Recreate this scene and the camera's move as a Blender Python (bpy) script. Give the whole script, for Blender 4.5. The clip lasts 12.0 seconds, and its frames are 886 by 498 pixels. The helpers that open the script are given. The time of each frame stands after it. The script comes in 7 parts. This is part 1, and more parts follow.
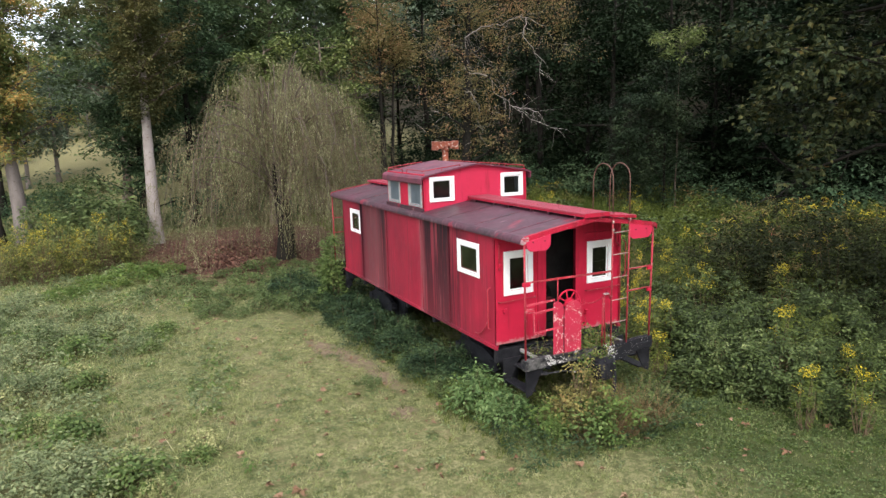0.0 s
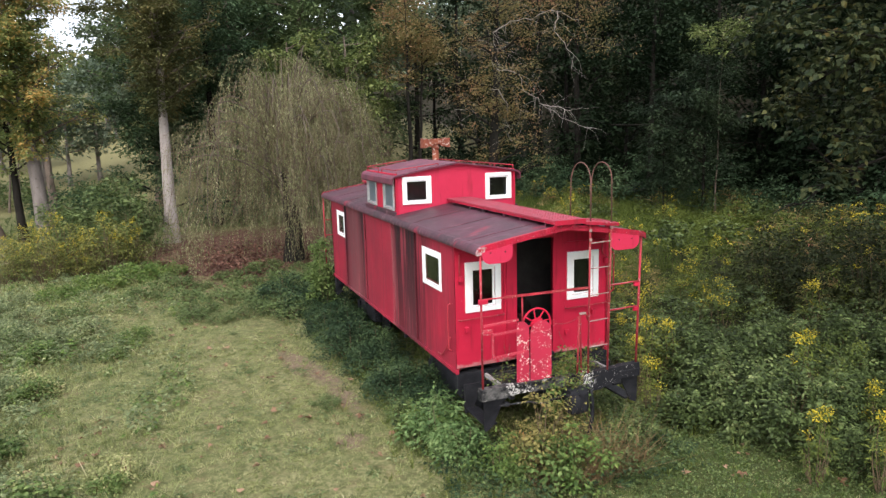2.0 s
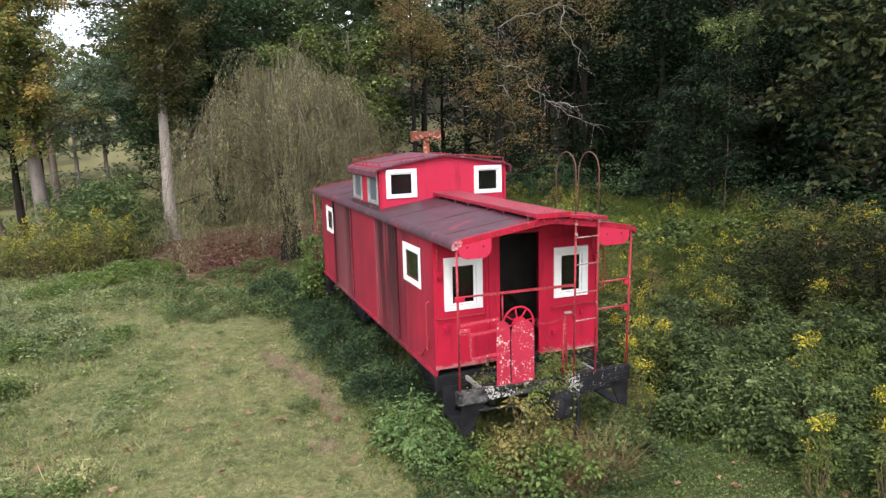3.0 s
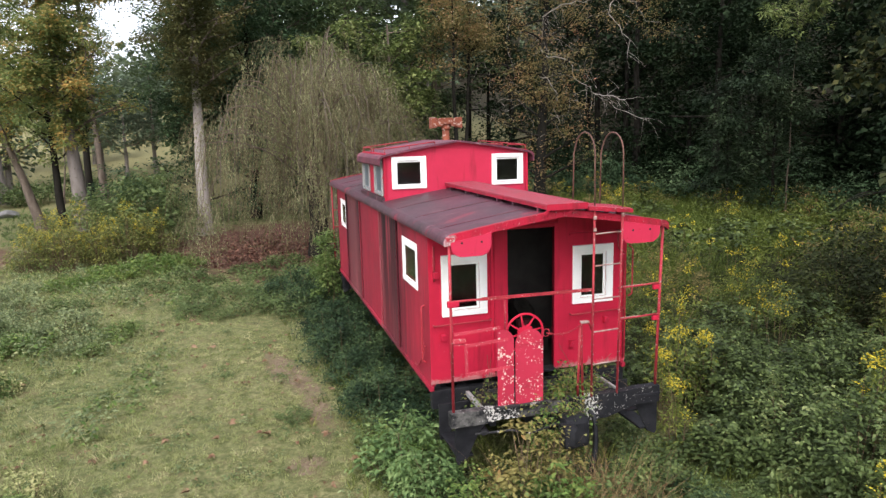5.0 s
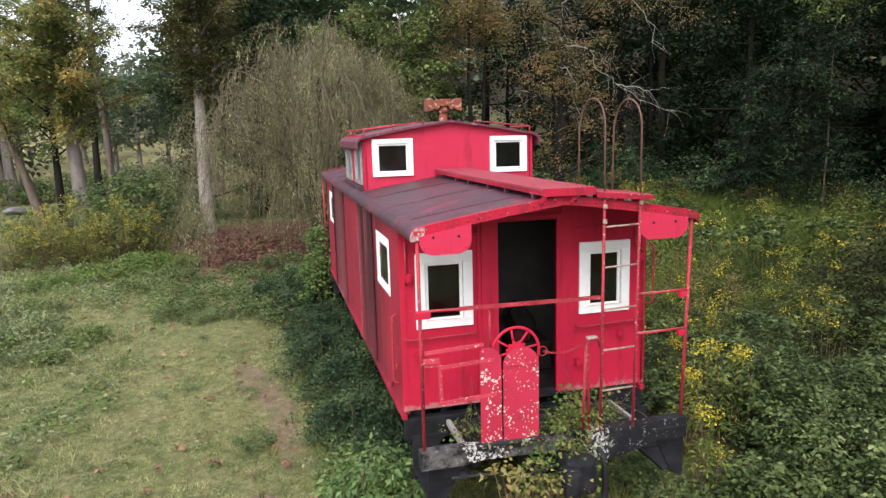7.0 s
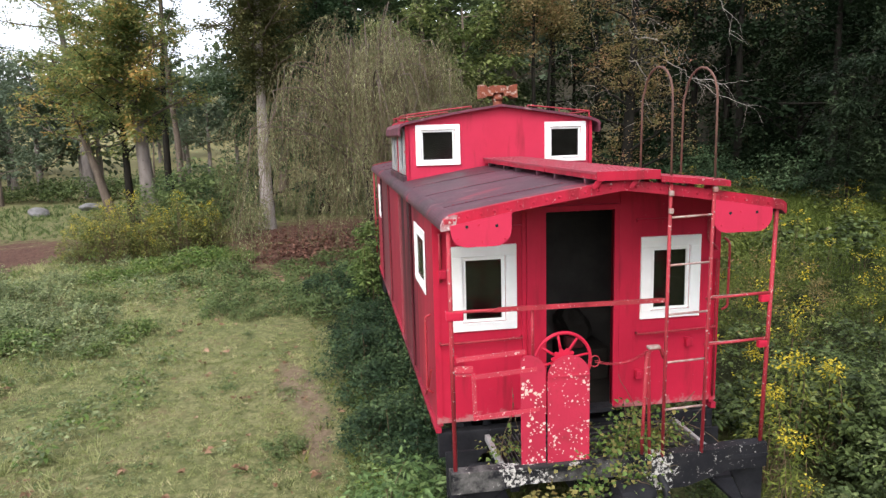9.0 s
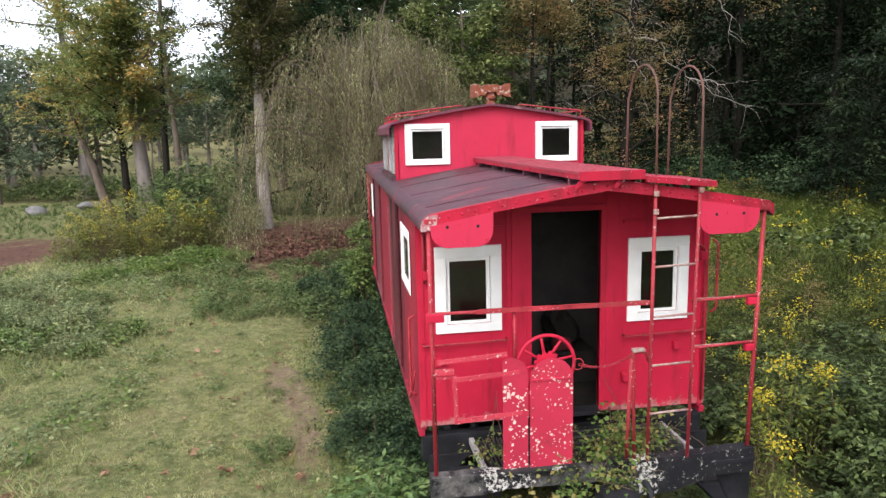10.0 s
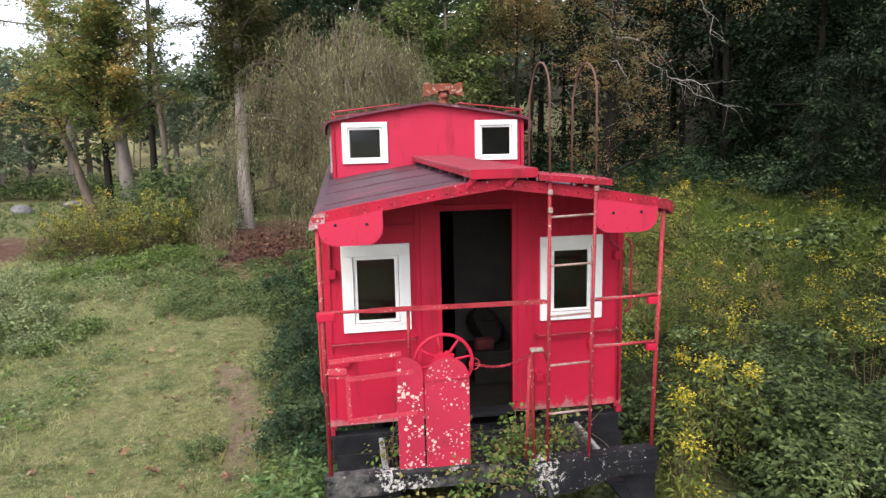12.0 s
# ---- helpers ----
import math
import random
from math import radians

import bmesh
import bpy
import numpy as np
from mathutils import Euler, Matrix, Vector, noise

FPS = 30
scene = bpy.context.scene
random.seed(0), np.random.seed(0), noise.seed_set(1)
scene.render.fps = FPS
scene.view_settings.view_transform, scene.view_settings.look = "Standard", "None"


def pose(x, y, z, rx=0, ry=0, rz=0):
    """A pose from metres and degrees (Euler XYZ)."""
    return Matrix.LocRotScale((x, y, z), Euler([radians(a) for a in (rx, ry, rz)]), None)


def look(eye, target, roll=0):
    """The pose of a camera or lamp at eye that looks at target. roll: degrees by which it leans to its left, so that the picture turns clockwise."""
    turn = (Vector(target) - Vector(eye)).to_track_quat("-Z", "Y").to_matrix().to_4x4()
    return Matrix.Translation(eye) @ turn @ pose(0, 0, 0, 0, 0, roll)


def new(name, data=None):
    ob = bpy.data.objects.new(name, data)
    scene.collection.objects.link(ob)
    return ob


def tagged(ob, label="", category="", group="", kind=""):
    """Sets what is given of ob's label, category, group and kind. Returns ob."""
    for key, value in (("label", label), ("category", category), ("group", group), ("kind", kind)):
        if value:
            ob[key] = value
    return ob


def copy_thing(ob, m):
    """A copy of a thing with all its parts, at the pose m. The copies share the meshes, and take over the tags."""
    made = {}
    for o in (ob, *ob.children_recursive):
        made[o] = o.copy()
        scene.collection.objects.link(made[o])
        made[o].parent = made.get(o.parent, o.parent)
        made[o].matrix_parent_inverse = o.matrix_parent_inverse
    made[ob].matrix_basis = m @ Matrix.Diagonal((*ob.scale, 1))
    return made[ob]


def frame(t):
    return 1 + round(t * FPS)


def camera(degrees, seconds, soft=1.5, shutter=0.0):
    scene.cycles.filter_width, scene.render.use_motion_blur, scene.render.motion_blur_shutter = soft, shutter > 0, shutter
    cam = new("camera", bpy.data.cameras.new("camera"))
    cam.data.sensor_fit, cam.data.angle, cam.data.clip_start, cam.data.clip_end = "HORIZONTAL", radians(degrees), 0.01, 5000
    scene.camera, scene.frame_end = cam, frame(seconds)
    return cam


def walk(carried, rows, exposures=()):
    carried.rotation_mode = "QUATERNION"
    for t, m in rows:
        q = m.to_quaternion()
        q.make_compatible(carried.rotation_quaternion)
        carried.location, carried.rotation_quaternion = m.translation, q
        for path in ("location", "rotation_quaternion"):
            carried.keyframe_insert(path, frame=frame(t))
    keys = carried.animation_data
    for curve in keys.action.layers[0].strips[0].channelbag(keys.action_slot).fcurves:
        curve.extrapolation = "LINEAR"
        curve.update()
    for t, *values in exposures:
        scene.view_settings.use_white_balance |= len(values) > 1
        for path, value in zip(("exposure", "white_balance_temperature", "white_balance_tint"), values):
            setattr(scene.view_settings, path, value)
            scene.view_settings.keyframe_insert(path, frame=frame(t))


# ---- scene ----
cam = camera(66.0, 12.0, 1.42)
PATH = [
    (0, (-7.938, -10.887, 5.407), (-7.07, -9.119, 5.057), -1.7),
    (0.5, (-7.313, -10.716, 5.374), (-6.5, -8.922, 5.027), -1.7),
    (1, (-6.725, -10.54, 5.344), (-5.966, -8.721, 5.001), -1.6),
    (1.5, (-6.197, -10.356, 5.31), (-5.459, -8.529, 4.967), -1.6),
    (2, (-5.751, -10.174, 5.228), (-5.023, -8.343, 4.886), -1.5),
    (2.5, (-5.373, -10.023, 5.142), (-4.655, -8.188, 4.8), -1.5),
    (3, (-5.017, -9.828, 5.023), (-4.325, -7.983, 4.683), -1.5),
    (5, (-3.821, -8.746, 4.71), (-3.274, -6.853, 4.373), -1.4),
    (5.5, (-3.543, -8.394, 4.64), (-3.014, -6.495, 4.302), -1.5),
    (6, (-3.296, -8.035, 4.57), (-2.781, -6.132, 4.232), -1.3),
    (6.5, (-3.047, -7.619, 4.471), (-2.548, -5.712, 4.134), -1.4),
    (8.5, (-2.432, -6.557, 4.149), (-2.077, -4.617, 3.82), -1.6),
    (9, (-2.384, -6.485, 4.133), (-2.089, -4.534, 3.806), -1.6),
    (9.5, (-2.319, -6.431, 4.125), (-2.028, -4.479, 3.798), -1.5),
    (10, (-2.204, -6.418, 4.119), (-1.912, -4.467, 3.792), -1.4),
    (10.5, (-2.017, -6.414, 4.108), (-1.725, -4.463, 3.781), -1.3),
    (11, (-1.789, -6.433, 4.1), (-1.496, -4.482, 3.772), -1.3),
    (11.5, (-1.538, -6.465, 4.088), (-1.244, -4.514, 3.761), -1.3),
    (12, (-1.317, -6.511, 4.079), (-1.025, -4.56, 3.752), -1.3),
]
walk(cam, [(t, look(eye, target, roll)) for t, eye, target, roll in PATH])

# ---------------------------------------------------------------- light
world = bpy.data.worlds.new("overcast_sky")
scene.world = world
world.use_nodes = True
wn = world.node_tree
sky = wn.nodes.new("ShaderNodeTexSky")
sky.sky_type = "NISHITA"
sky.sun_disc = False
SUN_EL, SUN_AZ = radians(46), radians(208)
sky.sun_elevation, sky.sun_rotation = SUN_EL, SUN_AZ
sky.air_density, sky.dust_density, sky.ozone_density = 1.0, 5.0, 1.0
grey = wn.nodes.new("ShaderNodeHueSaturation")   # cloud cover takes most of the blue away
grey.inputs["Saturation"].default_value = 0.4
wn.links.new(sky.outputs[0], grey.inputs["Color"])
wn.nodes["Background"].inputs["Strength"].default_value = 0.6
cloud = wn.nodes.new("ShaderNodeMix")             # an even white cloud deck over the clear sky
cloud.data_type = "RGBA"
cloud.inputs[0].default_value = 0.72
wn.links.new(grey.outputs[0], cloud.inputs[6])
cloud.inputs[7].default_value = (2.56, 2.64, 3.05, 1)
wn.links.new(cloud.outputs[2], wn.nodes["Background"].inputs["Color"])
sun_data = bpy.data.lights.new("sun", "SUN")
sun_data.energy, sun_data.angle, sun_data.color = 1.4, radians(40), (1.0, 0.95, 0.88)
sun = new("sun", sun_data)
sun.matrix_world = look((math.sin(SUN_AZ) * math.cos(SUN_EL) * 60, math.cos(SUN_AZ) * math.cos(SUN_EL) * 60, math.sin(SUN_EL) * 60), (0, 0, 0))
scene.view_settings.exposure = 0.0


# ---------------------------------------------------------------- materials
def node(nt, kind, **values):
    n = nt.nodes.new(kind)
    for key, value in values.items():
        key = key.replace("_", " ")
        for s in n.inputs:
            if s.name == key:
                s.default_value = value
                break
    return n


def ramp(nt, source, stops, smooth=False):
    r = nt.nodes.new("ShaderNodeValToRGB")
    if smooth:
        r.color_ramp.interpolation = "EASE"
    els = r.color_ramp.elements
    while len(els) < len(stops):
        els.new(0.5)
    for e, (p, c) in zip(els, stops):
        e.position = p
        e.color = (c, c, c, 1) if isinstance(c, (int, float)) else (*c, 1)
    if source is not None:
        nt.links.new(source, r.inputs[0])
    return r.outputs[0]


def mix(nt, factor, a, b, blend="MIX"):
    m = nt.nodes.new("ShaderNodeMix")
    m.data_type, m.blend_type = "RGBA", blend
    for sock, value in ((m.inputs[0], factor), (m.inputs[6], a), (m.inputs[7], b)):
        if isinstance(value, (int, float)):
            sock.default_value = value
        elif isinstance(value, tuple):
            sock.default_value = (*value, 1)
        else:
            nt.links.new(value, sock)
    return m.outputs[2]


def calc(nt, op, a, b=0.0, clamp=False):
    m = nt.nodes.new("ShaderNodeMath")
    m.operation, m.use_clamp = op, clamp
    for sock, value in zip(m.inputs, (a, b)):
        if isinstance(value, (int, float)):
            sock.default_value = value
        else:
            nt.links.new(value, sock)
    return m.outputs[0]


def noise_at(nt, coord, scale, detail=5.0, rough=0.6, stretch=(1, 1, 1), shift=(0, 0, 0)):
    mp = nt.nodes.new("ShaderNodeMapping")
    mp.inputs["Scale"].default_value = stretch
    mp.inputs["Location"].default_value = shift
    nt.links.new(coord, mp.inputs["Vector"])
    n = node(nt, "ShaderNodeTexNoise", Scale=scale, Detail=detail, Roughness=rough)
    nt.links.new(mp.outputs[0], n.inputs["Vector"])
    return n.outputs[0]


def start(name):
    m = bpy.data.materials.new(name)
    m.use_nodes = True
    nt = m.node_tree
    bsdf = nt.nodes["Principled BSDF"]
    coord = nt.nodes.new("ShaderNodeTexCoord").outputs["Object"]
    return m, nt, bsdf, coord


def bump(nt, bsdf, height, strength, distance=0.01):
    b = node(nt, "ShaderNodeBump", Strength=strength, Distance=distance)
    nt.links.new(height, b.inputs["Height"])
    nt.links.new(b.outputs[0], bsdf.inputs["Normal"])


def plain(name, c1, c2, scale=8.0, rough=0.6, metal=0.0, relief=0.2, c3=None, patch=(0.6, 0.7), stretch=(1, 1, 1), gloss=0.35):
    """Two tones by noise, and a third in worn patches."""
    m, nt, bsdf, co = start(name)
    col = mix(nt, ramp(nt, noise_at(nt, co, scale, stretch=stretch), [(0.35, 0.0), (0.65, 1.0)]), c1, c2)
    fine = noise_at(nt, co, scale * 9, 3.0)
    if c3:
        col = mix(nt, ramp(nt, noise_at(nt, co, scale * 1.7, 8.0, 0.7, shift=(3, 5, 7)), [(patch[0], 0.0), (patch[1], 1.0)]), col, c3)
    nt.links.new(col, bsdf.inputs["Base Color"])
    bsdf.inputs["Roughness"].default_value = rough
    bsdf.inputs["Metallic"].default_value = metal
    bsdf.inputs["Specular IOR Level"].default_value = gloss
    bump(nt, bsdf, fine, relief)
    return m


def leaf_mat(name, stops, through_light=0.25, rough=0.5, patch=0.35, wave=0.9, stretch=(1, 1, 1), gloss=0.12):
    """Leaves: each one takes its own tone, and whole sprays drift lighter and darker."""
    m, nt, bsdf, co = start(name)
    geo = nt.nodes.new("ShaderNodeNewGeometry")
    wide = ramp(nt, noise_at(nt, geo.outputs["Position"], wave, 3.0, stretch=stretch), [(0.3, 0.0), (0.7, 1.0)])
    f = calc(nt, "ADD", calc(nt, "MULTIPLY", geo.outputs["Random Per Island"], 1.0 - patch), calc(nt, "MULTIPLY", wide, patch))
    col = ramp(nt, f, stops)
    nt.links.new(col, bsdf.inputs["Base Color"])
    bsdf.inputs["Roughness"].default_value = rough
    bsdf.inputs["Specular IOR Level"].default_value = gloss
    tr = nt.nodes.new("ShaderNodeBsdfTranslucent")
    nt.links.new(col, tr.inputs["Color"])
    ms = nt.nodes.new("ShaderNodeMixShader")
    ms.inputs[0].default_value = through_light
    nt.links.new(bsdf.outputs[0], ms.inputs[1])
    nt.links.new(tr.outputs[0], ms.inputs[2])
    nt.links.new(ms.outputs[0], nt.nodes["Material Output"].inputs["Surface"])
    return m


def end_paint(name, red=(0.53, 0.019, 0.054), dark=(0.40, 0.013, 0.041), chip=(0.58, 0.50, 0.45), chips=0.745, grain=17.0, grime=0.56, foot=0.0, detail=5.0):
    """Red paint, darker in runs, chipped; worn to undercoat within 10 cm above the height foot."""
    m, nt, bsdf, co = start(name)
    col = mix(nt, ramp(nt, noise_at(nt, co, 1.3, 6.0), [(0.35, 0.0), (0.7, 1.0)]), red, dark)
    col = mix(nt, ramp(nt, noise_at(nt, co, 7.0, 5.0, stretch=(1, 1, 0.15)), [(grime, 0.0), (grime + 0.25, 0.75)]), col, (0.16, 0.016, 0.022))
    col = mix(nt, ramp(nt, noise_at(nt, co, grain, detail, 0.55), [(chips, 0.0), (chips + 0.02, 1.0)]), col, chip)
    col = mix(nt, ramp(nt, noise_at(nt, co, grain * 3.1, 3.0, 0.5, shift=(1, 2, 3)), [(chips + 0.02, 0.0), (chips + 0.04, 0.8)]), col, chip)
    if foot:
        xyz = nt.nodes.new("ShaderNodeSeparateXYZ")
        nt.links.new(co, xyz.inputs[0])
        near = ramp(nt, calc(nt, "SUBTRACT", xyz.outputs[2], foot), [(0.0, 0.30), (0.10, 0.04), (0.22, 0.0)])
        col = mix(nt, ramp(nt, calc(nt, "ADD", noise_at(nt, co, 9.0, 7.0, 0.7), near), [(0.66, 0.0), (0.78, 0.6)]), col, (0.38, 0.26, 0.24))
    nt.links.new(col, bsdf.inputs["Base Color"])
    bsdf.inputs["Specular IOR Level"].default_value = 0.2
    bsdf.inputs["Roughness"].default_value = 0.5
    bump(nt, bsdf, noise_at(nt, co, 40.0, 4.0), 0.15)
    return m


def plate_paint(name):
    """Red plate paint that has come off in round flakes, thickest in clusters and towards the foot."""
    m, nt, bsdf, co = start(name)
    xyz = nt.nodes.new("ShaderNodeSeparateXYZ")
    nt.links.new(co, xyz.inputs[0])
    col = mix(nt, ramp(nt, noise_at(nt, co, 1.6, 6.0), [(0.35, 0.0), (0.7, 1.0)]), (0.47, 0.030, 0.066), (0.36, 0.022, 0.052))
    col = mix(nt, ramp(nt, noise_at(nt, co, 9.0, 6.0, 0.7), [(0.52, 0.0), (0.72, 0.55)]), col, (0.20, 0.03, 0.035))
    foot = ramp(nt, calc(nt, "SUBTRACT", xyz.outputs[2], 1.2), [(0.02, 0.26), (0.14, 0.06), (0.3, 0.0)])
    where = calc(nt, "ADD", noise_at(nt, co, 7.0, 2.0, 0.5, shift=(2, 0, 5)), foot)
    rag = calc(nt, "MULTIPLY", calc(nt, "SUBTRACT", noise_at(nt, co, 90.0, 2.0), 0.5), 0.5)
    for scale, most, shift in ((27.0, 0.46, 0.0), (52.0, 0.40, 0.02)):
        vor = node(nt, "ShaderNodeTexVoronoi", Scale=scale)
        nt.links.new(co, vor.inputs["Vector"])
        tone = nt.nodes.new("ShaderNodeRGBToBW")
        nt.links.new(vor.outputs["Color"], tone.inputs[0])
        size = calc(nt, "ADD", calc(nt, "MULTIPLY", tone.outputs[0], 0.55), calc(nt, "ADD", where, shift))
        size = ramp(nt, size, [(0.95, 0.0), (1.18, most)])
        gap = calc(nt, "SUBTRACT", size, calc(nt, "ADD", vor.outputs["Distance"], rag))
        col = mix(nt, calc(nt, "MULTIPLY", ramp(nt, gap, [(0.0, 0.0), (0.07, 1.0)]), ramp(nt, size, [(0.0, 0.0), (0.05, 1.0)])), col, (0.66, 0.52, 0.46))
    nt.links.new(col, bsdf.inputs["Base Color"])
    bsdf.inputs["Specular IOR Level"].default_value = 0.2
    bsdf.inputs["Roughness"].default_value = 0.55
    bump(nt, bsdf, noise_at(nt, co, 40.0, 4.0), 0.25)
    return m


def side_paint(name):
    """Red sheet with black run-off streaks and a bleached stretch."""
    m, nt, bsdf, co = start(name)
    xyz = nt.nodes.new("ShaderNodeSeparateXYZ")
    nt.links.new(co, xyz.inputs[0])
    wob = calc(nt, "MULTIPLY", calc(nt, "SUBTRACT", noise_at(nt, co, 1.2, 3.0, stretch=(1, 1, 0.3)), 0.5), 0.5)
    along = calc(nt, "DIVIDE", calc(nt, "ADD", xyz.outputs[1], wob), 10.0)
    col = mix(nt, ramp(nt, noise_at(nt, co, 1.1, 6.0), [(0.35, 0.0), (0.7, 1.0)]), (0.43, 0.015, 0.045), (0.29, 0.012, 0.036))
    streak = noise_at(nt, co, 5.0, 5.0, 0.6, stretch=(1, 1, 0.05))
    fine = noise_at(nt, co, 15.0, 4.0, 0.6, stretch=(1, 1, 0.06), shift=(0, 4, 0))
    pale = ramp(nt, along, [(0.0, 0.03), (0.16, 0.08), (0.22, 0.45), (0.30, 0.2), (0.335, 0.7), (0.36, 0.05), (0.54, 0.1), (0.61, 0.75), (0.70, 0.7), (0.745, 0.05)])
    pale = calc(nt, "MULTIPLY", pale, ramp(nt, fine, [(0.35, 0.25), (0.62, 1.0)]))
    col = mix(nt, pale, col, (0.29, 0.165, 0.165))
    soot = ramp(nt, along, [(0.0, 0.15), (0.10, 0.3), (0.155, 0.8), (0.215, 1.0), (0.31, 1.0), (0.338, 0.25), (0.54, 0.38), (0.58, 1.0), (0.62, 0.6), (0.71, 0.7), (0.745, 1.0), (0.78, 0.35), (0.9, 0.3)])
    low = ramp(nt, calc(nt, "DIVIDE", calc(nt, "SUBTRACT", xyz.outputs[2], 1.0), 2.5), [(0.0, 0.7), (0.9, 1.0)])
    soot = calc(nt, "MULTIPLY", calc(nt, "MULTIPLY", soot, low), ramp(nt, streak, [(0.38, 0.40), (0.46, 1.0)]))
    col = mix(nt, soot, col, (0.012, 0.006, 0.010))
    runs = ramp(nt, fine, [(0.54, 0.0), (0.68, 0.7)])
    col = mix(nt, runs, col, (0.15, 0.016, 0.026))
    ghost = ramp(nt, noise_at(nt, co, 8.0, 6.0, 0.7, stretch=(1, 1, 0.12), shift=(2, 7, 1)), [(0.58, 0.0), (0.74, 0.4)])
    col = mix(nt, ghost, col, (0.38, 0.12, 0.14))
    nt.links.new(col, bsdf.inputs["Base Color"])
    bsdf.inputs["Specular IOR Level"].default_value = 0.25
    bsdf.inputs["Roughness"].default_value = 0.6
    bump(nt, bsdf, noise_at(nt, co, 3.0, 3.0), 0.25, 0.03)
    return m


def sill_paint(name):
    """Black sill: weathered grey towards one end, white flakes in two spots."""
    m, nt, bsdf, co = start(name)
    xyz = nt.nodes.new("ShaderNodeSeparateXYZ")
    nt.links.new(co, xyz.inputs[0])
    along = calc(nt, "DIVIDE", calc(nt, "ADD", xyz.outputs[0], 1.5), 3.0)
    grain = noise_at(nt, co, 22.0, 6.0, 0.7)
    worn = calc(nt, "MULTIPLY", ramp(nt, along, [(0.0, 1.0), (0.5, 0.85), (0.62, 0.25), (0.72, 0.05)]), ramp(nt, noise_at(nt, co, 6.0, 6.0, 0.7), [(0.42, 0.0), (0.62, 1.0)]))
    col = mix(nt, worn, mix(nt, grain, (0.006, 0.006, 0.008), (0.018, 0.018, 0.022)), (0.12, 0.115, 0.11))
    spots = ramp(nt, along, [(0.10, 0.0), (0.17, 0.16), (0.26, 0.10), (0.34, 0.0), (0.56, 0.02), (0.63, 0.19), (0.68, 0.03), (1.0, 0.02)])
    flakes = ramp(nt, calc(nt, "ADD", noise_at(nt, co, 24.0, 8.0, 0.75), spots), [(0.63, 0.0), (0.67, 1.0)])
    col = mix(nt, flakes, col, (0.55, 0.53, 0.50))
    nt.links.new(col, bsdf.inputs["Base Color"])
    bsdf.inputs["Roughness"].default_value = 0.65
    bsdf.inputs["Specular IOR Level"].default_value = 0.18
    bump(nt, bsdf, grain, 0.5)
    return m


def roof_paint(name):
    m, nt, bsdf, co = start(name)
    big = noise_at(nt, co, 0.9, 6.0, 0.65)
    col = mix(nt, ramp(nt, big, [(0.38, 0.0), (0.62, 1.0)]), (0.040, 0.021, 0.028), (0.085, 0.026, 0.042))
    col = mix(nt, ramp(nt, noise_at(nt, co, 9.0, 6.0, 0.7, stretch=(0.35, 1, 1)), [(0.5, 0.0), (0.75, 0.7)]), col, (0.20, 0.11, 0.12))
    col = mix(nt, ramp(nt, noise_at(nt, co, 5.0, 6.0, 0.75, shift=(2, 9, 4)), [(0.66, 0.0), (0.70, 0.8)]), col, (0.42, 0.24, 0.25))
    col = mix(nt, ramp(nt, noise_at(nt, co, 2.2, 5.0, 0.6, stretch=(0.4, 1, 1), shift=(8, 1, 0)), [(0.60, 0.0), (0.68, 0.8)]), col, (0.30, 0.02, 0.045))
    col = mix(nt, ramp(nt, noise_at(nt, co, 1.7, 6.0, 0.7, stretch=(0.5, 1.6, 1), shift=(3, 5, 0)), [(0.52, 0.0), (0.68, 0.8)]), col, (0.030, 0.018, 0.023))
    col = mix(nt, ramp(nt, noise_at(nt, co, 3.2, 7.0, 0.75, stretch=(0.22, 1.5, 1), shift=(6, 0, 2)), [(0.60, 0.0), (0.68, 0.75)]), col, (0.34, 0.20, 0.21))
    nt.links.new(col, bsdf.inputs["Base Color"])
    bsdf.inputs["Specular IOR Level"].default_value = 0.32
    bsdf.inputs["Roughness"].default_value = 0.48
    bump(nt, bsdf, noise_at(nt, co, 60.0, 5.0), 0.3)
    return m


def glass_mat(name, tint=(0.8, 0.85, 0.85), rough=0.03):
    m, nt, bsdf, co = start(name)
    bsdf.inputs["Base Color"].default_value = (*tint, 1)
    bsdf.inputs["Transmission Weight"].default_value = 1.0
    bsdf.inputs["IOR"].default_value = 1.45
    nt.links.new(ramp(nt, noise_at(nt, co, 4.0, 5.0), [(0.3, rough), (0.8, rough + 0.15)]), bsdf.inputs["Roughness"])
    return m


def ellipse(nt, pos, x, y, a, b, turn, wobble):
    """1 inside a ragged oval on the ground, 0 outside."""
    mp = nt.nodes.new("ShaderNodeMapping")
    mp.vector_type = "TEXTURE"
    mp.inputs["Location"].default_value = (x, y, 0)
    mp.inputs["Rotation"].default_value = (0, 0, radians(turn))
    mp.inputs["Scale"].default_value = (a, b, 1000)
    nt.links.new(pos, mp.inputs["Vector"])
    ln = nt.nodes.new("ShaderNodeVectorMath")
    ln.operation = "LENGTH"
    nt.links.new(mp.outputs[0], ln.inputs[0])
    d = calc(nt, "ADD", ln.outputs["Value"], calc(nt, "MULTIPLY", calc(nt, "SUBTRACT", wobble, 0.5), 3.4))
    return ramp(nt, d, [(0.55, 1.0), (1.05, 0.0)])


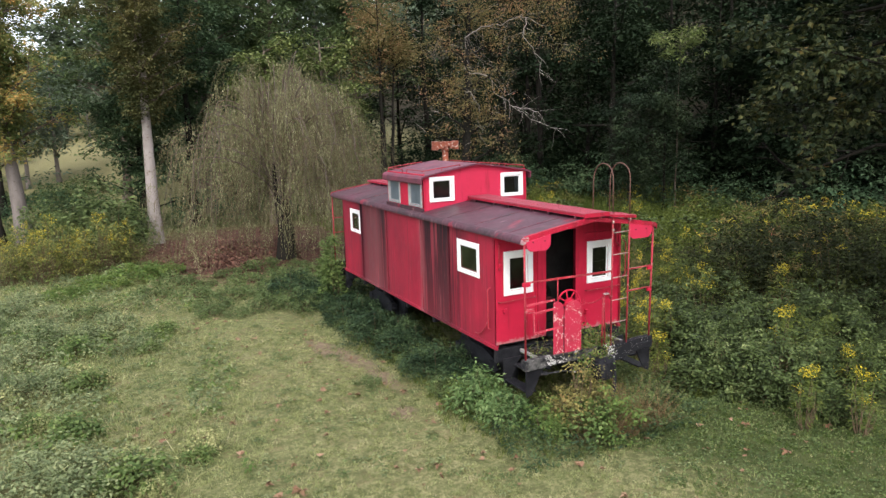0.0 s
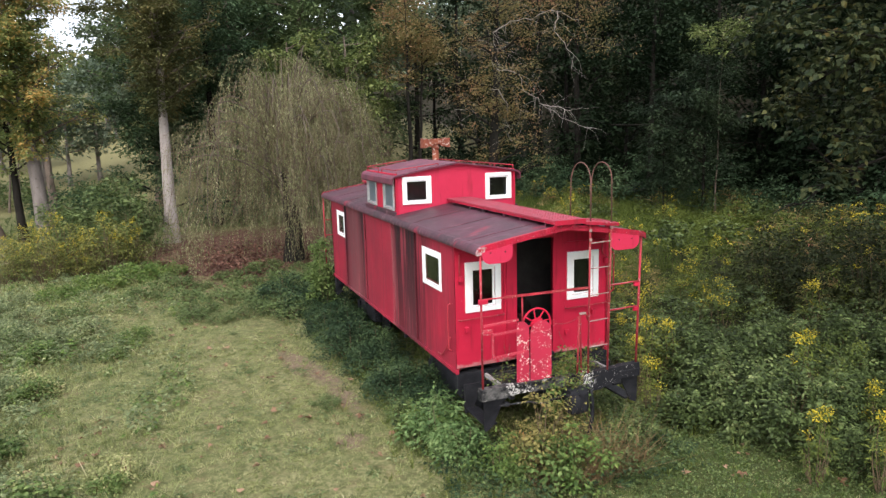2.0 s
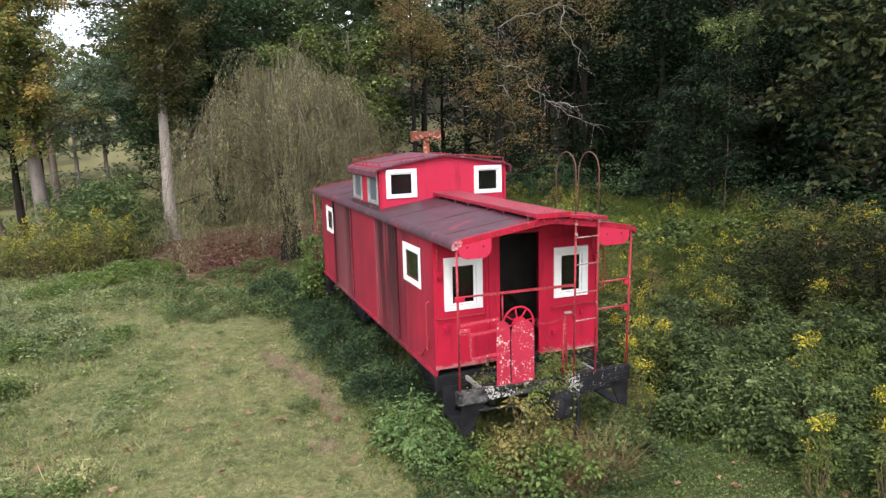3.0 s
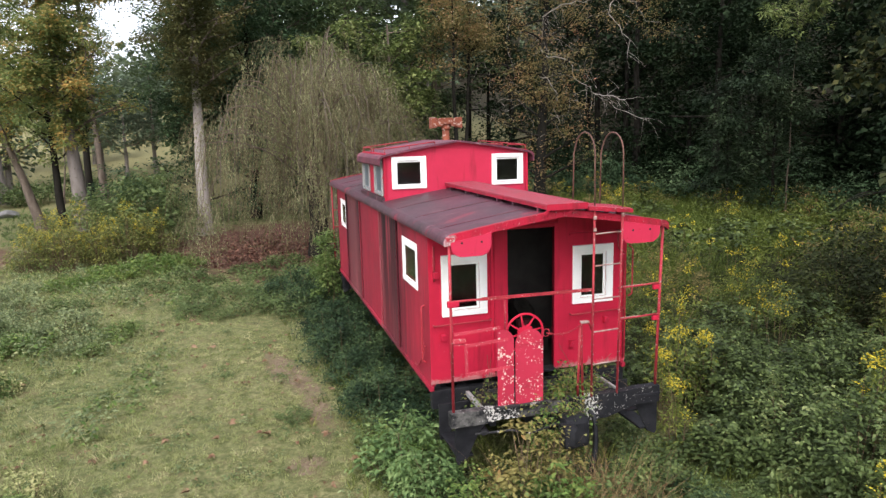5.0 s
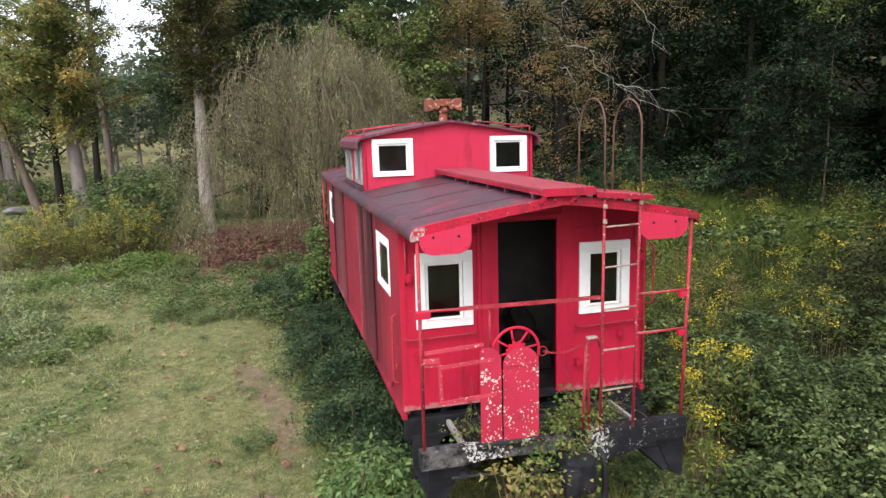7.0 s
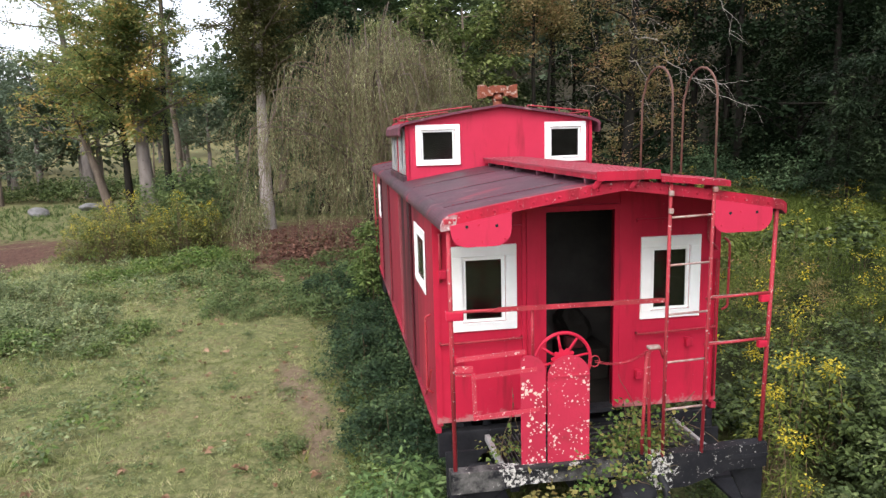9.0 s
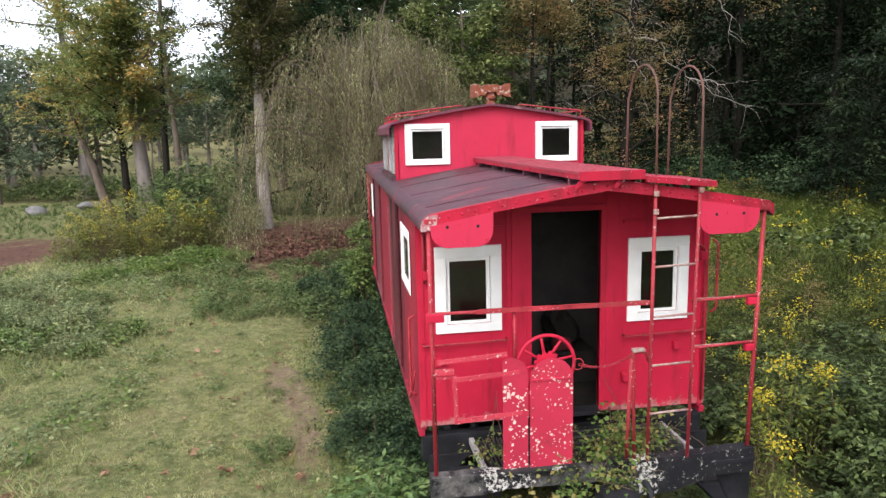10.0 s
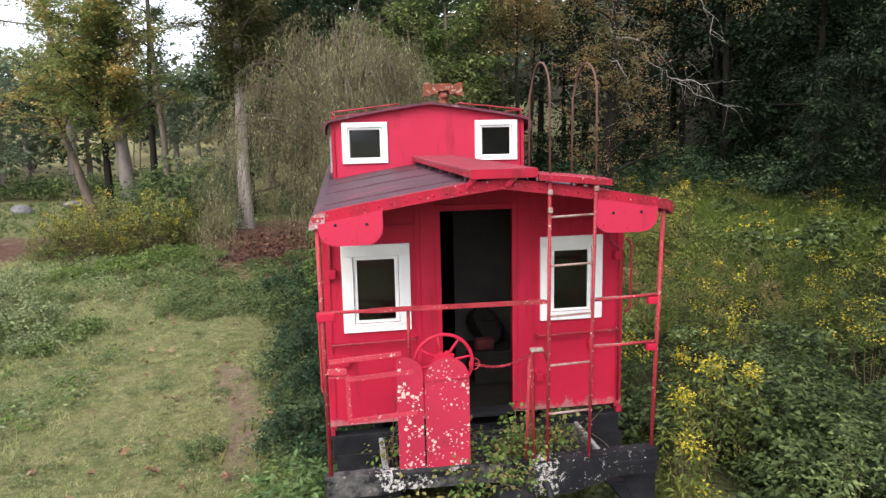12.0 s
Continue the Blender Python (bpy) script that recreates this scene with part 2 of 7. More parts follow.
def ground_mat(name):
    m, nt, bsdf, _ = start(name)
    pos = nt.nodes.new("ShaderNodeNewGeometry").outputs["Position"]
    xyz = nt.nodes.new("ShaderNodeSeparateXYZ")
    nt.links.new(pos, xyz.inputs[0])
    wob = calc(nt, "ADD", calc(nt, "MULTIPLY", noise_at(nt, pos, 0.8, 6.0, 0.65), 0.5), calc(nt, "MULTIPLY", noise_at(nt, pos, 3.3, 6.0, 0.75), 0.5))
    big = noise_at(nt, pos, 0.35, 4.0)
    fine = noise_at(nt, pos, 14.0, 6.0, 0.7)
    col = mix(nt, ramp(nt, big, [(0.35, 0.0), (0.65, 1.0)]), (0.27, 0.25, 0.125), (0.18, 0.19, 0.08))
    col = mix(nt, ramp(nt, fine, [(0.40, 0.0), (0.60, 0.8)]), col, (0.075, 0.085, 0.032))
    col = mix(nt, ramp(nt, noise_at(nt, pos, 5.0, 4.0, 0.6, shift=(7, 2, 0)), [(0.45, 0.0), (0.62, 0.7)]), col, (0.07, 0.082, 0.03))
    col = mix(nt, ramp(nt, wob, [(0.52, 0.0), (0.66, 0.8)]), col, (0.20, 0.15, 0.085))
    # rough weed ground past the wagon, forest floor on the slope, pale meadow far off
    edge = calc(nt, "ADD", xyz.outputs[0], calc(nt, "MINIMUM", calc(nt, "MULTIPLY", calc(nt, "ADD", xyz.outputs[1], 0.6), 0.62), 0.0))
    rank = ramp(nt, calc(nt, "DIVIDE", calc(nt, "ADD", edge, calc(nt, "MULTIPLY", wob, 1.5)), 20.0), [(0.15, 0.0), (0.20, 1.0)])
    # weed ground near black, standing in for shadow in the gaps between plants
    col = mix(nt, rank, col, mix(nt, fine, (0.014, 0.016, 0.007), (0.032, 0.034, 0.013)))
    # greener lawn ground towards the weeds, darkened as well for its shade
    lush_dark = calc(nt, "ADD", calc(nt, "ADD", xyz.outputs[0], calc(nt, "MULTIPLY", xyz.outputs[1], 0.25)), calc(nt, "MULTIPLY", wob, 1.6))
    lush_dark = calc(nt, "MULTIPLY", ramp(nt, calc(nt, "DIVIDE", calc(nt, "ADD", lush_dark, 3.0), 10.0), [(0.2, 0.0), (0.36, 0.85)]), ramp(nt, calc(nt, "DIVIDE", calc(nt, "ADD", xyz.outputs[1], 10.0), 20.0), [(0.45, 1.0), (0.55, 0.0)]))
    col = mix(nt, lush_dark, col, mix(nt, fine, (0.03, 0.042, 0.014), (0.085, 0.10, 0.035)))
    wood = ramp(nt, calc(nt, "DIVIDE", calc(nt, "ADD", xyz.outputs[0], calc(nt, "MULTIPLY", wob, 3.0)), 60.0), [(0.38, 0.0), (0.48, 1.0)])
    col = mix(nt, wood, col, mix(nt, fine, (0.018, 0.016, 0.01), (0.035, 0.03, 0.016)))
    far = ramp(nt, calc(nt, "DIVIDE", xyz.outputs[1], 100.0), [(0.42, 0.0), (0.55, 1.0)])
    far = calc(nt, "MULTIPLY", far, calc(nt, "SUBTRACT", 1.0, wood))
    col = mix(nt, far, col, mix(nt, wob, (0.255, 0.23, 0.115), (0.17, 0.16, 0.075)))
    soil = mix(nt, ramp(nt, fine, [(0.35, 0.0), (0.65, 1.0)]), (0.095, 0.066, 0.043), (0.27, 0.195, 0.143))
    mulch = mix(nt, ramp(nt, noise_at(nt, pos, 9.0, 6.0, 0.75), [(0.35, 0.0), (0.65, 1.0)]), (0.042, 0.021, 0.016), (0.155, 0.085, 0.064))
    for x, y, a, b, turn in ((-3.2, 4.9, 0.40, 1.7, 14), (-2.85, 2.6, 0.30, 1.2, 6), (-3.2, 0.6, 0.30, 0.4, 0)):
        col = mix(nt, calc(nt, "MULTIPLY", ellipse(nt, pos, x, y, a, b, turn, wob), 0.85), col, soil)
    # mulch ovals; those under the willow also paint the shade beneath it
    for x, y, a, b, turn in ((-3.9, 19.6, 3.4, 4.4, 0), (-5.0, 24.8, 3.4, 4.0, 0), (-0.4, 20.0, 5.0, 5.0, 0), (-1.0, 26.0, 7.0, 5.4, 0), (-15.4, 22.2, 3.0, 5.6, 14)):
        col = mix(nt, ellipse(nt, pos, x, y, a, b, turn, wob), col, mulch)
    nt.links.new(col, bsdf.inputs["Base Color"])
    bsdf.inputs["Roughness"].default_value = 0.95
    bsdf.inputs["Specular IOR Level"].default_value = 0.1
    bump(nt, bsdf, fine, 0.8, 0.05)
    return m


M_END = end_paint("red_end_paint", foot=1.27)
M_SIDE = side_paint("red_side_sheet")
M_FADED = end_paint("sun_faded_red_paint", (0.53, 0.030, 0.075), (0.44, 0.024, 0.060), grime=0.58, chips=0.78)
M_PIPE = end_paint("red_pipe_paint", (0.42, 0.036, 0.055), (0.26, 0.034, 0.040), (0.50, 0.37, 0.34), 0.655, 24.0, 0.46)
M_RUNG = plain("bare_worn_iron", (0.40, 0.33, 0.30), (0.30, 0.12, 0.11), 22.0, 0.7, 0.1, 0.3)
M_PLATE = plate_paint("flaking_red_plate")
M_BAR = end_paint("chalky_red_bar_paint", (0.53, 0.055, 0.085), (0.38, 0.035, 0.058), (0.58, 0.44, 0.40), 0.64, 26.0, 0.58)
M_WORN = end_paint("worn_red_edge_paint", (0.44, 0.014, 0.042), (0.28, 0.014, 0.032), (0.45, 0.34, 0.31), 0.665, 22.0, 0.44)
M_ROOF = roof_paint("worn_roof_paint")
M_CUPOLA = plain("worn_cupola_roof", (0.19, 0.045, 0.072), (0.075, 0.026, 0.040), 2.6, 0.5, 0.0, 0.4, (0.32, 0.18, 0.19), (0.60, 0.70))
M_GRIME = plain("grime_whitened_red", (0.44, 0.36, 0.35), (0.34, 0.10, 0.12), 14.0, 0.7, 0.0, 0.4, (0.62, 0.58, 0.56), (0.56, 0.62))
M_WALK = plain("red_running_board", (0.40, 0.05, 0.08), (0.27, 0.045, 0.065), 5.0, 0.55, 0.0, 0.5, (0.12, 0.06, 0.065), (0.53, 0.66))
M_WHITE = plain("white_window_paint", (0.91, 0.91, 0.91), (0.84, 0.84, 0.83), 5.0, 0.45, 0.0, 0.08, (0.45, 0.42, 0.38), (0.70, 0.76))
M_GREYFRAME = plain("weathered_grey_sash", (0.26, 0.26, 0.26), (0.36, 0.36, 0.36), 9.0, 0.6, 0.0, 0.2, (0.3, 0.05, 0.06), (0.6, 0.68))
M_GLASS = glass_mat("window_glass")
# opaque grey-blue pane in two tones by noise
M_GREYPANE = plain("grey_blue_pane", (0.12, 0.15, 0.175), (0.08, 0.10, 0.12), 2.0, 0.35, 0.0, 0.02)
M_RUST = plain("rusted_sheet", (0.26, 0.075, 0.04), (0.18, 0.05, 0.03), 7.0, 0.8, 0.2, 0.4, (0.46, 0.36, 0.31), (0.55, 0.61))
M_RUSTROD = plain("rusted_rod", (0.10, 0.055, 0.045), (0.16, 0.08, 0.06), 9.0, 0.8)
M_BLACK = plain("black_frame_paint", (0.012, 0.012, 0.015), (0.028, 0.028, 0.032), 4.0, 0.55, 0.1, 0.3, (0.25, 0.24, 0.23), (0.66, 0.70), (1, 1, 1), 0.18)
M_PEEL = plain("peeling_black_sill", (0.016, 0.016, 0.019), (0.045, 0.043, 0.043), 3.4, 0.65, 0.0, 0.7, (0.50, 0.48, 0.45), (0.57, 0.62), (1, 1, 1), 0.18)
M_DECK = plain("worn_black_deck", (0.030, 0.030, 0.033), (0.060, 0.058, 0.058), 7.0, 0.6, 0.1, 0.4, (0.16, 0.15, 0.145), (0.60, 0.70))
M_SILL = sill_paint("flaking_black_sill")
# near black, the shade inside the wagon put into the colour
M_INSIDE = plain("indoor_shade_black", (0.012, 0.011, 0.010), (0.02, 0.018, 0.016), 3.0, 0.8, gloss=0.1)
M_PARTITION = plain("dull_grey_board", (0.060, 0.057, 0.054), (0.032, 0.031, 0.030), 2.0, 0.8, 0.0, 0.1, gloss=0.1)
M_CUSHION = plain("faded_red_cloth", (0.10, 0.012, 0.018), (0.06, 0.010, 0.012), 6.0, 0.9)
M_GROUND = ground_mat("grass_and_soil")
M_BARK_PALE = plain("pale_bark", (0.35, 0.305, 0.285), (0.25, 0.22, 0.20), 3.0, 0.9, 0.0, 0.8, (0.16, 0.12, 0.09), (0.56, 0.66), (1, 1, 0.3))
M_BARK = plain("grey_brown_bark", (0.16, 0.125, 0.10), (0.085, 0.066, 0.052), 4.0, 0.95, 0.0, 1.0, (0.22, 0.19, 0.16), (0.6, 0.7), (1, 1, 0.25))
# bark of dark trunks; also sinks forest trunks into shade by colour alone
M_BARK_DARK = plain("dark_shade_toned_bark", (0.026, 0.023, 0.019), (0.013, 0.012, 0.010), 4.0, 0.95, 0.0, 1.0, stretch=(1, 1, 0.25), gloss=0.1)
M_BARK_GREY = plain("light_grey_bark", (0.22, 0.19, 0.175), (0.14, 0.12, 0.11), 4.0, 0.95, 0.0, 1.0, (0.11, 0.09, 0.075), (0.58, 0.68), (1, 1, 0.25))
M_BARE = plain("bare_branch", (0.39, 0.355, 0.32), (0.22, 0.195, 0.17), 6.0, 0.9)
M_ROCK = plain("field_stone", (0.20, 0.195, 0.195), (0.12, 0.115, 0.115), 3.0, 0.9, 0.0, 0.6)
M_STALK = plain("dry_stalk", (0.17, 0.11, 0.07), (0.10, 0.08, 0.045), 8.0, 0.9)
# forest leaves near black, the gloom of the slope put into their colour
L_FOREST = leaf_mat("shade_toned_forest_leaf", [(0.1, (0.009, 0.016, 0.009)), (0.5, (0.019, 0.032, 0.016)), (0.85, (0.036, 0.054, 0.027)), (0.98, (0.058, 0.060, 0.026))], 0.15, 0.8, 0.85, 0.4, gloss=0.03)
L_UNDER = leaf_mat("undergrowth_leaf", [(0.1, (0.028, 0.054, 0.030)), (0.5, (0.064, 0.108, 0.056)), (0.9, (0.125, 0.18, 0.090))], 0.25, 0.8, 0.85, 0.5, gloss=0.04)
L_HANG = leaf_mat("sycamore_leaf", [(0.08, (0.014, 0.024, 0.013)), (0.45, (0.040, 0.056, 0.026)), (0.7, (0.085, 0.096, 0.038)), (0.88, (0.175, 0.15, 0.052)), (0.98, (0.24, 0.135, 0.055))], 0.3, 0.5, 0.5, 0.8)
L_TURN = leaf_mat("half_turned_leaf", [(0.1, (0.09, 0.13, 0.05)), (0.5, (0.19, 0.245, 0.09)), (0.8, (0.33, 0.33, 0.115)), (0.97, (0.55, 0.35, 0.13))], 0.45, 0.5, 0.6, 0.6)
L_MID = leaf_mat("tree_leaf", [(0.1, (0.035, 0.058, 0.026)), (0.5, (0.085, 0.125, 0.05)), (0.9, (0.18, 0.22, 0.095))], 0.35, 0.6, 0.7, 0.45)
# darker leaf copy with the shade of the wood's edge in its colour
L_SHADE = leaf_mat("shade_toned_leaf", [(0.1, (0.013, 0.022, 0.013)), (0.5, (0.031, 0.05, 0.026)), (0.9, (0.072, 0.10, 0.048))], 0.3, 0.5, 0.75, 0.7)
L_BRIGHT = leaf_mat("fresh_leaf", [(0.1, (0.07, 0.12, 0.03)), (0.5, (0.12, 0.19, 0.05)), (0.9, (0.22, 0.26, 0.07))])
L_WEEDY = leaf_mat("light_weed_leaf", [(0.1, (0.05, 0.085, 0.025)), (0.5, (0.11, 0.165, 0.05)), (0.9, (0.21, 0.27, 0.09))])
L_AUTUMN = leaf_mat("turning_leaf", [(0.1, (0.11, 0.165, 0.06)), (0.45, (0.23, 0.28, 0.10)), (0.62, (0.37, 0.33, 0.12)), (0.82, (0.56, 0.35, 0.12)), (0.95, (0.68, 0.45, 0.17))], 0.45, 0.5, 0.5, 0.6)
L_OLIVE = leaf_mat("olive_leaf", [(0.1, (0.045, 0.055, 0.02)), (0.5, (0.11, 0.115, 0.045)), (0.8, (0.17, 0.15, 0.06)), (0.95, (0.26, 0.18, 0.07))], 0.35, 0.6, 0.6, 0.6)
L_BROWN = leaf_mat("brown_vine_leaf", [(0.1, (0.10, 0.096, 0.042)), (0.4, (0.205, 0.182, 0.072)), (0.65, (0.29, 0.20, 0.092)), (0.85, (0.40, 0.22, 0.128)), (0.97, (0.50, 0.20, 0.14))], 0.35, 0.5, 0.6, 0.6)
L_WILLOW = leaf_mat("willow_leaf", [(0.1, (0.070, 0.076, 0.034)), (0.45, (0.160, 0.166, 0.080)), (0.7, (0.28, 0.288, 0.15)), (0.9, (0.50, 0.51, 0.28))], 0.3, 0.6, 0.65, 1.6, (1, 1, 0.35))
L_WEED = leaf_mat("weed_leaf", [(0.1, (0.018, 0.028, 0.010)), (0.4, (0.046, 0.066, 0.023)), (0.7, (0.115, 0.158, 0.054)), (0.93, (0.29, 0.33, 0.135)), (0.99, (0.24, 0.14, 0.06))], 0.15, 0.42, 0.6, 2.0)
# weed leaves darkened in colour for the shade beside the wagon
L_SIDE = leaf_mat("shade_toned_weed_leaf", [(0.1, (0.009, 0.021, 0.011)), (0.5, (0.031, 0.058, 0.027)), (0.9, (0.125, 0.18, 0.075))], 0.2, 0.5, 0.6, 1.2)
L_PALE = leaf_mat("pale_yellow_green_leaf", [(0.1, (0.12, 0.14, 0.05)), (0.5, (0.30, 0.32, 0.13)), (0.9, (0.58, 0.54, 0.27))], 0.3, 0.5, 0.45, 2.2)
L_MINT = leaf_mat("mint_green_leaf", [(0.1, (0.06, 0.11, 0.04)), (0.5, (0.15, 0.235, 0.085)), (0.9, (0.28, 0.37, 0.15))], 0.35, 0.5, 0.5, 2.0)
L_SAGE = leaf_mat("grey_green_leaf", [(0.1, (0.07, 0.095, 0.042)), (0.5, (0.175, 0.215, 0.10)), (0.85, (0.34, 0.38, 0.19)), (0.97, (0.50, 0.48, 0.22))], 0.3, 0.5, 0.45, 1.6)
L_MEADOW = leaf_mat("meadow_leaf", [(0.1, (0.045, 0.07, 0.025)), (0.5, (0.095, 0.135, 0.05)), (0.9, (0.20, 0.25, 0.095))])
# brighter copy of the tree leaf, daylight put into its colour
L_LEAFY = leaf_mat("light_toned_tree_leaf", [(0.1, (0.05, 0.075, 0.022)), (0.5, (0.145, 0.185, 0.06)), (0.9, (0.30, 0.34, 0.125))], 0.35, 0.6, 0.6, 0.6)
L_DEEP = leaf_mat("deep_green_leaf", [(0.1, (0.024, 0.046, 0.022)), (0.5, (0.056, 0.096, 0.046)), (0.9, (0.12, 0.17, 0.078))], 0.3, 0.6, 0.65, 0.5)
L_MURK = leaf_mat("dark_olive_leaf", [(0.1, (0.010, 0.014, 0.005)), (0.5, (0.032, 0.042, 0.014)), (0.9, (0.090, 0.10, 0.034)), (0.98, (0.14, 0.095, 0.045))], 0.15, 0.6, 0.55, 0.9)
L_DRY = leaf_mat("yellowing_leaf", [(0.1, (0.12, 0.12, 0.04)), (0.5, (0.22, 0.20, 0.07)), (0.8, (0.30, 0.26, 0.09)), (0.95, (0.24, 0.10, 0.05))])
L_FLOWER = leaf_mat("yellow_flower", [(0.1, (0.36, 0.29, 0.025)), (0.6, (0.54, 0.44, 0.04)), (0.95, (0.68, 0.57, 0.09))], 0.2)
leaf_field = leaf_mat("goldenrod_leaf", [(0.1, (0.026, 0.042, 0.011)), (0.5, (0.088, 0.115, 0.026)), (0.9, (0.22, 0.245, 0.055))], 0.18, 0.5, 0.6, 0.8)
L_GRASS = leaf_mat("lawn_blade", [(0.08, (0.10, 0.125, 0.048)), (0.35, (0.222, 0.258, 0.104)), (0.6, (0.355, 0.373, 0.165)), (0.8, (0.488, 0.465, 0.25)), (0.97, (0.66, 0.54, 0.38))], 0.35, 0.6, 0.62, 2.6)
L_LUSH = leaf_mat("lush_blade", [(0.1, (0.028, 0.05, 0.013)), (0.5, (0.085, 0.135, 0.034)), (0.9, (0.20, 0.25, 0.075))], 0.3, 0.55, 0.5, 2.0)
L_FIELD = leaf_mat("field_grass", [(0.1, (0.03, 0.055, 0.012)), (0.5, (0.10, 0.14, 0.03)), (0.9, (0.21, 0.235, 0.055))], 0.3, 0.6, 0.6, 0.7)
L_STRAW = leaf_mat("dry_stem", [(0.1, (0.10, 0.055, 0.03)), (0.5, (0.20, 0.13, 0.07)), (0.9, (0.34, 0.25, 0.13))], 0.1)
L_LITTER = leaf_mat("fallen_leaf", [(0.1, (0.11, 0.062, 0.035)), (0.5, (0.22, 0.125, 0.075)), (0.9, (0.38, 0.25, 0.165))], 0.1)
L_MULCH = leaf_mat("litter_leaf", [(0.1, (0.05, 0.022, 0.016)), (0.5, (0.12, 0.055, 0.04)), (0.9, (0.27, 0.15, 0.11))], 0.05)
# far leaves paled and blued, the haze of distance mixed into the colour
L_FAR = leaf_mat("haze_blued_far_leaf", [(0.1, (0.075, 0.105, 0.075)), (0.5, (0.125, 0.165, 0.11)), (0.9, (0.19, 0.23, 0.15))], 0.35, 0.6, 0.75, 0.3)
L_HAZE = leaf_mat("haze_paled_leaf", [(0.1, (0.06, 0.085, 0.05)), (0.5, (0.09, 0.12, 0.07)), (0.9, (0.14, 0.17, 0.10))])


# ---------------------------------------------------------------- mesh tools
def part(name, bm, material, parent=None, label=""):
    """Links a bmesh as one mesh object under a thing or a part."""
    me = bpy.data.meshes.new(name)
    bm.normal_update()
    bm.to_mesh(me)
    bm.free()
    return place(name, me, material, parent, label)


def place(name, me, material, parent=None, label=""):
    if material is not None and not me.materials:
        me.materials.append(material)
    ob = new(name, me)
    ob.parent = parent
    if label:
        tagged(ob, label)
    return ob


def holder(name, x, y, z, label, category, group="", kind=""):
    ob = new(name)
    ob.location = (x, y, z)
    ob.empty_display_size = 0.2
    return tagged(ob, label, category, group, kind)


def box(bm, x0, x1, y0, y1, z0, z1, bevel=0.0):
    vs = [bm.verts.new((x, y, z)) for z in (z0, z1) for y in (y0, y1) for x in (x0, x1)]
    fs = [bm.faces.new([vs[i] for i in q]) for q in ((0, 2, 3, 1), (4, 5, 7, 6), (0, 1, 5, 4), (2, 6, 7, 3), (0, 4, 6, 2), (1, 3, 7, 5))]
    if bevel:
        bmesh.ops.bevel(bm, geom=list({e for f in fs for e in f.edges}), offset=bevel, segments=2, profile=0.6, affect="EDGES")
    return bm


def boxes(*specs, bevel=0.0):
    bm = bmesh.new()
    for s in specs:
        box(bm, *s, bevel=bevel)
    return bm


def tube(bm, pts, radius, sides=8, cap=True):
    """A round bar along points; radius may be a list."""
    pts = [Vector(p) for p in pts]
    rad = radius if isinstance(radius, (list, tuple)) else [radius] * len(pts)
    side = None
    rings = []
    for i, p in enumerate(pts):
        d = (pts[min(i + 1, len(pts) - 1)] - pts[max(i - 1, 0)]).normalized()
        if side is None:
            side = d.orthogonal().normalized()
        side = (side - d * side.dot(d)).normalized()
        up = d.cross(side)
        rings.append([bm.verts.new(p + (side * math.cos(a) + up * math.sin(a)) * rad[i]) for a in (2 * math.pi * k / sides for k in range(sides))])
    for a, b in zip(rings, rings[1:]):
        for k in range(sides):
            f = bm.faces.new((a[k], a[(k + 1) % sides], b[(k + 1) % sides], b[k]))
            f.smooth = True
    if cap:
        bm.faces.new(rings[0][::-1])
        bm.faces.new(rings[-1])
    return bm


def bent(pts, r=0.05, n=4):
    """Points of a bar with rounded bends."""
    pts = [Vector(p) for p in pts]
    out = [pts[0]]
    for a, b, c in zip(pts, pts[1:], pts[2:]):
        u, v = (a - b), (c - b)
        k = min(r, u.length * 0.45, v.length * 0.45)
        p, q = b + u.normalized() * k, b + v.normalized() * k
        for i in range(n + 1):
            t = i / n
            out.append((1 - t) ** 2 * p + 2 * t * (1 - t) * b + t * t * q)
    return out + [pts[-1]]


def prism(bm, outline, y0, y1, axis="y"):
    """A flat plate: outline in (x, z), or (y, z) with axis x, thick between y0 and y1."""
    def at(a, b, d):
        return (a, d, b) if axis == "y" else (d, a, b)
    lo = [bm.verts.new(at(a, b, y0)) for a, b in outline]
    hi = [bm.verts.new(at(a, b, y1)) for a, b in outline]
    bm.faces.new(lo)
    bm.faces.new(hi[::-1])
    for i in range(len(lo)):
        j = (i + 1) % len(lo)
        bm.faces.new((lo[j], lo[i], hi[i], hi[j]))
    bmesh.ops.recalc_face_normals(bm, faces=bm.faces[:])
    return bm


def dome(bm, c, normal, r):
    """A rivet head."""
    n = Vector(normal).normalized()
    s = n.orthogonal().normalized()
    t = n.cross(s)
    c = Vector(c)
    ring = [bm.verts.new(c + (s * math.cos(a) + t * math.sin(a)) * r) for a in (k * math.pi / 3 for k in range(6))]
    mid = [bm.verts.new(c + n * r * 0.5 + (s * math.cos(a) + t * math.sin(a)) * r * 0.6) for a in (k * math.pi / 3 for k in range(6))]
    for k in range(6):
        bm.faces.new((ring[k], ring[(k + 1) % 6], mid[(k + 1) % 6], mid[k]))
    bm.faces.new(mid)


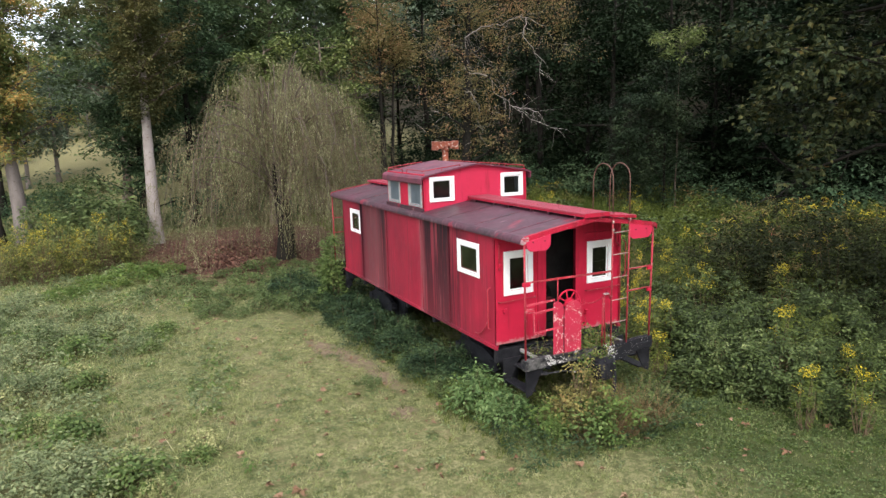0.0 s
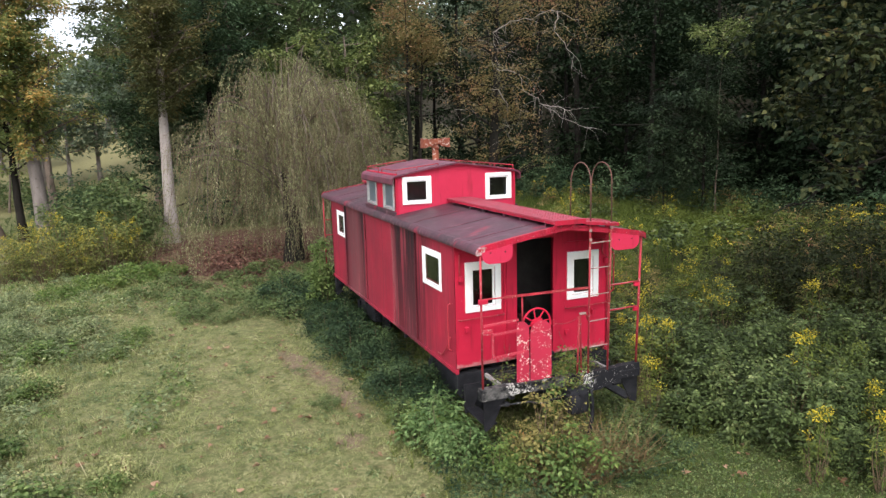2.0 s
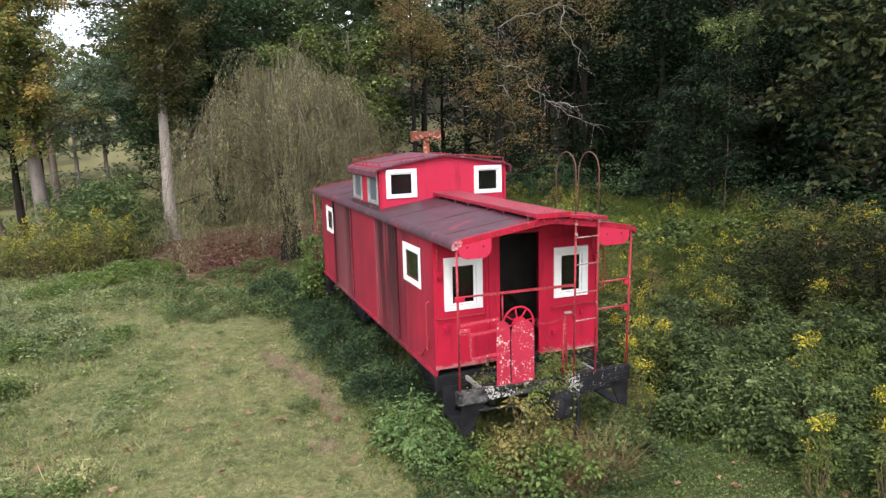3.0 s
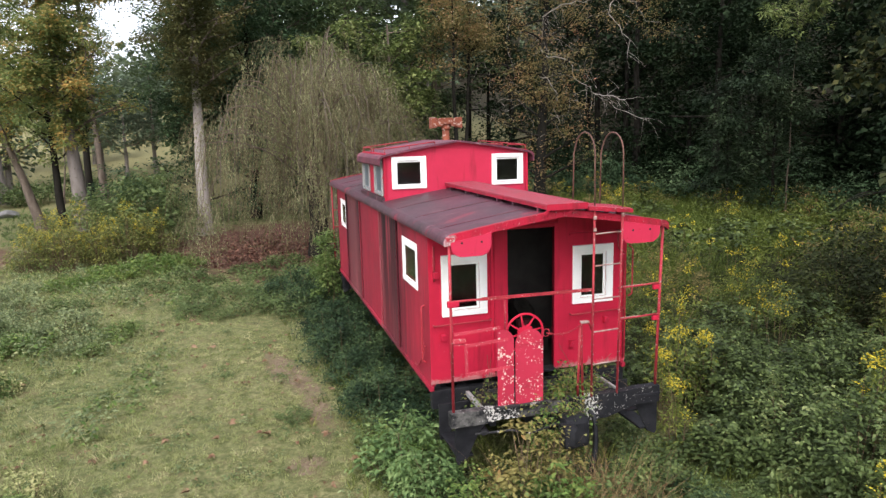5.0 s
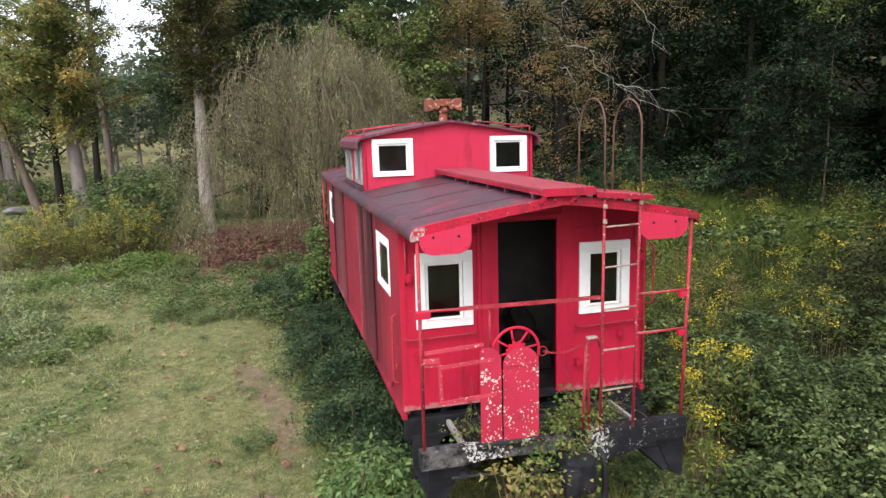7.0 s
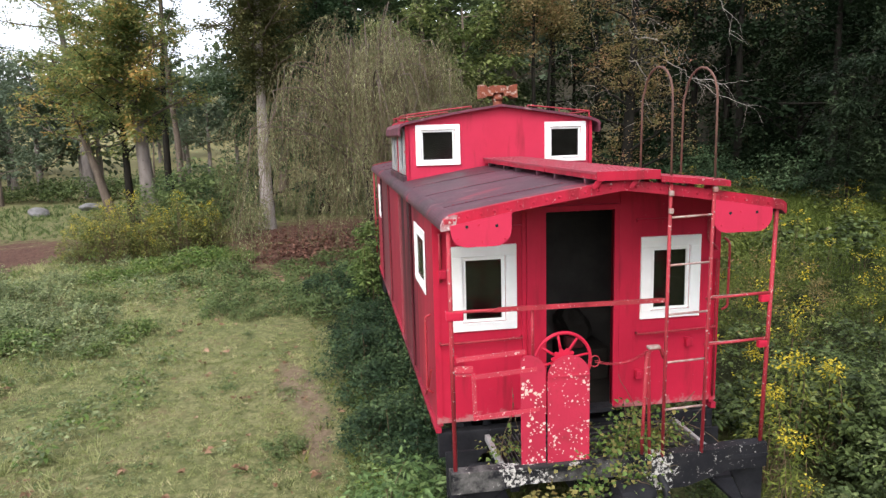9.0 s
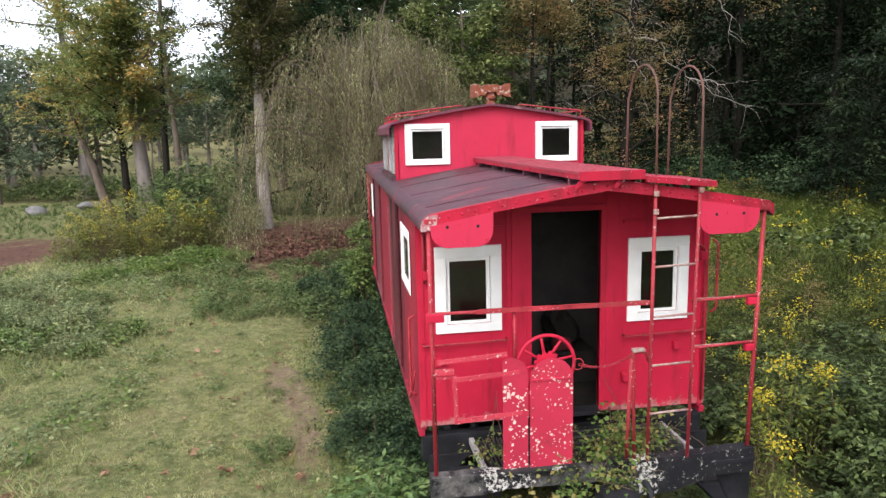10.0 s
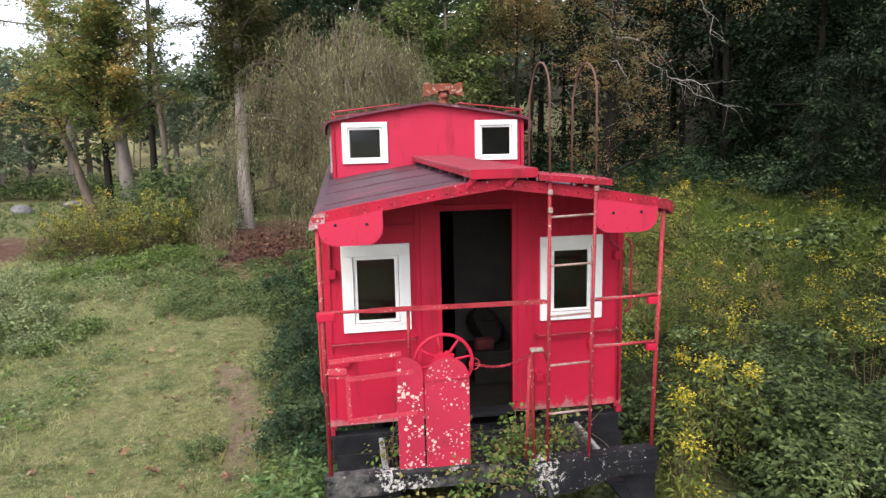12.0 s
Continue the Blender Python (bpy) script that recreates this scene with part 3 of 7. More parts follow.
def pierced(us, vs, holes, thick, to3, top=None):
    """A wall sheet with openings. us, vs: extra grid lines; holes: (u0, u1, v0, v1); to3(u, v, w) gives the place, w from 0 to thick."""
    us = sorted({*us, *(h[0] for h in holes), *(h[1] for h in holes)})
    vs = sorted({*vs, *(h[2] for h in holes), *(h[3] for h in holes)})
    bm = bmesh.new()
    cache = {}

    def v(i, j, k):
        if (i, j, k) not in cache:
            vv = top(us[i]) if top and j == len(vs) - 1 else vs[j]
            cache[i, j, k] = bm.verts.new(to3(us[i], vv, thick * k))
        return cache[i, j, k]

    def solid(i, j):
        if not (0 <= i < len(us) - 1 and 0 <= j < len(vs) - 1):
            return False
        cu, cv = (us[i] + us[i + 1]) / 2, (vs[j] + vs[j + 1]) / 2
        return not any(h[0] < cu < h[1] and h[2] < cv < h[3] for h in holes)

    for i in range(len(us) - 1):
        for j in range(len(vs) - 1):
            if not solid(i, j):
                continue
            bm.faces.new((v(i, j, 0), v(i + 1, j, 0), v(i + 1, j + 1, 0), v(i, j + 1, 0)))
            bm.faces.new((v(i, j, 1), v(i, j + 1, 1), v(i + 1, j + 1, 1), v(i + 1, j, 1)))
            for di, dj, a, b in ((-1, 0, (i, j), (i, j + 1)), (1, 0, (i + 1, j), (i + 1, j + 1)), (0, -1, (i, j), (i + 1, j)), (0, 1, (i, j + 1), (i + 1, j + 1))):
                if not solid(i + di, j + dj):
                    bm.faces.new((v(*a, 0), v(*b, 0), v(*b, 1), v(*a, 1)))
    bmesh.ops.recalc_face_normals(bm, faces=bm.faces[:])
    return bm


def mesh_np(name, verts, tris, smooth=False):
    me = bpy.data.meshes.new(name)
    verts = np.ascontiguousarray(verts, np.float32)
    tris = np.ascontiguousarray(tris, np.int32)
    me.vertices.add(len(verts))
    me.vertices.foreach_set("co", verts.ravel())
    me.loops.add(tris.size)
    me.loops.foreach_set("vertex_index", tris.ravel())
    me.polygons.add(len(tris))
    me.polygons.foreach_set("loop_start", np.arange(0, tris.size, 3, dtype=np.int32))
    if smooth:
        me.polygons.foreach_set("use_smooth", np.ones(len(tris), dtype=bool))
    me.update(calc_edges=True)
    return me


def unit(a):
    return a / np.maximum(np.linalg.norm(a, axis=1, keepdims=True), 1e-9)


def leaves_np(base, way, up, length, width, fold=0.25):
    """Folded pointed leaves: base points, tip directions, face directions, sizes."""
    way = unit(way)
    side = unit(np.cross(way, up))
    up = np.cross(side, way)
    length, width = np.broadcast_to(length, len(base))[:, None], np.broadcast_to(width, len(base))[:, None]
    mid = base + way * length * 0.45
    lift = up * width * fold
    v = np.stack([base, mid + side * width * 0.5 + lift, base + way * length, mid - side * width * 0.5 + lift], axis=1).reshape(-1, 3)
    k = np.arange(len(base))[:, None] * 4
    t = np.concatenate([k + [0, 1, 2], k + [0, 2, 3]], axis=1).reshape(-1, 3)
    return v, t


def spray(rng, centres, count, spread, leaf, slim=0.6, droop=0.4, jitter=0.3):
    """Leaves strewn round clump centres."""
    n = len(centres) * count
    c = np.repeat(centres, count, axis=0)
    s = np.broadcast_to(np.asarray(spread, float), (len(centres), 3)) if np.ndim(spread) < 2 else spread
    off = rng.normal(size=(n, 3)) * np.repeat(s, count, axis=0)
    way = unit(off + rng.normal(size=(n, 3)) * 0.5 * np.abs(off).mean())
    way[:, 2] -= droop
    up = rng.normal(size=(n, 3)) * jitter + unit(off) * 0.5 + [0, 0, 0.9]
    size = leaf * rng.uniform(0.6, 1.3, n)
    return leaves_np(c + off, way, up, size, size * slim)


def rosettes(rng, centres, count, leaf, slim=0.6, flat=0.25, reach=0.35):
    """Whorls of leaves round stem tips: pointing outwards, faces up, with gaps between the whorls."""
    n = len(centres) * count
    a = rng.uniform(0, 2 * math.pi, n)
    size = leaf * rng.uniform(0.65, 1.3, n)
    rise = rng.uniform(-1.0, 0.6, n)
    out = np.stack([np.cos(a), np.sin(a), np.zeros(n)], 1)
    base = np.repeat(centres, count, axis=0) + out * (leaf * reach * rng.uniform(0.2, 2.2, n))[:, None]
    base[:, 2] += leaf * flat * rng.normal(size=n) * 2.0
    way = out + np.stack([rng.normal(size=n) * 0.35, rng.normal(size=n) * 0.35, rise * 0.45 - 0.15], 1)
    up = rng.normal(size=(n, 3)) * 0.3 + [0, 0, 1.0]
    return leaves_np(base, way, up, size, size * slim)


def tubes_np(lines, sides=6):
    """Tapered bars: (points, radii) each; gives vertices and triangles."""
    vs, ts, k = [], [], 0
    ang = np.arange(sides) * 2 * math.pi / sides
    for pts, rad in lines:
        pts = np.asarray(pts, float)
        d = unit(np.gradient(pts, axis=0))
        ref = np.array([1.0, 0.3, 0.1]) if abs(d[0][2]) > 0.5 else np.array([0.1, 0.2, 1.0])
        a = unit(np.cross(d, ref))
        b = np.cross(d, a)
        rad = np.asarray(rad, float)[:, None, None]
        ring = pts[:, None] + (a[:, None] * np.cos(ang)[None, :, None] + b[:, None] * np.sin(ang)[None, :, None]) * rad
        vs.append(ring.reshape(-1, 3))
        n = len(pts)
        i = (np.arange(n - 1)[:, None] * sides + np.arange(sides)[None]).ravel()
        j = (np.arange(n - 1)[:, None] * sides + (np.arange(sides)[None] + 1) % sides).ravel()
        ts.append(np.concatenate([np.stack([i, j, j + sides], 1), np.stack([i, j + sides, i + sides], 1)]) + k)
        k += n * sides
    return np.concatenate(vs), np.concatenate(ts)


def join_np(pieces):
    vs, ts, k = [], [], 0
    for v, t in pieces:
        vs.append(v)
        ts.append(t + k)
        k += len(v)
    return np.concatenate(vs), np.concatenate(ts)


# ---------------------------------------------------------------- ground
def ease(v, a, b):
    t = min(max((v - a) / (b - a), 0.0), 1.0)
    return t * t * (3 - 2 * t)


def ground_z(x, y):
    z = -0.06 * ease(y, 2, 6)
    slope = x - 25 - 0.12 * max(0, y - 20) - 2.5 * noise.noise((0.05 * x, 0.05 * y, 3))
    if slope > 0:
        z += min(slope * 0.55, 34 + 0.05 * slope) * ease(slope, 0, 8)
    back = ease(y, 50, 175)
    z += 17 * back * (0.8 + 0.25 * math.sin(0.021 * x + 1.0)) + 5 * ease(y, 40, 70) * ease(x, -30, 20)
    z += 0.05 * noise.noise((0.5 * x, 0.5 * y, 0)) + 0.02 * noise.noise((2.1 * x, 2.1 * y, 5))
    return z


def make_ground():
    n = 140
    s = np.sinh(np.linspace(-1, 1, n) * 5.2) / math.sinh(5.2)
    xs, ys = s * 900 - 1.0, s * 900 + 6.0
    verts = np.array([(x, y, ground_z(x, y)) for y in ys for x in xs])
    i = (np.arange(n - 1)[:, None] * n + np.arange(n - 1)[None]).ravel()
    tris = np.concatenate([np.stack([i, i + 1, i + n + 1], 1), np.stack([i, i + n + 1, i + n], 1)])
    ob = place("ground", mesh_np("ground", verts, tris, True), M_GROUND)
    tagged(ob, "mown yellow-green grass with bare earth tracks and rough edges", "ground", kind="structure")


make_ground()

# ---------------------------------------------------------------- the wagon
W, LEN = 1.5, 9.1            # half the width, length of the body
FLOOR, EAVE = 1.28, 3.42
P0, P1 = -1.03, LEN + 1.03   # ends of the roof and of the platforms


def roof_z(x):
    a = abs(x)
    return 3.715 - 0.125 * a - 0.02 * a * a - 0.9 * max(0.0, a - 1.42) ** 2


caboose = holder("caboose", 0, 0, 0, "weathered red railway caboose standing in weeds, with a raised cupola", "railway caboose")


def window(name, to3, u0, u1, v0, v1, trim, inner, pane_mat, trim_mat, label, proud=0.035):
    """A window set in a wall: to3(u, v, w), w outward. A trim board, an inner sash and a pane."""
    def bars(bm, a0, a1, b0, b1, t, w0, w1):
        f = t * 0.75
        for p0, p1, q0, q1 in ((a0, a1, b1 - t, b1), (a0, a1, b0, b0 + f), (a0, a0 + t, b0 + f, b1 - t), (a1 - t, a1, b0 + f, b1 - t)):
            vs = [bm.verts.new(to3(p, q, w)) for w in (w0, w1) for q in (q0, q1) for p in (p0, p1)]
            fs = [bm.faces.new([vs[i] for i in c]) for c in ((0, 2, 3, 1), (4, 5, 7, 6), (0, 1, 5, 4), (2, 6, 7, 3), (0, 4, 6, 2), (1, 3, 7, 5))]
            bmesh.ops.bevel(bm, geom=list({e for f in fs for e in f.edges}), offset=0.004, segments=1, affect="EDGES")
        bmesh.ops.recalc_face_normals(bm, faces=bm.faces[:])
        return bm

    win = part("window", bars(bmesh.new(), u0, u1, v0, v1, trim, 0.003, proud), trim_mat, caboose, label)
    part("sash", bars(bmesh.new(), u0 + trim + 0.004, u1 - trim - 0.004, v0 + trim * 0.75 + 0.004, v1 - trim - 0.004, inner, -0.02, min(0.010, proud - 0.006)), trim_mat, win)
    part("sill_lip", bars(bmesh.new(), u0 + trim * 0.5, u1 - trim * 0.5, v0 + trim * 0.6, v0 + trim * 0.78, trim * 0.07, proud + 0.001, proud + 0.008), trim_mat, win)
    bm = bmesh.new()
    a, b = trim + inner, trim + inner
    vs = [bm.verts.new(to3(p, q, w)) for w in (-0.008, -0.003) for q in (v0 + 0.75 * b, v1 - b) for p in (u0 + a, u1 - a)]
    for c in ((0, 2, 3, 1), (4, 5, 7, 6), (0, 1, 5, 4), (2, 6, 7, 3), (0, 4, 6, 2), (1, 3, 7, 5)):
        bm.faces.new([vs[i] for i in c])
    bmesh.ops.recalc_face_normals(bm, faces=bm.faces[:])
    pane = part("pane", bm, pane_mat, win)
    pane.visible_shadow = False
    return win


def end_to3(y, sign):
    return lambda u, v, w: (u, y + sign * w, v)


def side_to3(x, sign):
    return lambda u, v, w: (x + sign * w, u, v)


# end walls with a doorway between two windows
ENDWIN = ((-1.335, -0.675, 2.205, 3.065), (0.635, 1.285, 2.205, 3.065))
T = 0.11
for y0, sign, nm in ((0.0, -1, "end_wall"), (LEN, 1, "end_wall")):
    holes = [(a + T, b - T, c + T * 0.75, d - T) for a, b, c, d in ENDWIN]
    if sign < 0:
        holes.append((-0.37, 0.345, FLOOR, 3.36))
    grid = [-W, -1.42, -1.0, -0.5, 0.0, 0.5, 1.0, 1.42, W]
    part(nm, pierced(grid, [FLOOR - 0.03, EAVE], holes, 0.05, lambda u, v, w, y0=y0, s=sign: (u, y0 - s * w, v), lambda u: roof_z(u) - 0.045), M_END, caboose)
    for a, b, c, d in ENDWIN:
        window("end", end_to3(y0, sign), a, b, c, d, T, 0.035, M_GLASS, M_WHITE, "white-painted square window with a dark pane")

# inner lining, near black so that the indoor shade is in its colour
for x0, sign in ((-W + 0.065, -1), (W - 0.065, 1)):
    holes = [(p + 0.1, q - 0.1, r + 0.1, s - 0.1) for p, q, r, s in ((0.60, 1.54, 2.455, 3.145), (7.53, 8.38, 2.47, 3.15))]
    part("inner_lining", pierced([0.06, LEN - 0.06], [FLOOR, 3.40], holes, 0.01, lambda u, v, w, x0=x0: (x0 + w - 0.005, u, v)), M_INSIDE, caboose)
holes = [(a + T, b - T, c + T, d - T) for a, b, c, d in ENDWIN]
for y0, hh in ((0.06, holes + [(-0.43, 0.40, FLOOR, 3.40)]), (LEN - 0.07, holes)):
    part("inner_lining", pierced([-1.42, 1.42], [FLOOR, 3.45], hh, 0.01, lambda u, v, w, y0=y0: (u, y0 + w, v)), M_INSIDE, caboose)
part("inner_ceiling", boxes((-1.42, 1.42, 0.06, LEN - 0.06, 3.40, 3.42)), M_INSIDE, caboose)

# doorway trim, raised wall posts and the open door swung inside
part("door_frame", boxes((-0.43, -0.37, -0.03, 0.05, FLOOR, 3.42), (0.345, 0.40, -0.03, 0.05, FLOOR, 3.42), (-0.37, 0.345, -0.03, 0.05, 3.36, 3.42), bevel=0.006), M_END, caboose)
for x0, x1 in ((-0.62, -0.575), (0.545, 0.575)):
    part("wall_batten", boxes((x0, x1, -0.022, -0.002, FLOOR, 3.58), bevel=0.004), M_END, caboose)
part("door_post", boxes((-0.575, -0.43, -0.045, -0.002, FLOOR, 3.60), bevel=0.006), M_END, caboose)
part("door_post", boxes((0.40, 0.545, -0.03, -0.002, FLOOR, 3.60), bevel=0.006), M_END, caboose)
part("corner_angle", boxes((-W - 0.012, -W + 0.05, -0.012, -0.001, FLOOR - 0.03, 3.44)), M_END, caboose)
part("corner_angle", boxes((W - 0.05, W + 0.012, -0.012, -0.001, FLOOR - 0.03, 3.44)), M_END, caboose)
for x0, x1, z in ((-1.45, -0.62, 3.235), (0.58, 1.45, 3.235)):
    part("wall_ledge", boxes((x0, x1, -0.03, -0.001, z - 0.015, z + 0.015), bevel=0.004), M_END, caboose)
part("door_threshold", boxes((-0.36, 0.335, -0.10, 0.06, FLOOR - 0.02, FLOOR + 0.025), bevel=0.006), M_BLACK, caboose)

# side walls in sheets, with lapped seams
SIDEWIN = ((0.60, 1.54, 2.455, 3.145), (7.53, 8.38, 2.47, 3.15))
SEAMS = (0.0, 1.95, 3.35, 5.52, 7.42, LEN)
for x0, sign in ((-W, -1), (W, 1)):
    for n, (a, b) in enumerate(zip(SEAMS, SEAMS[1:])):
        holes = [(p + 0.1, q - 0.1, r + 0.1, s - 0.1) for p, q, r, s in SIDEWIN if a < p < b]
        lap = 0.006 * (n % 2)
        part("side_sheet", pierced([a, b], [FLOOR - 0.06, EAVE + 0.03], holes, 0.05 + lap, lambda u, v, w, x0=x0, s=sign, l=lap: (x0 + s * l - s * w, u, v)), M_SIDE, caboose)
    for y in SEAMS[1:-1]:
        part("seam_strip", boxes((x0 + sign * 0.022 - 0.011, x0 + sign * 0.022 + 0.011, y - 0.03, y + 0.03, FLOOR - 0.05, EAVE), bevel=0.003), M_SIDE, caboose)
    for p, q, r, s in SIDEWIN:
        window("side", side_to3(x0 + sign * 0.004, sign), p, q, r, s, 0.088, 0.03, M_GLASS, M_WHITE, "white-painted side window with a dark pane", 0.014)
    part("side_sill", boxes((x0 - 0.03, x0 + 0.03, -0.01, LEN + 0.01, FLOOR - 0.13, FLOOR - 0.062), bevel=0.006), M_SIDE, caboose)
bm = bmesh.new()
for y in SEAMS[1:-1]:
    for dy in (-0.018, 0.018):
        for k in range(15):
            dome(bm, (-W - 0.033, y + dy, FLOOR + 0.05 + 0.14 * k), (-1, 0, 0), 0.009)
for k in range(62):
    dome(bm, (-W - 0.03, 0.08 + 0.146 * k, FLOOR - 0.10), (-1, 0, 0), 0.009)
tagged(part("rivets", bm, M_SIDE, caboose), kind="stuff")

# curved roof with transverse seams
XS = [-1.56, -1.545, -1.50, -1.42, -1.2, -0.9, -0.6, -0.3, 0, 0.3, 0.6, 0.9, 1.2, 1.38, 1.46, 1.505, 1.52]
TOPS = [(x, roof_z(x) - (0.07 if abs(x) > 1.55 or x > 1.51 else 0.022 if abs(x) > 1.52 or x > 1.47 else 0)) for x in XS]
bm = prism(bmesh.new(), TOPS + [(x * 0.985, z - 0.03) for x, z in TOPS[::-1]], P0, P1)
part("roof", bm, M_ROOF, caboose, "maroon sheet roof, paint worn dark")
for k in range(9):
    y = -0.4 + k * 1.28
    if 3.3 < y < 5.6:
        continue
    seam = [(x, z + 0.006) for x, z in TOPS[2:-2]] + [(x, z + 0.001) for x, z in TOPS[2:-2][::-1]]
    strip = part("roof_seam", prism(bmesh.new(), seam, y - 0.022, y + 0.022), M_ROOF, caboose)
    bm = bmesh.new()
    for j in range(46):
        x = -1.36 + 2.7 * j / 45
        if abs(x) > 0.33:
            dome(bm, (x, y, roof_z(x) + 0.006), (0, 0, 1), 0.008)
    tagged(part("rivets", bm, M_WORN, strip), kind="stuff")
# the sheet rolls over the eave; its open end is capped with bare grimy metal
def rolled(r, y0, y1, thick=0.02, cx=-1.455, cz=3.378):
    turn = [radians(80 + 12 * k) for k in range(10)]
    outer = [(cx + r * math.cos(a), cz + r * math.sin(a)) for a in turn]
    inner = [(cx + (r - thick) * math.cos(a), cz + (r - thick) * math.sin(a)) for a in turn[::-1]]
    return prism(bmesh.new(), outer + inner, y0, y1)


part("eave_roll", rolled(0.115, P0 + 0.05, P1 - 0.05), M_ROOF, caboose)
part("eave_cap", rolled(0.119, P0 - 0.016, P0 + 0.05, 0.085), M_GRIME, caboose, "grime-whitened end of the rolled eave")
# riveted fascia bands at both roof ends
for y0, y1, face in ((P0 - 0.012, P0 - 0.001, -1), (P1 + 0.001, P1 + 0.012, 1)):
    band = [(x, z + 0.004) for x, z in TOPS[1:-1]] + [(x, z - 0.078) for x, z in TOPS[1:-1][::-1]]
    fascia = part("roof_fascia", prism(bmesh.new(), band, y0, y1), M_WORN, caboose)
    bm = bmesh.new()
    for k in range(27):
        x = -1.46 + k * 2.90 / 26
        dome(bm, (x, y0 if face < 0 else y1, roof_z(x) - 0.035), (0, face, 0), 0.015)
    tagged(part("rivets", bm, M_WORN, fascia), kind="stuff")
    lip = [(x, z + 0.014) for x, z in TOPS[1:-1]] + [(x, z + 0.003) for x, z in TOPS[1:-1][::-1]]
    part("roof_lip", prism(bmesh.new(), lip, y0 if face < 0 else y1 - 0.07, y0 + 0.07 if face < 0 else y1), M_WORN, caboose)


# rounded plates under the roof corners
def ear(x0, x1, z0, y):
    def top(x):
        return roof_z(x) - 0.07
    r, n = 0.14, 6
    pts = [(x0, top(x0)), (x0, z0 + r)]
    pts += [(x0 + r - r * math.cos(a), z0 + r - r * math.sin(a)) for a in (k * math.pi / 2 / n for k in range(1, n + 1))]
    pts += [(x1 - r + r * math.sin(a), z0 + r - r * math.cos(a)) for a in (k * math.pi / 2 / n for k in range(n + 1))]
    pts += [(x1, top(x1))]
    plate = part("corner_plate", prism(bmesh.new(), pts, y, y + 0.012), M_FADED, caboose)
    mid = (x0 + x1) / 2
    for x in (mid - 0.12, mid + 0.13):
        part("bolt_hole", tube(bmesh.new(), [(x, y - 0.004, z0 + 0.17), (x, y - 0.001, z0 + 0.17)], 0.014, 8), M_BLACK, plate)
    bm = bmesh.new()
    for x, z in ((mid - 0.02, z0 + 0.18), (mid + 0.01, z0 + 0.04), (mid + 0.2, z0 + 0.06), (mid - 0.2, z0 + 0.07)):
        dome(bm, (x, y, z), (0, -1, 0), 0.01)
    tagged(part("rivets", bm, M_END, plate), kind="stuff")


ear(-1.50, -0.985, 3.225, P0 - 0.03)
ear(0.80, 1.36, 3.235, P0 - 0.03)

# running board on the roof with a side step towards the ladder
def board(x0, x1, y0, y1, z):
    bm = boxes((x0, x1, y0, y1, z, z + 0.022), bevel=0.003)
    return bm


for y0, y1 in ((P0 - 0.06, 0.35), (0.37, 1.83), (1.85, 3.32), (5.62, 7.2), (7.22, 8.7), (8.72, P1 + 0.06)):
    step = part("running_board", board(-0.27, 0.29, y0, y1, 3.782), M_WALK, caboose)
    bm = bmesh.new()
    for i in range(int((y1 - y0) / 0.04)):
        for j in range(11):
            x = -0.245 + j * 0.051 + (0.012 if i % 2 else -0.012)
            y = y0 + 0.025 + i * 0.04
            box(bm, x - 0.014, x + 0.014, y - 0.0035, y + 0.0035, 3.8045, 3.807)
    tagged(part("tread_pattern", bm, M_WALK, step), kind="stuff")
    for x in (-0.266, 0.278):
        part("board_flange", boxes((x, x + 0.008, y0 + 0.002, y1 - 0.002, 3.738, 3.781)), M_WORN, step)
    for y in (y0 + 0.3, y1 - 0.3):
        for x in (-0.21, 0.23):
            part("board_bracket", boxes((x - 0.05, x + 0.05, y - 0.022, y + 0.022, roof_z(0.25) - 0.002, 3.7805)), M_ROOF, caboose)
bm = board(0.30, 0.93, P0 - 0.06, -0.5, 3.735)
for v in bm.verts:
    v.co.z -= 0.10 * (v.co.x - 0.30)
for i in range(13):
    for j in range(12):
        box(bm, 0.325 + j * 0.05, 0.35 + j * 0.05, P0 - 0.04 + i * 0.04, P0 - 0.033 + i * 0.04, 3.754 - 0.005 * j, 3.760 - 0.005 * j)
part("side_step", bm, M_WALK, caboose)
part("step_edge", prism(bmesh.new(), [(0.30, 3.752), (0.93, 3.689), (0.93, 3.640), (0.30, 3.703)], P0 - 0.07, P0 - 0.062), M_WORN, caboose)
part("board_edge", boxes((-0.27, 0.29, P0 - 0.075, P0 - 0.062, 3.728, 3.806), bevel=0.003), M_WORN, caboose)
part("board_brace", prism(bmesh.new(), [(-0.27, 3.728), (-0.20, 3.728), (-0.29, 3.66), (-0.31, 3.672)], P0 - 0.05, P0 - 0.04), M_WORN, caboose)
part("board_brace", prism(bmesh.new(), [(0.06, 3.728), (0.13, 3.728), (0.05, 3.66), (0.02, 3.668)], P0 - 0.05, P0 - 0.04), M_WORN, caboose)
for x in (0.38, 0.82):
    for y in (-0.62, P0 + 0.1):
        part("board_bracket", boxes((x - 0.03, x + 0.03, y - 0.02, y + 0.02, roof_z(x) - 0.002, 3.732 - 0.1 * (x - 0.30))), M_WORN, caboose)

# cupola
C0, C1, CW, CE = 3.37, 5.56, 1.39, 4.33


def cup_z(x):
    return 4.56 - 0.12 * abs(x) - 0.03 * x * x


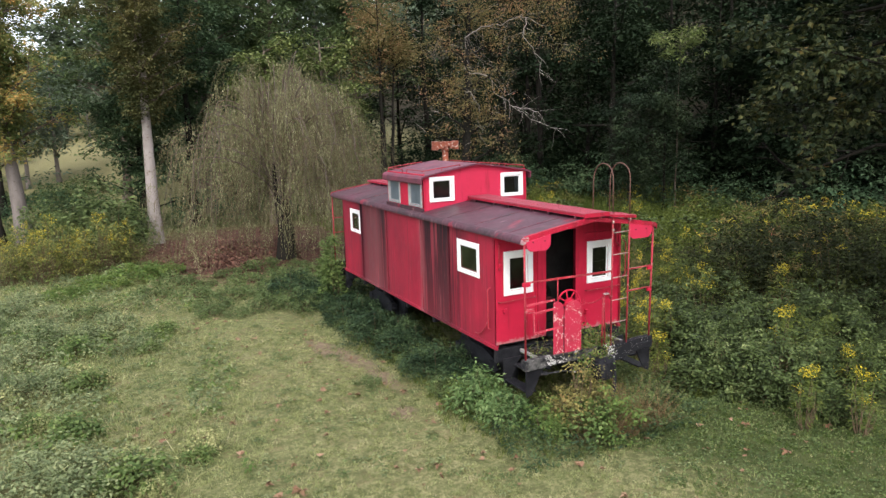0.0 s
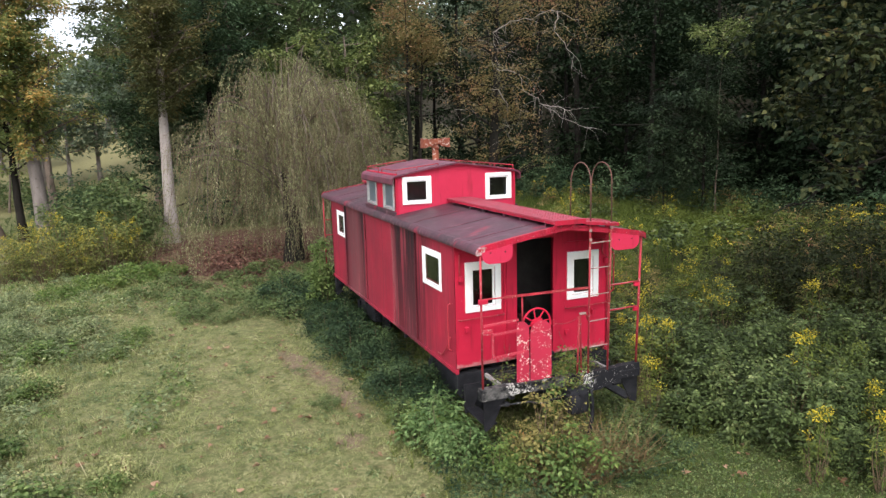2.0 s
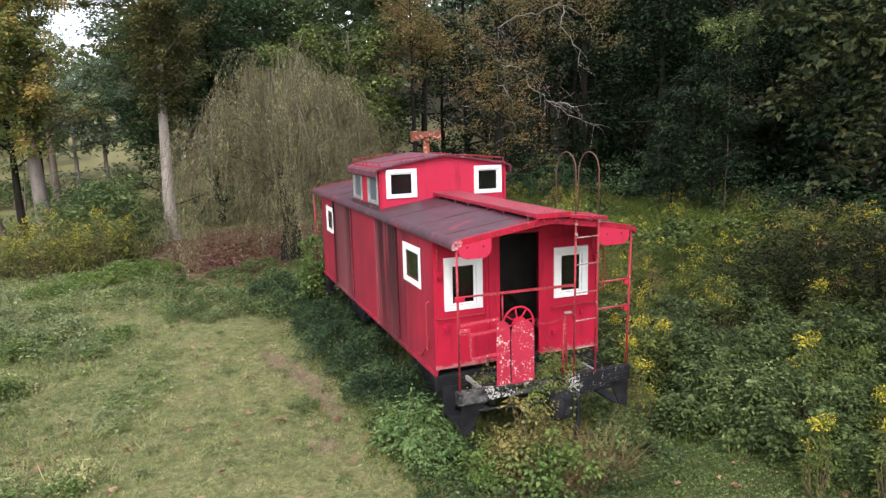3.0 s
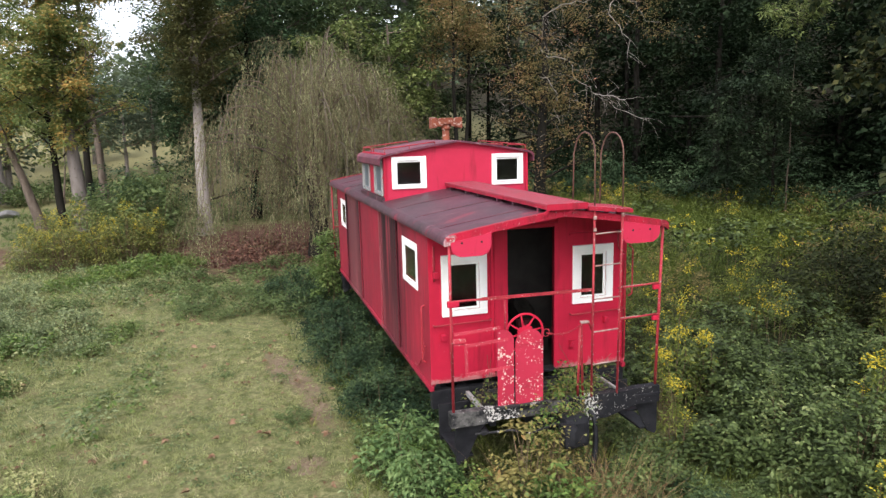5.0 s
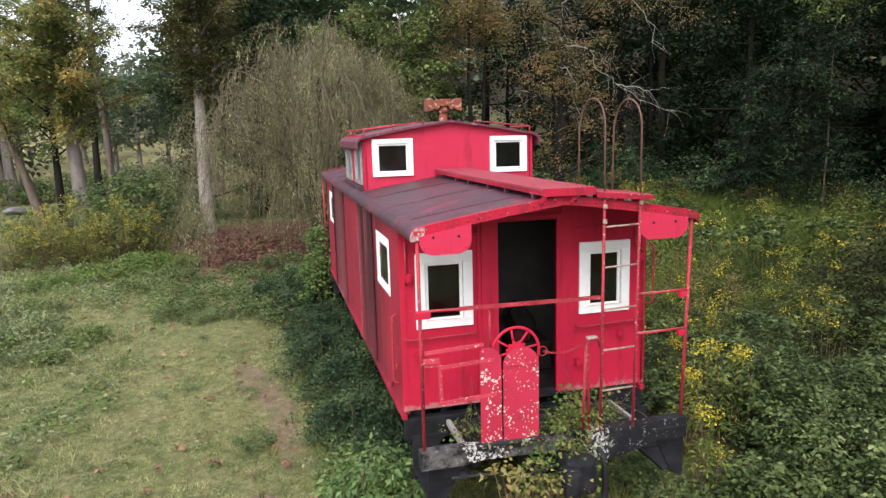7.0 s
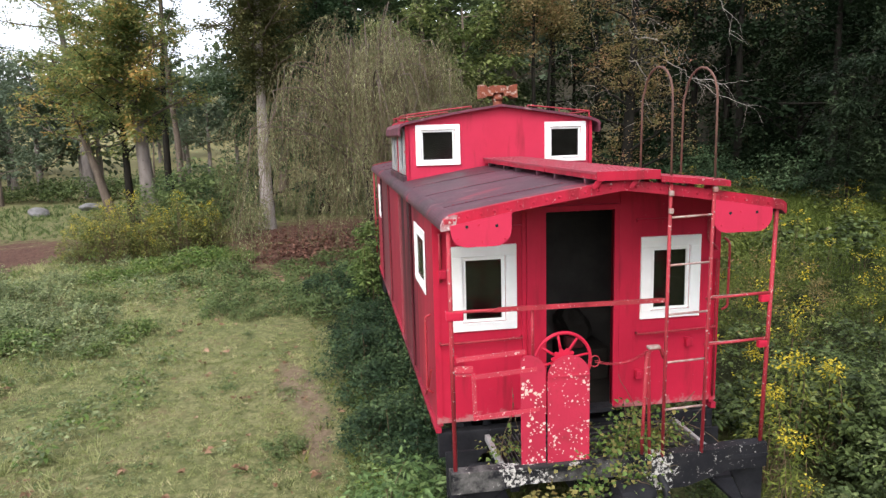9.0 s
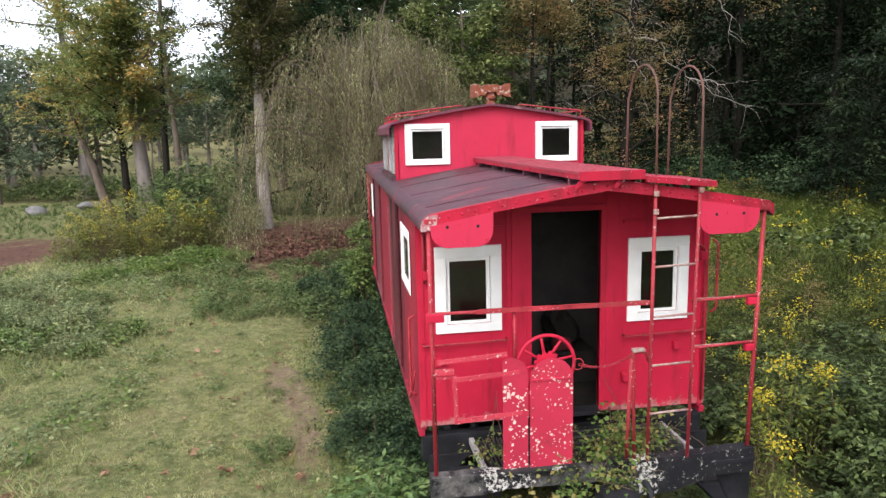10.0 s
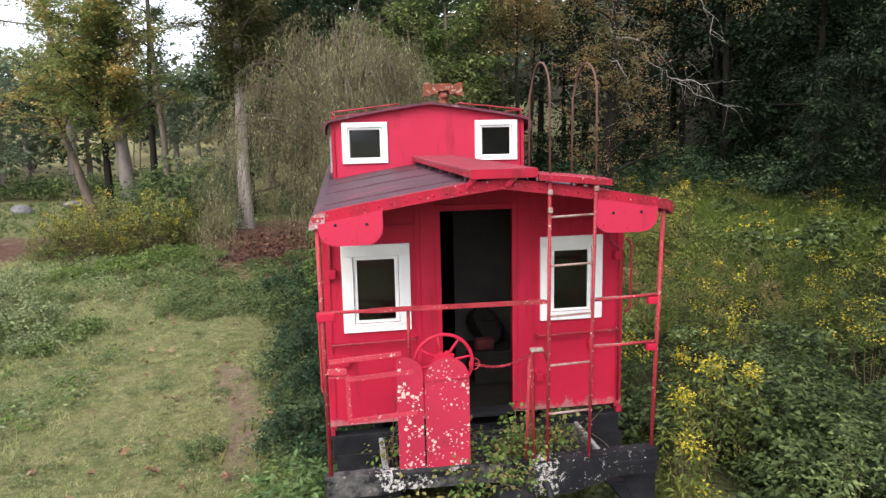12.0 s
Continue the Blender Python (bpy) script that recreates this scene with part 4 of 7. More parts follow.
CUPWIN = ((-1.25, -0.605, 3.715, 4.295), (0.665, 1.295, 3.715, 4.295))
for y0, sign in ((C0, -1), (C1, 1)):
    holes = [(a + 0.075, b - 0.075, c + 0.075, d - 0.075) for a, b, c, d in CUPWIN]
    part("cupola_end", pierced([-CW, -0.7, 0, 0.7, CW], [3.50, CE], holes, 0.05, lambda u, v, w, y0=y0, s=sign: (u, y0 - s * w, v), lambda u: cup_z(u) - 0.03), M_FADED, caboose)
    for a, b, c, d in CUPWIN:
        window("cupola", end_to3(y0, sign), a, b, c, d, 0.075, 0.028, M_GLASS, M_WHITE, "white-framed cupola window with a dark pane")
    part("corner_angle", boxes((-CW - 0.008, -CW + 0.04, y0 + sign * 0.006 - 0.005, y0 + sign * 0.006 + 0.005, 3.5, 4.33)), M_END, caboose)
    part("corner_angle", boxes((CW - 0.04, CW + 0.008, y0 + sign * 0.006 - 0.005, y0 + sign * 0.006 + 0.005, 3.5, 4.33)), M_END, caboose)
for x0, sign in ((-CW, -1), (CW, 1)):
    holes = [(C0 + 0.13, C0 + 0.78, 3.64, 4.22), (C1 - 0.78, C1 - 0.13, 3.64, 4.22)]
    part("cupola_side", pierced([C0, C1], [3.47, 4.36], holes, 0.05, lambda u, v, w, x0=x0, s=sign: (x0 - s * w, u, v)), M_END, caboose)
    for a, b, c, d in holes:
        window("cupola side", side_to3(x0, sign), a - 0.05, b + 0.05, c - 0.05, d + 0.05, 0.055, 0.03, M_GREYPANE, M_GREYFRAME, "grey-framed cupola side window with a grey-blue pane")
    part("cupola_skirt", boxes((x0 + sign * 0.03 - 0.028, x0 + sign * 0.03 + 0.028, C0 - 0.02, C1 + 0.02, 3.485, 3.575), bevel=0.008), M_ROOF, caboose)
CX = [-1.50, -1.495, -1.46, -1.38, -1.0, -0.5, 0, 0.5, 1.0, 1.38, 1.46, 1.495, 1.50]
CTOP = [(x, cup_z(x) - (0.15 if abs(x) > 1.497 else 0.05 if abs(x) > 1.47 else 0.012 if abs(x) > 1.4 else 0)) for x in CX]
bm = prism(bmesh.new(), CTOP + [(x * 0.985, z - 0.028) for x, z in CTOP[::-1]], C0 - 0.09, C1 + 0.09)
part("cupola_roof", bm, M_CUPOLA, caboose, "curved cupola roof of worn maroon sheet")
for y0, y1 in ((C0 - 0.10, C0 - 0.091), (C1 + 0.091, C1 + 0.10)):
    band = [(x, z + 0.003) for x, z in CTOP[1:-1]] + [(x, z - 0.032) for x, z in CTOP[1:-1][::-1]]
    part("cupola_fascia", prism(bmesh.new(), band, y0, y1), M_CUPOLA, caboose)
# corner grab irons on the cupola roof
for sx in (-1, 1):
    for y, dy in ((C0 + 0.02, 1), (C1 - 0.02, -1)):
        z = cup_z(1.3)
        iron = bent([(sx * 0.42, y, cup_z(0.42) - 0.005), (sx * 0.42, y, z + 0.19), (sx * 1.38, y, z + 0.085), (sx * 1.38, y + dy * 0.95, z + 0.085), (sx * 1.38, y + dy * 0.95, z - 0.02)], 0.05)
        grab = part("grab_iron", tube(bmesh.new(), iron, 0.011, 6), M_PIPE, caboose)
        for p in ((sx * 0.9, y, z + 0.135, cup_z(0.9)), (sx * 1.36, y, z + 0.085, cup_z(1.36))):
            part("stay", tube(bmesh.new(), [(p[0], p[1], p[3] - 0.01), (p[0], p[1], p[2])], 0.009, 6), M_PIPE, grab)

# smoke jack with a T-shaped hood
SJX, SJY = 0.66, 6.30
jack = part("smoke_jack", tube(bmesh.new(), [(SJX, SJY, roof_z(SJX) - 0.02), (SJX, SJY, 3.95), (SJX, SJY, 4.9)], [0.13, 0.085, 0.085], 14), M_RUST, caboose, "rusty T-shaped smoke jack")
arch = [(-0.20, 4.84), (-0.20, 4.98), (-0.12, 5.03), (0.12, 5.03), (0.20, 4.98), (0.20, 4.84), (0.11, 4.84), (0.09, 4.90), (-0.09, 4.90), (-0.11, 4.84)]
part("hood", prism(bmesh.new(), [(SJX + x, z) for x, z in arch], SJY - 0.11, SJY + 0.11), M_RUST, jack)
for sx in (-1, 1):
    flare = [(0.201, 4.85), (0.201, 5.0), (0.26, 5.04), (0.35, 5.045), (0.36, 4.80), (0.27, 4.81)]
    part("flared_mouth", prism(bmesh.new(), [(SJX + sx * x, z) for x, z in flare], SJY - 0.125, SJY + 0.125), M_RUST, jack)
part("collar", tube(bmesh.new(), [(SJX, SJY, 4.76), (SJX, SJY, 4.83)], 0.105, 14), M_RUST, jack)

# floor, underframe and running gear
part("floor_deck", boxes((-W + 0.05, W - 0.05, 0.05, LEN - 0.05, FLOOR - 0.06, FLOOR)), M_INSIDE, caboose)
part("centre_sill", boxes((-0.35, 0.35, P0 + 0.05, P1 - 0.05, 0.78, 1.10), bevel=0.01), M_BLACK, caboose)
for y in (0.06, LEN - 0.06):
    part("body_bolster", boxes((-W, W, y - 0.06, y + 0.06, 0.88, FLOOR - 0.135), bevel=0.01), M_BLACK, caboose)
for k in range(5):
    y = 1.4 + k * 1.55
    part("cross_bearer", boxes((-W + 0.05, W - 0.05, y - 0.05, y + 0.05, 0.98, FLOOR - 0.14), bevel=0.01), M_BLACK, caboose)


def truck(y):
    t = new("truck")
    t.location = (0, y, 0)
    t.parent = caboose
    for x in (-0.98, 0.98):
        out = [(-0.95, 0.42), (-0.75, 0.62), (-0.3, 0.74), (0.3, 0.74), (0.75, 0.62), (0.95, 0.42), (0.75, 0.34), (0.3, 0.26), (-0.3, 0.26), (-0.75, 0.34)]
        f = part("side_frame", prism(bmesh.new(), out, x - 0.05, x + 0.05, "x"), M_BLACK, t)
        for wy in (-0.78, 0.78):
            part("journal_box", boxes((x - 0.09, x + 0.09, wy - 0.12, wy + 0.12, 0.33, 0.57), bevel=0.02), M_BLACK, f)
    for wy in (-0.78, 0.78):
        for x in (-0.74, 0.74):
            part("wheel", tube(bmesh.new(), [(x - 0.05, wy, 0.40), (x - 0.045, wy, 0.40), (x + 0.045, wy, 0.40), (x + 0.05, wy, 0.40)], [0.33, 0.42, 0.42, 0.33], 24), M_BLACK, t)
        part("axle", tube(bmesh.new(), [(-0.7, wy, 0.40), (0.7, wy, 0.40)], 0.07, 10), M_BLACK, t)
    part("truck_bolster", boxes((-0.95, 0.95, -0.15, 0.15, 0.42, 0.74), bevel=0.02), M_BLACK, t)


truck(1.7)
truck(LEN - 1.7)


# platform, end sill, step plates, coupler
def platform(y_wall, d):
    """One end platform; d = -1 for the end at low y."""
    def Y(v):
        return y_wall + d * v
    def span(a, b):
        return min(Y(a), Y(b)), max(Y(a), Y(b))
    sill = [(-W - 0.05, 1.25), (-1.05, 1.25), (-0.95, 1.235), (0.95, 1.235), (1.05, 1.25), (W - 0.08, 1.25), (W - 0.08, 1.02), (1.05, 1.02), (0.62, 0.90), (0.12, 0.90), (-0.02, 1.07), (-0.9, 1.09), (-1.1, 1.06), (-W - 0.05, 1.06)]
    part("end_sill", prism(bmesh.new(), sill, *span(0.95, 1.07)), M_SILL if d < 0 else M_BLACK, caboose, "black end sill with white flaking paint")
    for k in range(7):
        a = 0.09 + 0.125 * k
        y0, y1 = span(a, a + 0.035)
        part("platform_slat", boxes((-0.70, 0.98, y0, y1, 1.07, 1.11), bevel=0.004), M_DECK, caboose)
    y0, y1 = span(0.10, 0.94)
    for k in range(9):
        x = -1.02 + 0.036 * k
        part("grating_bar", boxes((x, x + 0.010, y0, y1, 1.075, 1.115), bevel=0.002), M_DECK, caboose)
    part("deck_edge", boxes((-1.045, -0.995, y0, y1, 1.075, 1.135), bevel=0.004), M_GREYFRAME, caboose, "weathered grey deck edge")
    part("deck_edge", boxes((0.975, 1.012, y0, y1, 1.075, 1.128), bevel=0.003), M_GREYFRAME, caboose)
    for x in (-0.95, -0.35, 0.35, 0.95):
        y0, y1 = span(0.06, 0.95)
        part("platform_beam", boxes((x - 0.04, x + 0.04, y0, y1, 0.96, 1.068)), M_BLACK, caboose)
    for sx in (-1, 1):
        xo = sx * (W - 0.06)
        # tapered step side against the sill, one against the body
        y0, y1 = span(0.93, 0.96)
        pts = [(xo + sx * 0.02, 1.02), (xo - sx * 0.40, 1.02), (xo - sx * 0.30, 0.93), (xo - sx * 0.12, 0.56), (xo + sx * 0.0, 0.50), (xo + sx * 0.02, 0.56)]
        part("step_side", prism(bmesh.new(), pts, y0, y1), M_BLACK, caboose)
        y0, y1 = span(0.16, 0.19)
        part("step_side", prism(bmesh.new(), pts, y0, y1), M_BLACK, caboose)
        for z, w in ((0.58, 0.22), (0.86, 0.24)):
            y0, y1 = span(0.19, 0.93)
            xa = xo if z < 0.7 else xo - sx * 0.2
            part("step_tread", boxes((min(xa, xa - sx * w), max(xa, xa - sx * w), y0, y1, z, z + 0.03), bevel=0.004), M_BLACK, caboose)
    bm = tube(bmesh.new(), [(0.02, Y(0.8), 0.88), (0.02, Y(1.15), 0.88)], 0.10, 10)
    shank = part("coupler", bm, M_BLACK, caboose, "black knuckle coupler")
    y0, y1 = span(1.12, 1.38)
    k = part("coupler_head", boxes((-0.14, 0.22, y0, y1, 0.68, 1.10), bevel=0.08), M_BLACK, shank)
    y0, y1 = span(1.26, 1.50)
    part("knuckle", boxes((-0.20, 0.0, y0, y1, 0.74, 1.04), bevel=0.07), M_BLACK, k)
    hose = bent([(0.36, Y(1.02), 1.04), (0.39, Y(1.16), 0.97), (0.39, Y(1.20), 0.62), (0.35, Y(1.22), 0.36), (0.31, Y(1.18), 0.18)], 0.1)
    part("air_hose", tube(bmesh.new(), hose, 0.035, 8), M_BLACK, caboose)
    lever = bent([(-1.25, Y(1.12), 0.97), (-0.75, Y(1.12), 0.95), (-0.55, Y(1.18), 0.9), (-0.1, Y(1.2), 1.0)], 0.05)
    part("uncoupling_lever", tube(bmesh.new(), lever, 0.016, 6), M_PEEL, caboose)


platform(0.0, -1)
platform(LEN, 1)
part("valve", boxes((-1.17, -1.10, -1.14, -1.075, 0.94, 1.0), bevel=0.015), M_PEEL, caboose)
part("steel_step_strip", boxes((1.0, 1.42, -1.085, -1.072, 1.13, 1.16), bevel=0.003), M_BLACK, caboose)

# railings, posts and ladder of the near platform
YP = P0 + 0.02


def pipe(name, pts, r=0.0145, mat=M_PIPE, bend=0.05, parent=caboose):
    return part(name, tube(bmesh.new(), bent(pts, bend), r, 8), mat, parent)


pipe("corner_post", [(-1.50, YP, 1.25), (-1.51, YP, 3.44)], 0.019)
pipe("corner_post", [(1.385, YP, 1.25), (1.435, YP, 3.46)], 0.019)
for x in (-1.51, 1.435):
    part("post_cap", boxes((x - 0.04, x + 0.04, YP - 0.04, YP + 0.04, 3.42, 3.465), bevel=0.01), M_PIPE, caboose)
pipe("end_rail", [(-1.50, YP - 0.01, 2.675), (0.40, YP - 0.01, 2.66)], 0.014)
bm = prism(bmesh.new(), [(-1.20, 2.668), (-1.10, 2.70), (0.36, 2.688), (0.41, 2.675), (0.41, 2.653), (0.36, 2.648), (-1.10, 2.660)], YP - 0.045, YP - 0.030)
part("rail_bar", bm, M_PIPE, caboose)
pipe("rail_stay", [(-0.80, YP, 2.66), (-0.80, YP, 2.15)], 0.014)
part("rail_socket", boxes((-1.55, -1.40, YP - 0.03, YP + 0.03, 2.60, 2.68), bevel=0.015), M_END, caboose)
def flat_bar(x0, z0, x1, z1, w, y=YP, mat=M_BAR, name="low_rail"):
    """A flat steel bar on edge from one point of the railing to another."""
    d = Vector((x1 - x0, 0, z1 - z0)).normalized()
    n = Vector((-d.z, 0, d.x)) * (w / 2)
    pts = [(x0 + n.x, z0 + n.z), (x0 - n.x, z0 - n.z), (x1 - n.x, z1 - n.z), (x1 + n.x, z1 + n.z)]
    return part(name, prism(bmesh.new(), pts, y - 0.012, y + 0.006), mat, caboose)


flat_bar(-1.47, 2.253, -0.87, 2.285, 0.036)
flat_bar(-1.335, 2.098, -0.77, 2.13, 0.036, YP - 0.022)
flat_bar(-1.325, 2.125, -1.315, 1.715, 0.034, YP - 0.002)
flat_bar(-1.335, 1.728, -0.75, 1.765, 0.036, YP - 0.022)
flat_bar(-1.51, 2.175, -1.33, 2.165, 0.050, YP - 0.002, name="rail_plate")
flat_bar(-1.505, 2.115, -1.32, 2.105, 0.018, YP + 0.02, name="rail_plate")
pipe("wall_grab_rail", [(-1.46, -0.01, 2.10), (-1.46, -0.07, 2.10), (-0.63, -0.07, 2.115), (-0.63, -0.01, 2.115)], 0.012)
pipe("wall_grab_rail", [(0.60, -0.01, 2.06), (0.60, -0.07, 2.06), (1.45, -0.07, 2.08), (1.45, -0.01, 2.08)], 0.012)
pipe("corner_grab_rail", [(W + 0.02, -0.06, 3.02), (W + 0.06, -0.10, 2.98), (W + 0.06, -0.10, 2.30), (W + 0.02, -0.06, 2.26)], 0.013)
pipe("corner_grab_rail", [(-W - 0.02, 0.18, 2.35), (-W - 0.08, 0.18, 2.33), (-W - 0.08, 0.18, 1.55), (-W - 0.02, 0.18, 1.52)], 0.013)
pipe("side_hose", [(-W - 0.03, 0.22, 1.75), (-W - 0.05, 0.35, 1.5), (-W - 0.05, 0.6, 1.33), (-W - 0.04, 0.78, 1.32)], 0.012, M_PIPE, 0.15)
for x, z in ((-1.42, 2.80), (1.43, 2.85), (-1.33, 1.92), (1.17, 1.93), (0.62, 1.62)):
    part("lamp_bracket" if z > 2.5 else "wall_lug", boxes((x - 0.035, x + 0.035, -0.075, -0.002, z - 0.045, z + 0.045), bevel=0.012), M_END, caboose)
pipe("conduit", [(1.36, -0.03, 3.25), (1.36, -0.03, 2.98), (1.47, -0.03, 2.92), (1.47, -0.03, 1.30)], 0.014)
pipe("conduit", [(-1.44, -0.03, 3.2), (-1.44, -0.03, 2.72)], 0.014)

for x in (-1.51, 1.47):
    pipe("corner_post", [(x, P1 - 0.02, 1.25), (x, P1 - 0.02, 3.44)], 0.019)
pipe("end_rail", [(-1.50, P1 - 0.02, 2.67), (1.46, P1 - 0.02, 2.66)], 0.014)
pipe("end_rail", [(-1.50, P1 - 0.02, 2.2), (1.46, P1 - 0.02, 2.2)], 0.014)

LX0, LX1 = 0.39, 0.77   # ladder rails at the foot; they lean 4 cm outwards at the roof
ladder = part("ladder", tube(bmesh.new(), [(LX0, YP - 0.05, 1.22), (LX0 + 0.015, YP - 0.05, 3.70)], 0.016, 8), M_PIPE, caboose, "rusty red end ladder with curved tops")
part("rail", tube(bmesh.new(), [(LX1, YP - 0.05, 1.22), (LX1 + 0.035, YP - 0.05, 3.70)], 0.016, 8), M_PIPE, ladder)
for z in (1.66, 2.10, 2.535, 2.975, 3.39):
    f = (z - 1.22) / 2.48
    part("rung", tube(bmesh.new(), [(LX0 + 0.015 * f, YP - 0.05, z), (LX1 + 0.035 * f, YP - 0.05, z + 0.012)], 0.011, 6), M_RUNG, ladder)
for x, top in ((LX0 + 0.015, 4.67), (LX1 + 0.035, 4.66)):
    e = top - 0.27
    arc = [(x, YP - 0.05, 3.70), (x - 0.005, YP - 0.05, e)] + [(x - 0.006, YP + 0.22 - 0.27 * math.cos(a), e + 0.27 * math.sin(a)) for a in (k * math.pi / 10 for k in range(1, 10))] + [(x - 0.02, YP + 0.49, e), (x - 0.02, YP + 0.51, roof_z(x) - 0.01)]
    part("hoop", tube(bmesh.new(), arc, 0.0095, 8), M_RUSTROD, ladder, "bare rusty hoop")
for x, z in ((LX0 + 0.015, 3.60), (LX0 + 0.015, 3.45), (LX1 + 0.035, 3.62)):
    part("bolt", boxes((x - 0.022, x + 0.022, YP - 0.078, YP - 0.05, z - 0.024, z + 0.024), bevel=0.010), M_RUNG, ladder)
bm = bmesh.new()
for k in range(16):
    for x in (LX0 + 0.006, LX1 + 0.015):
        dome(bm, (x + 0.015 * k / 16, YP - 0.066, 1.40 + 0.135 * k), (0, -1, 0), 0.008)
tagged(part("rivets", bm, M_RUNG, ladder), kind="stuff")
for z in (2.65, 2.225):
    rail = pipe("side_rail", [(0.79, YP, z - 0.005), (1.42, YP, z + 0.015)], 0.014)
    part("rail_socket", boxes((1.31, 1.395, YP - 0.025, YP + 0.025, z - 0.068, z - 0.002), bevel=0.012), M_END, rail)
    part("rail_top_rust", boxes((0.82, 1.30, YP - 0.008, YP + 0.008, z + 0.014, z + 0.0175)), M_RUNG, rail)
pipe("chain_post", [(0.215, YP, 1.22), (0.245, YP, 2.20)], 0.017)
pipe("chain_post", [(0.285, YP - 0.01, 1.22), (0.255, YP - 0.01, 2.22), (0.37, YP - 0.01, 2.23), (0.40, YP - 0.01, 2.13)], 0.016)
part("post_head", boxes((0.245, 0.36, YP - 0.04, YP + 0.02, 2.225, 2.255), bevel=0.01), M_RUNG, caboose)
chain = bmesh.new()
for k in range(22):
    f = k / 21
    c = Vector((-0.225 + 0.47 * f, YP - 0.02, 2.15 + 0.06 * f - 0.24 * f * (1 - f)))
    ring = [c + Vector((0.020 * math.cos(a), 0.010 * math.sin(a) * (k % 2), 0.010 * math.sin(a) * (1 - k % 2))) for a in (i * math.pi / 4 for i in range(9))]
    tube(chain, ring, 0.0035, 4, False)
tube(chain, [Vector((-0.25 + 0.045 * math.cos(a), YP - 0.03, 2.16 + 0.05 * math.sin(a))) for a in (i * math.pi / 6 for i in range(13))], 0.005, 5, False)
part("chain", chain, M_PIPE, caboose, "sagging painted chain with a large end ring")

# brake stand: two rounded steel leaves and the hand wheel behind
def leaf_plate(x0, x1, z0, z1, rl, rr):
    pts = [(x0, z0), (x1, z0)]
    pts += [(x1 - rr + rr * math.cos(a), z1 - rr + rr * math.sin(a)) for a in (k * math.pi / 14 for k in range(8))]
    pts += [(x0 + rl - rl * math.sin(a), z1 - rl + rl * math.cos(a)) for a in (k * math.pi / 14 for k in range(8))]
    return pts


stand = part("brake_stand", prism(bmesh.new(), leaf_plate(-0.68, -0.30, 1.235, 2.235, 0.188, 0.188), YP - 0.045, YP - 0.032), M_PLATE, caboose, "red brake stand plate, paint flaking white")
part("folded_leaf", prism(bmesh.new(), leaf_plate(-0.915, -0.695, 1.25, 2.255, 0.05, 0.15), YP - 0.03, YP - 0.018), M_PLATE, stand)
part("stiffener", boxes((-0.675, -0.305, YP - 0.057, YP - 0.046, 2.045, 2.06)), M_PLATE, stand)
part("foot_flange", boxes((-0.98, -0.25, YP - 0.09, YP - 0.02, 1.232, 1.262), bevel=0.006), M_PEEL, stand)
wheel_c = Vector((-0.50, YP + 0.08, 2.150))
R = 0.252
ring = [wheel_c + Vector((R * math.cos(a), 0, R * math.sin(a))) for a in (k * 2 * math.pi / 32 for k in range(33))]
wheel = part("brake_wheel", tube(bmesh.new(), ring, 0.016, 8, False), M_END, caboose, "red spoked brake wheel")
for k in range(8):
    a = k * math.pi / 4 + 0.2
    part("spoke", tube(bmesh.new(), [wheel_c + Vector((0.05 * math.cos(a), 0.015, 0.05 * math.sin(a))), wheel_c + Vector((R * math.cos(a), 0, R * math.sin(a)))], [0.016, 0.010], 6), M_END, wheel)
gear = []
for k in range(36):
    a = k * 2 * math.pi / 36
    r = 0.12 if k % 3 else 0.095
    gear.append((wheel_c.x + r * math.cos(a), wheel_c.z + r * math.sin(a)))
part("ratchet", prism(bmesh.new(), gear, wheel_c.y - 0.03, wheel_c.y - 0.02), M_END, wheel)
part("wheel_shaft", tube(bmesh.new(), [wheel_c + Vector((0, -0.1, 0)), wheel_c + Vector((0, 0.06, 0))], 0.03, 10), M_END, wheel)

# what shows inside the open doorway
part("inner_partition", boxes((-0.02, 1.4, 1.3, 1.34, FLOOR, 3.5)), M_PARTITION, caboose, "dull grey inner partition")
# added dark sheets that block the view through the panes, as indoor shade
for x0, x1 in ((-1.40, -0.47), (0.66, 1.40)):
    part("window_dark_sheet", boxes((x0, x1, 0.47, 0.50, FLOOR, 3.395)), M_INSIDE, caboose)
part("cupola_dark_sheet", boxes((-1.32, 1.32, C0 + 0.40, C0 + 0.42, 3.44, 4.30)), M_INSIDE, caboose)
part("rear_dark_sheet", boxes((-1.4, 1.4, 3.9, 3.94, FLOOR, 3.4)), M_INSIDE, caboose)
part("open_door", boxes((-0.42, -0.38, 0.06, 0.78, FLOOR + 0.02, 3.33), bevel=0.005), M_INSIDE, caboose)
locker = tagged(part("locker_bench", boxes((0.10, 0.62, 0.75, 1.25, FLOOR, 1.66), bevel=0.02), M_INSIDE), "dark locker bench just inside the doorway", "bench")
tagged(part("cushion", boxes((0.12, 0.34, 0.78, 0.92, 1.662, 1.80), bevel=0.045), M_CUSHION), "faded red cushion on the locker bench", "cushion")
heap = part("dark_blanket", bmesh.new(), M_INSIDE)
bm = bmesh.new()
bmesh.ops.create_icosphere(bm, subdivisions=3, radius=0.2)
for v in bm.verts:
    v.co *= 1 + 0.6 * noise.noise(v.co * 5)
    v.co.z *= 1.15
    v.co += Vector((0.30, 1.1, 1.90))
    v.co.z = max(v.co.z, 1.662)
    v.co.y = max(v.co.y, 0.95)
bm.to_mesh(heap.data)
bm.free()
tagged(heap, "dark blanket heaped behind the red cushion", "blanket")


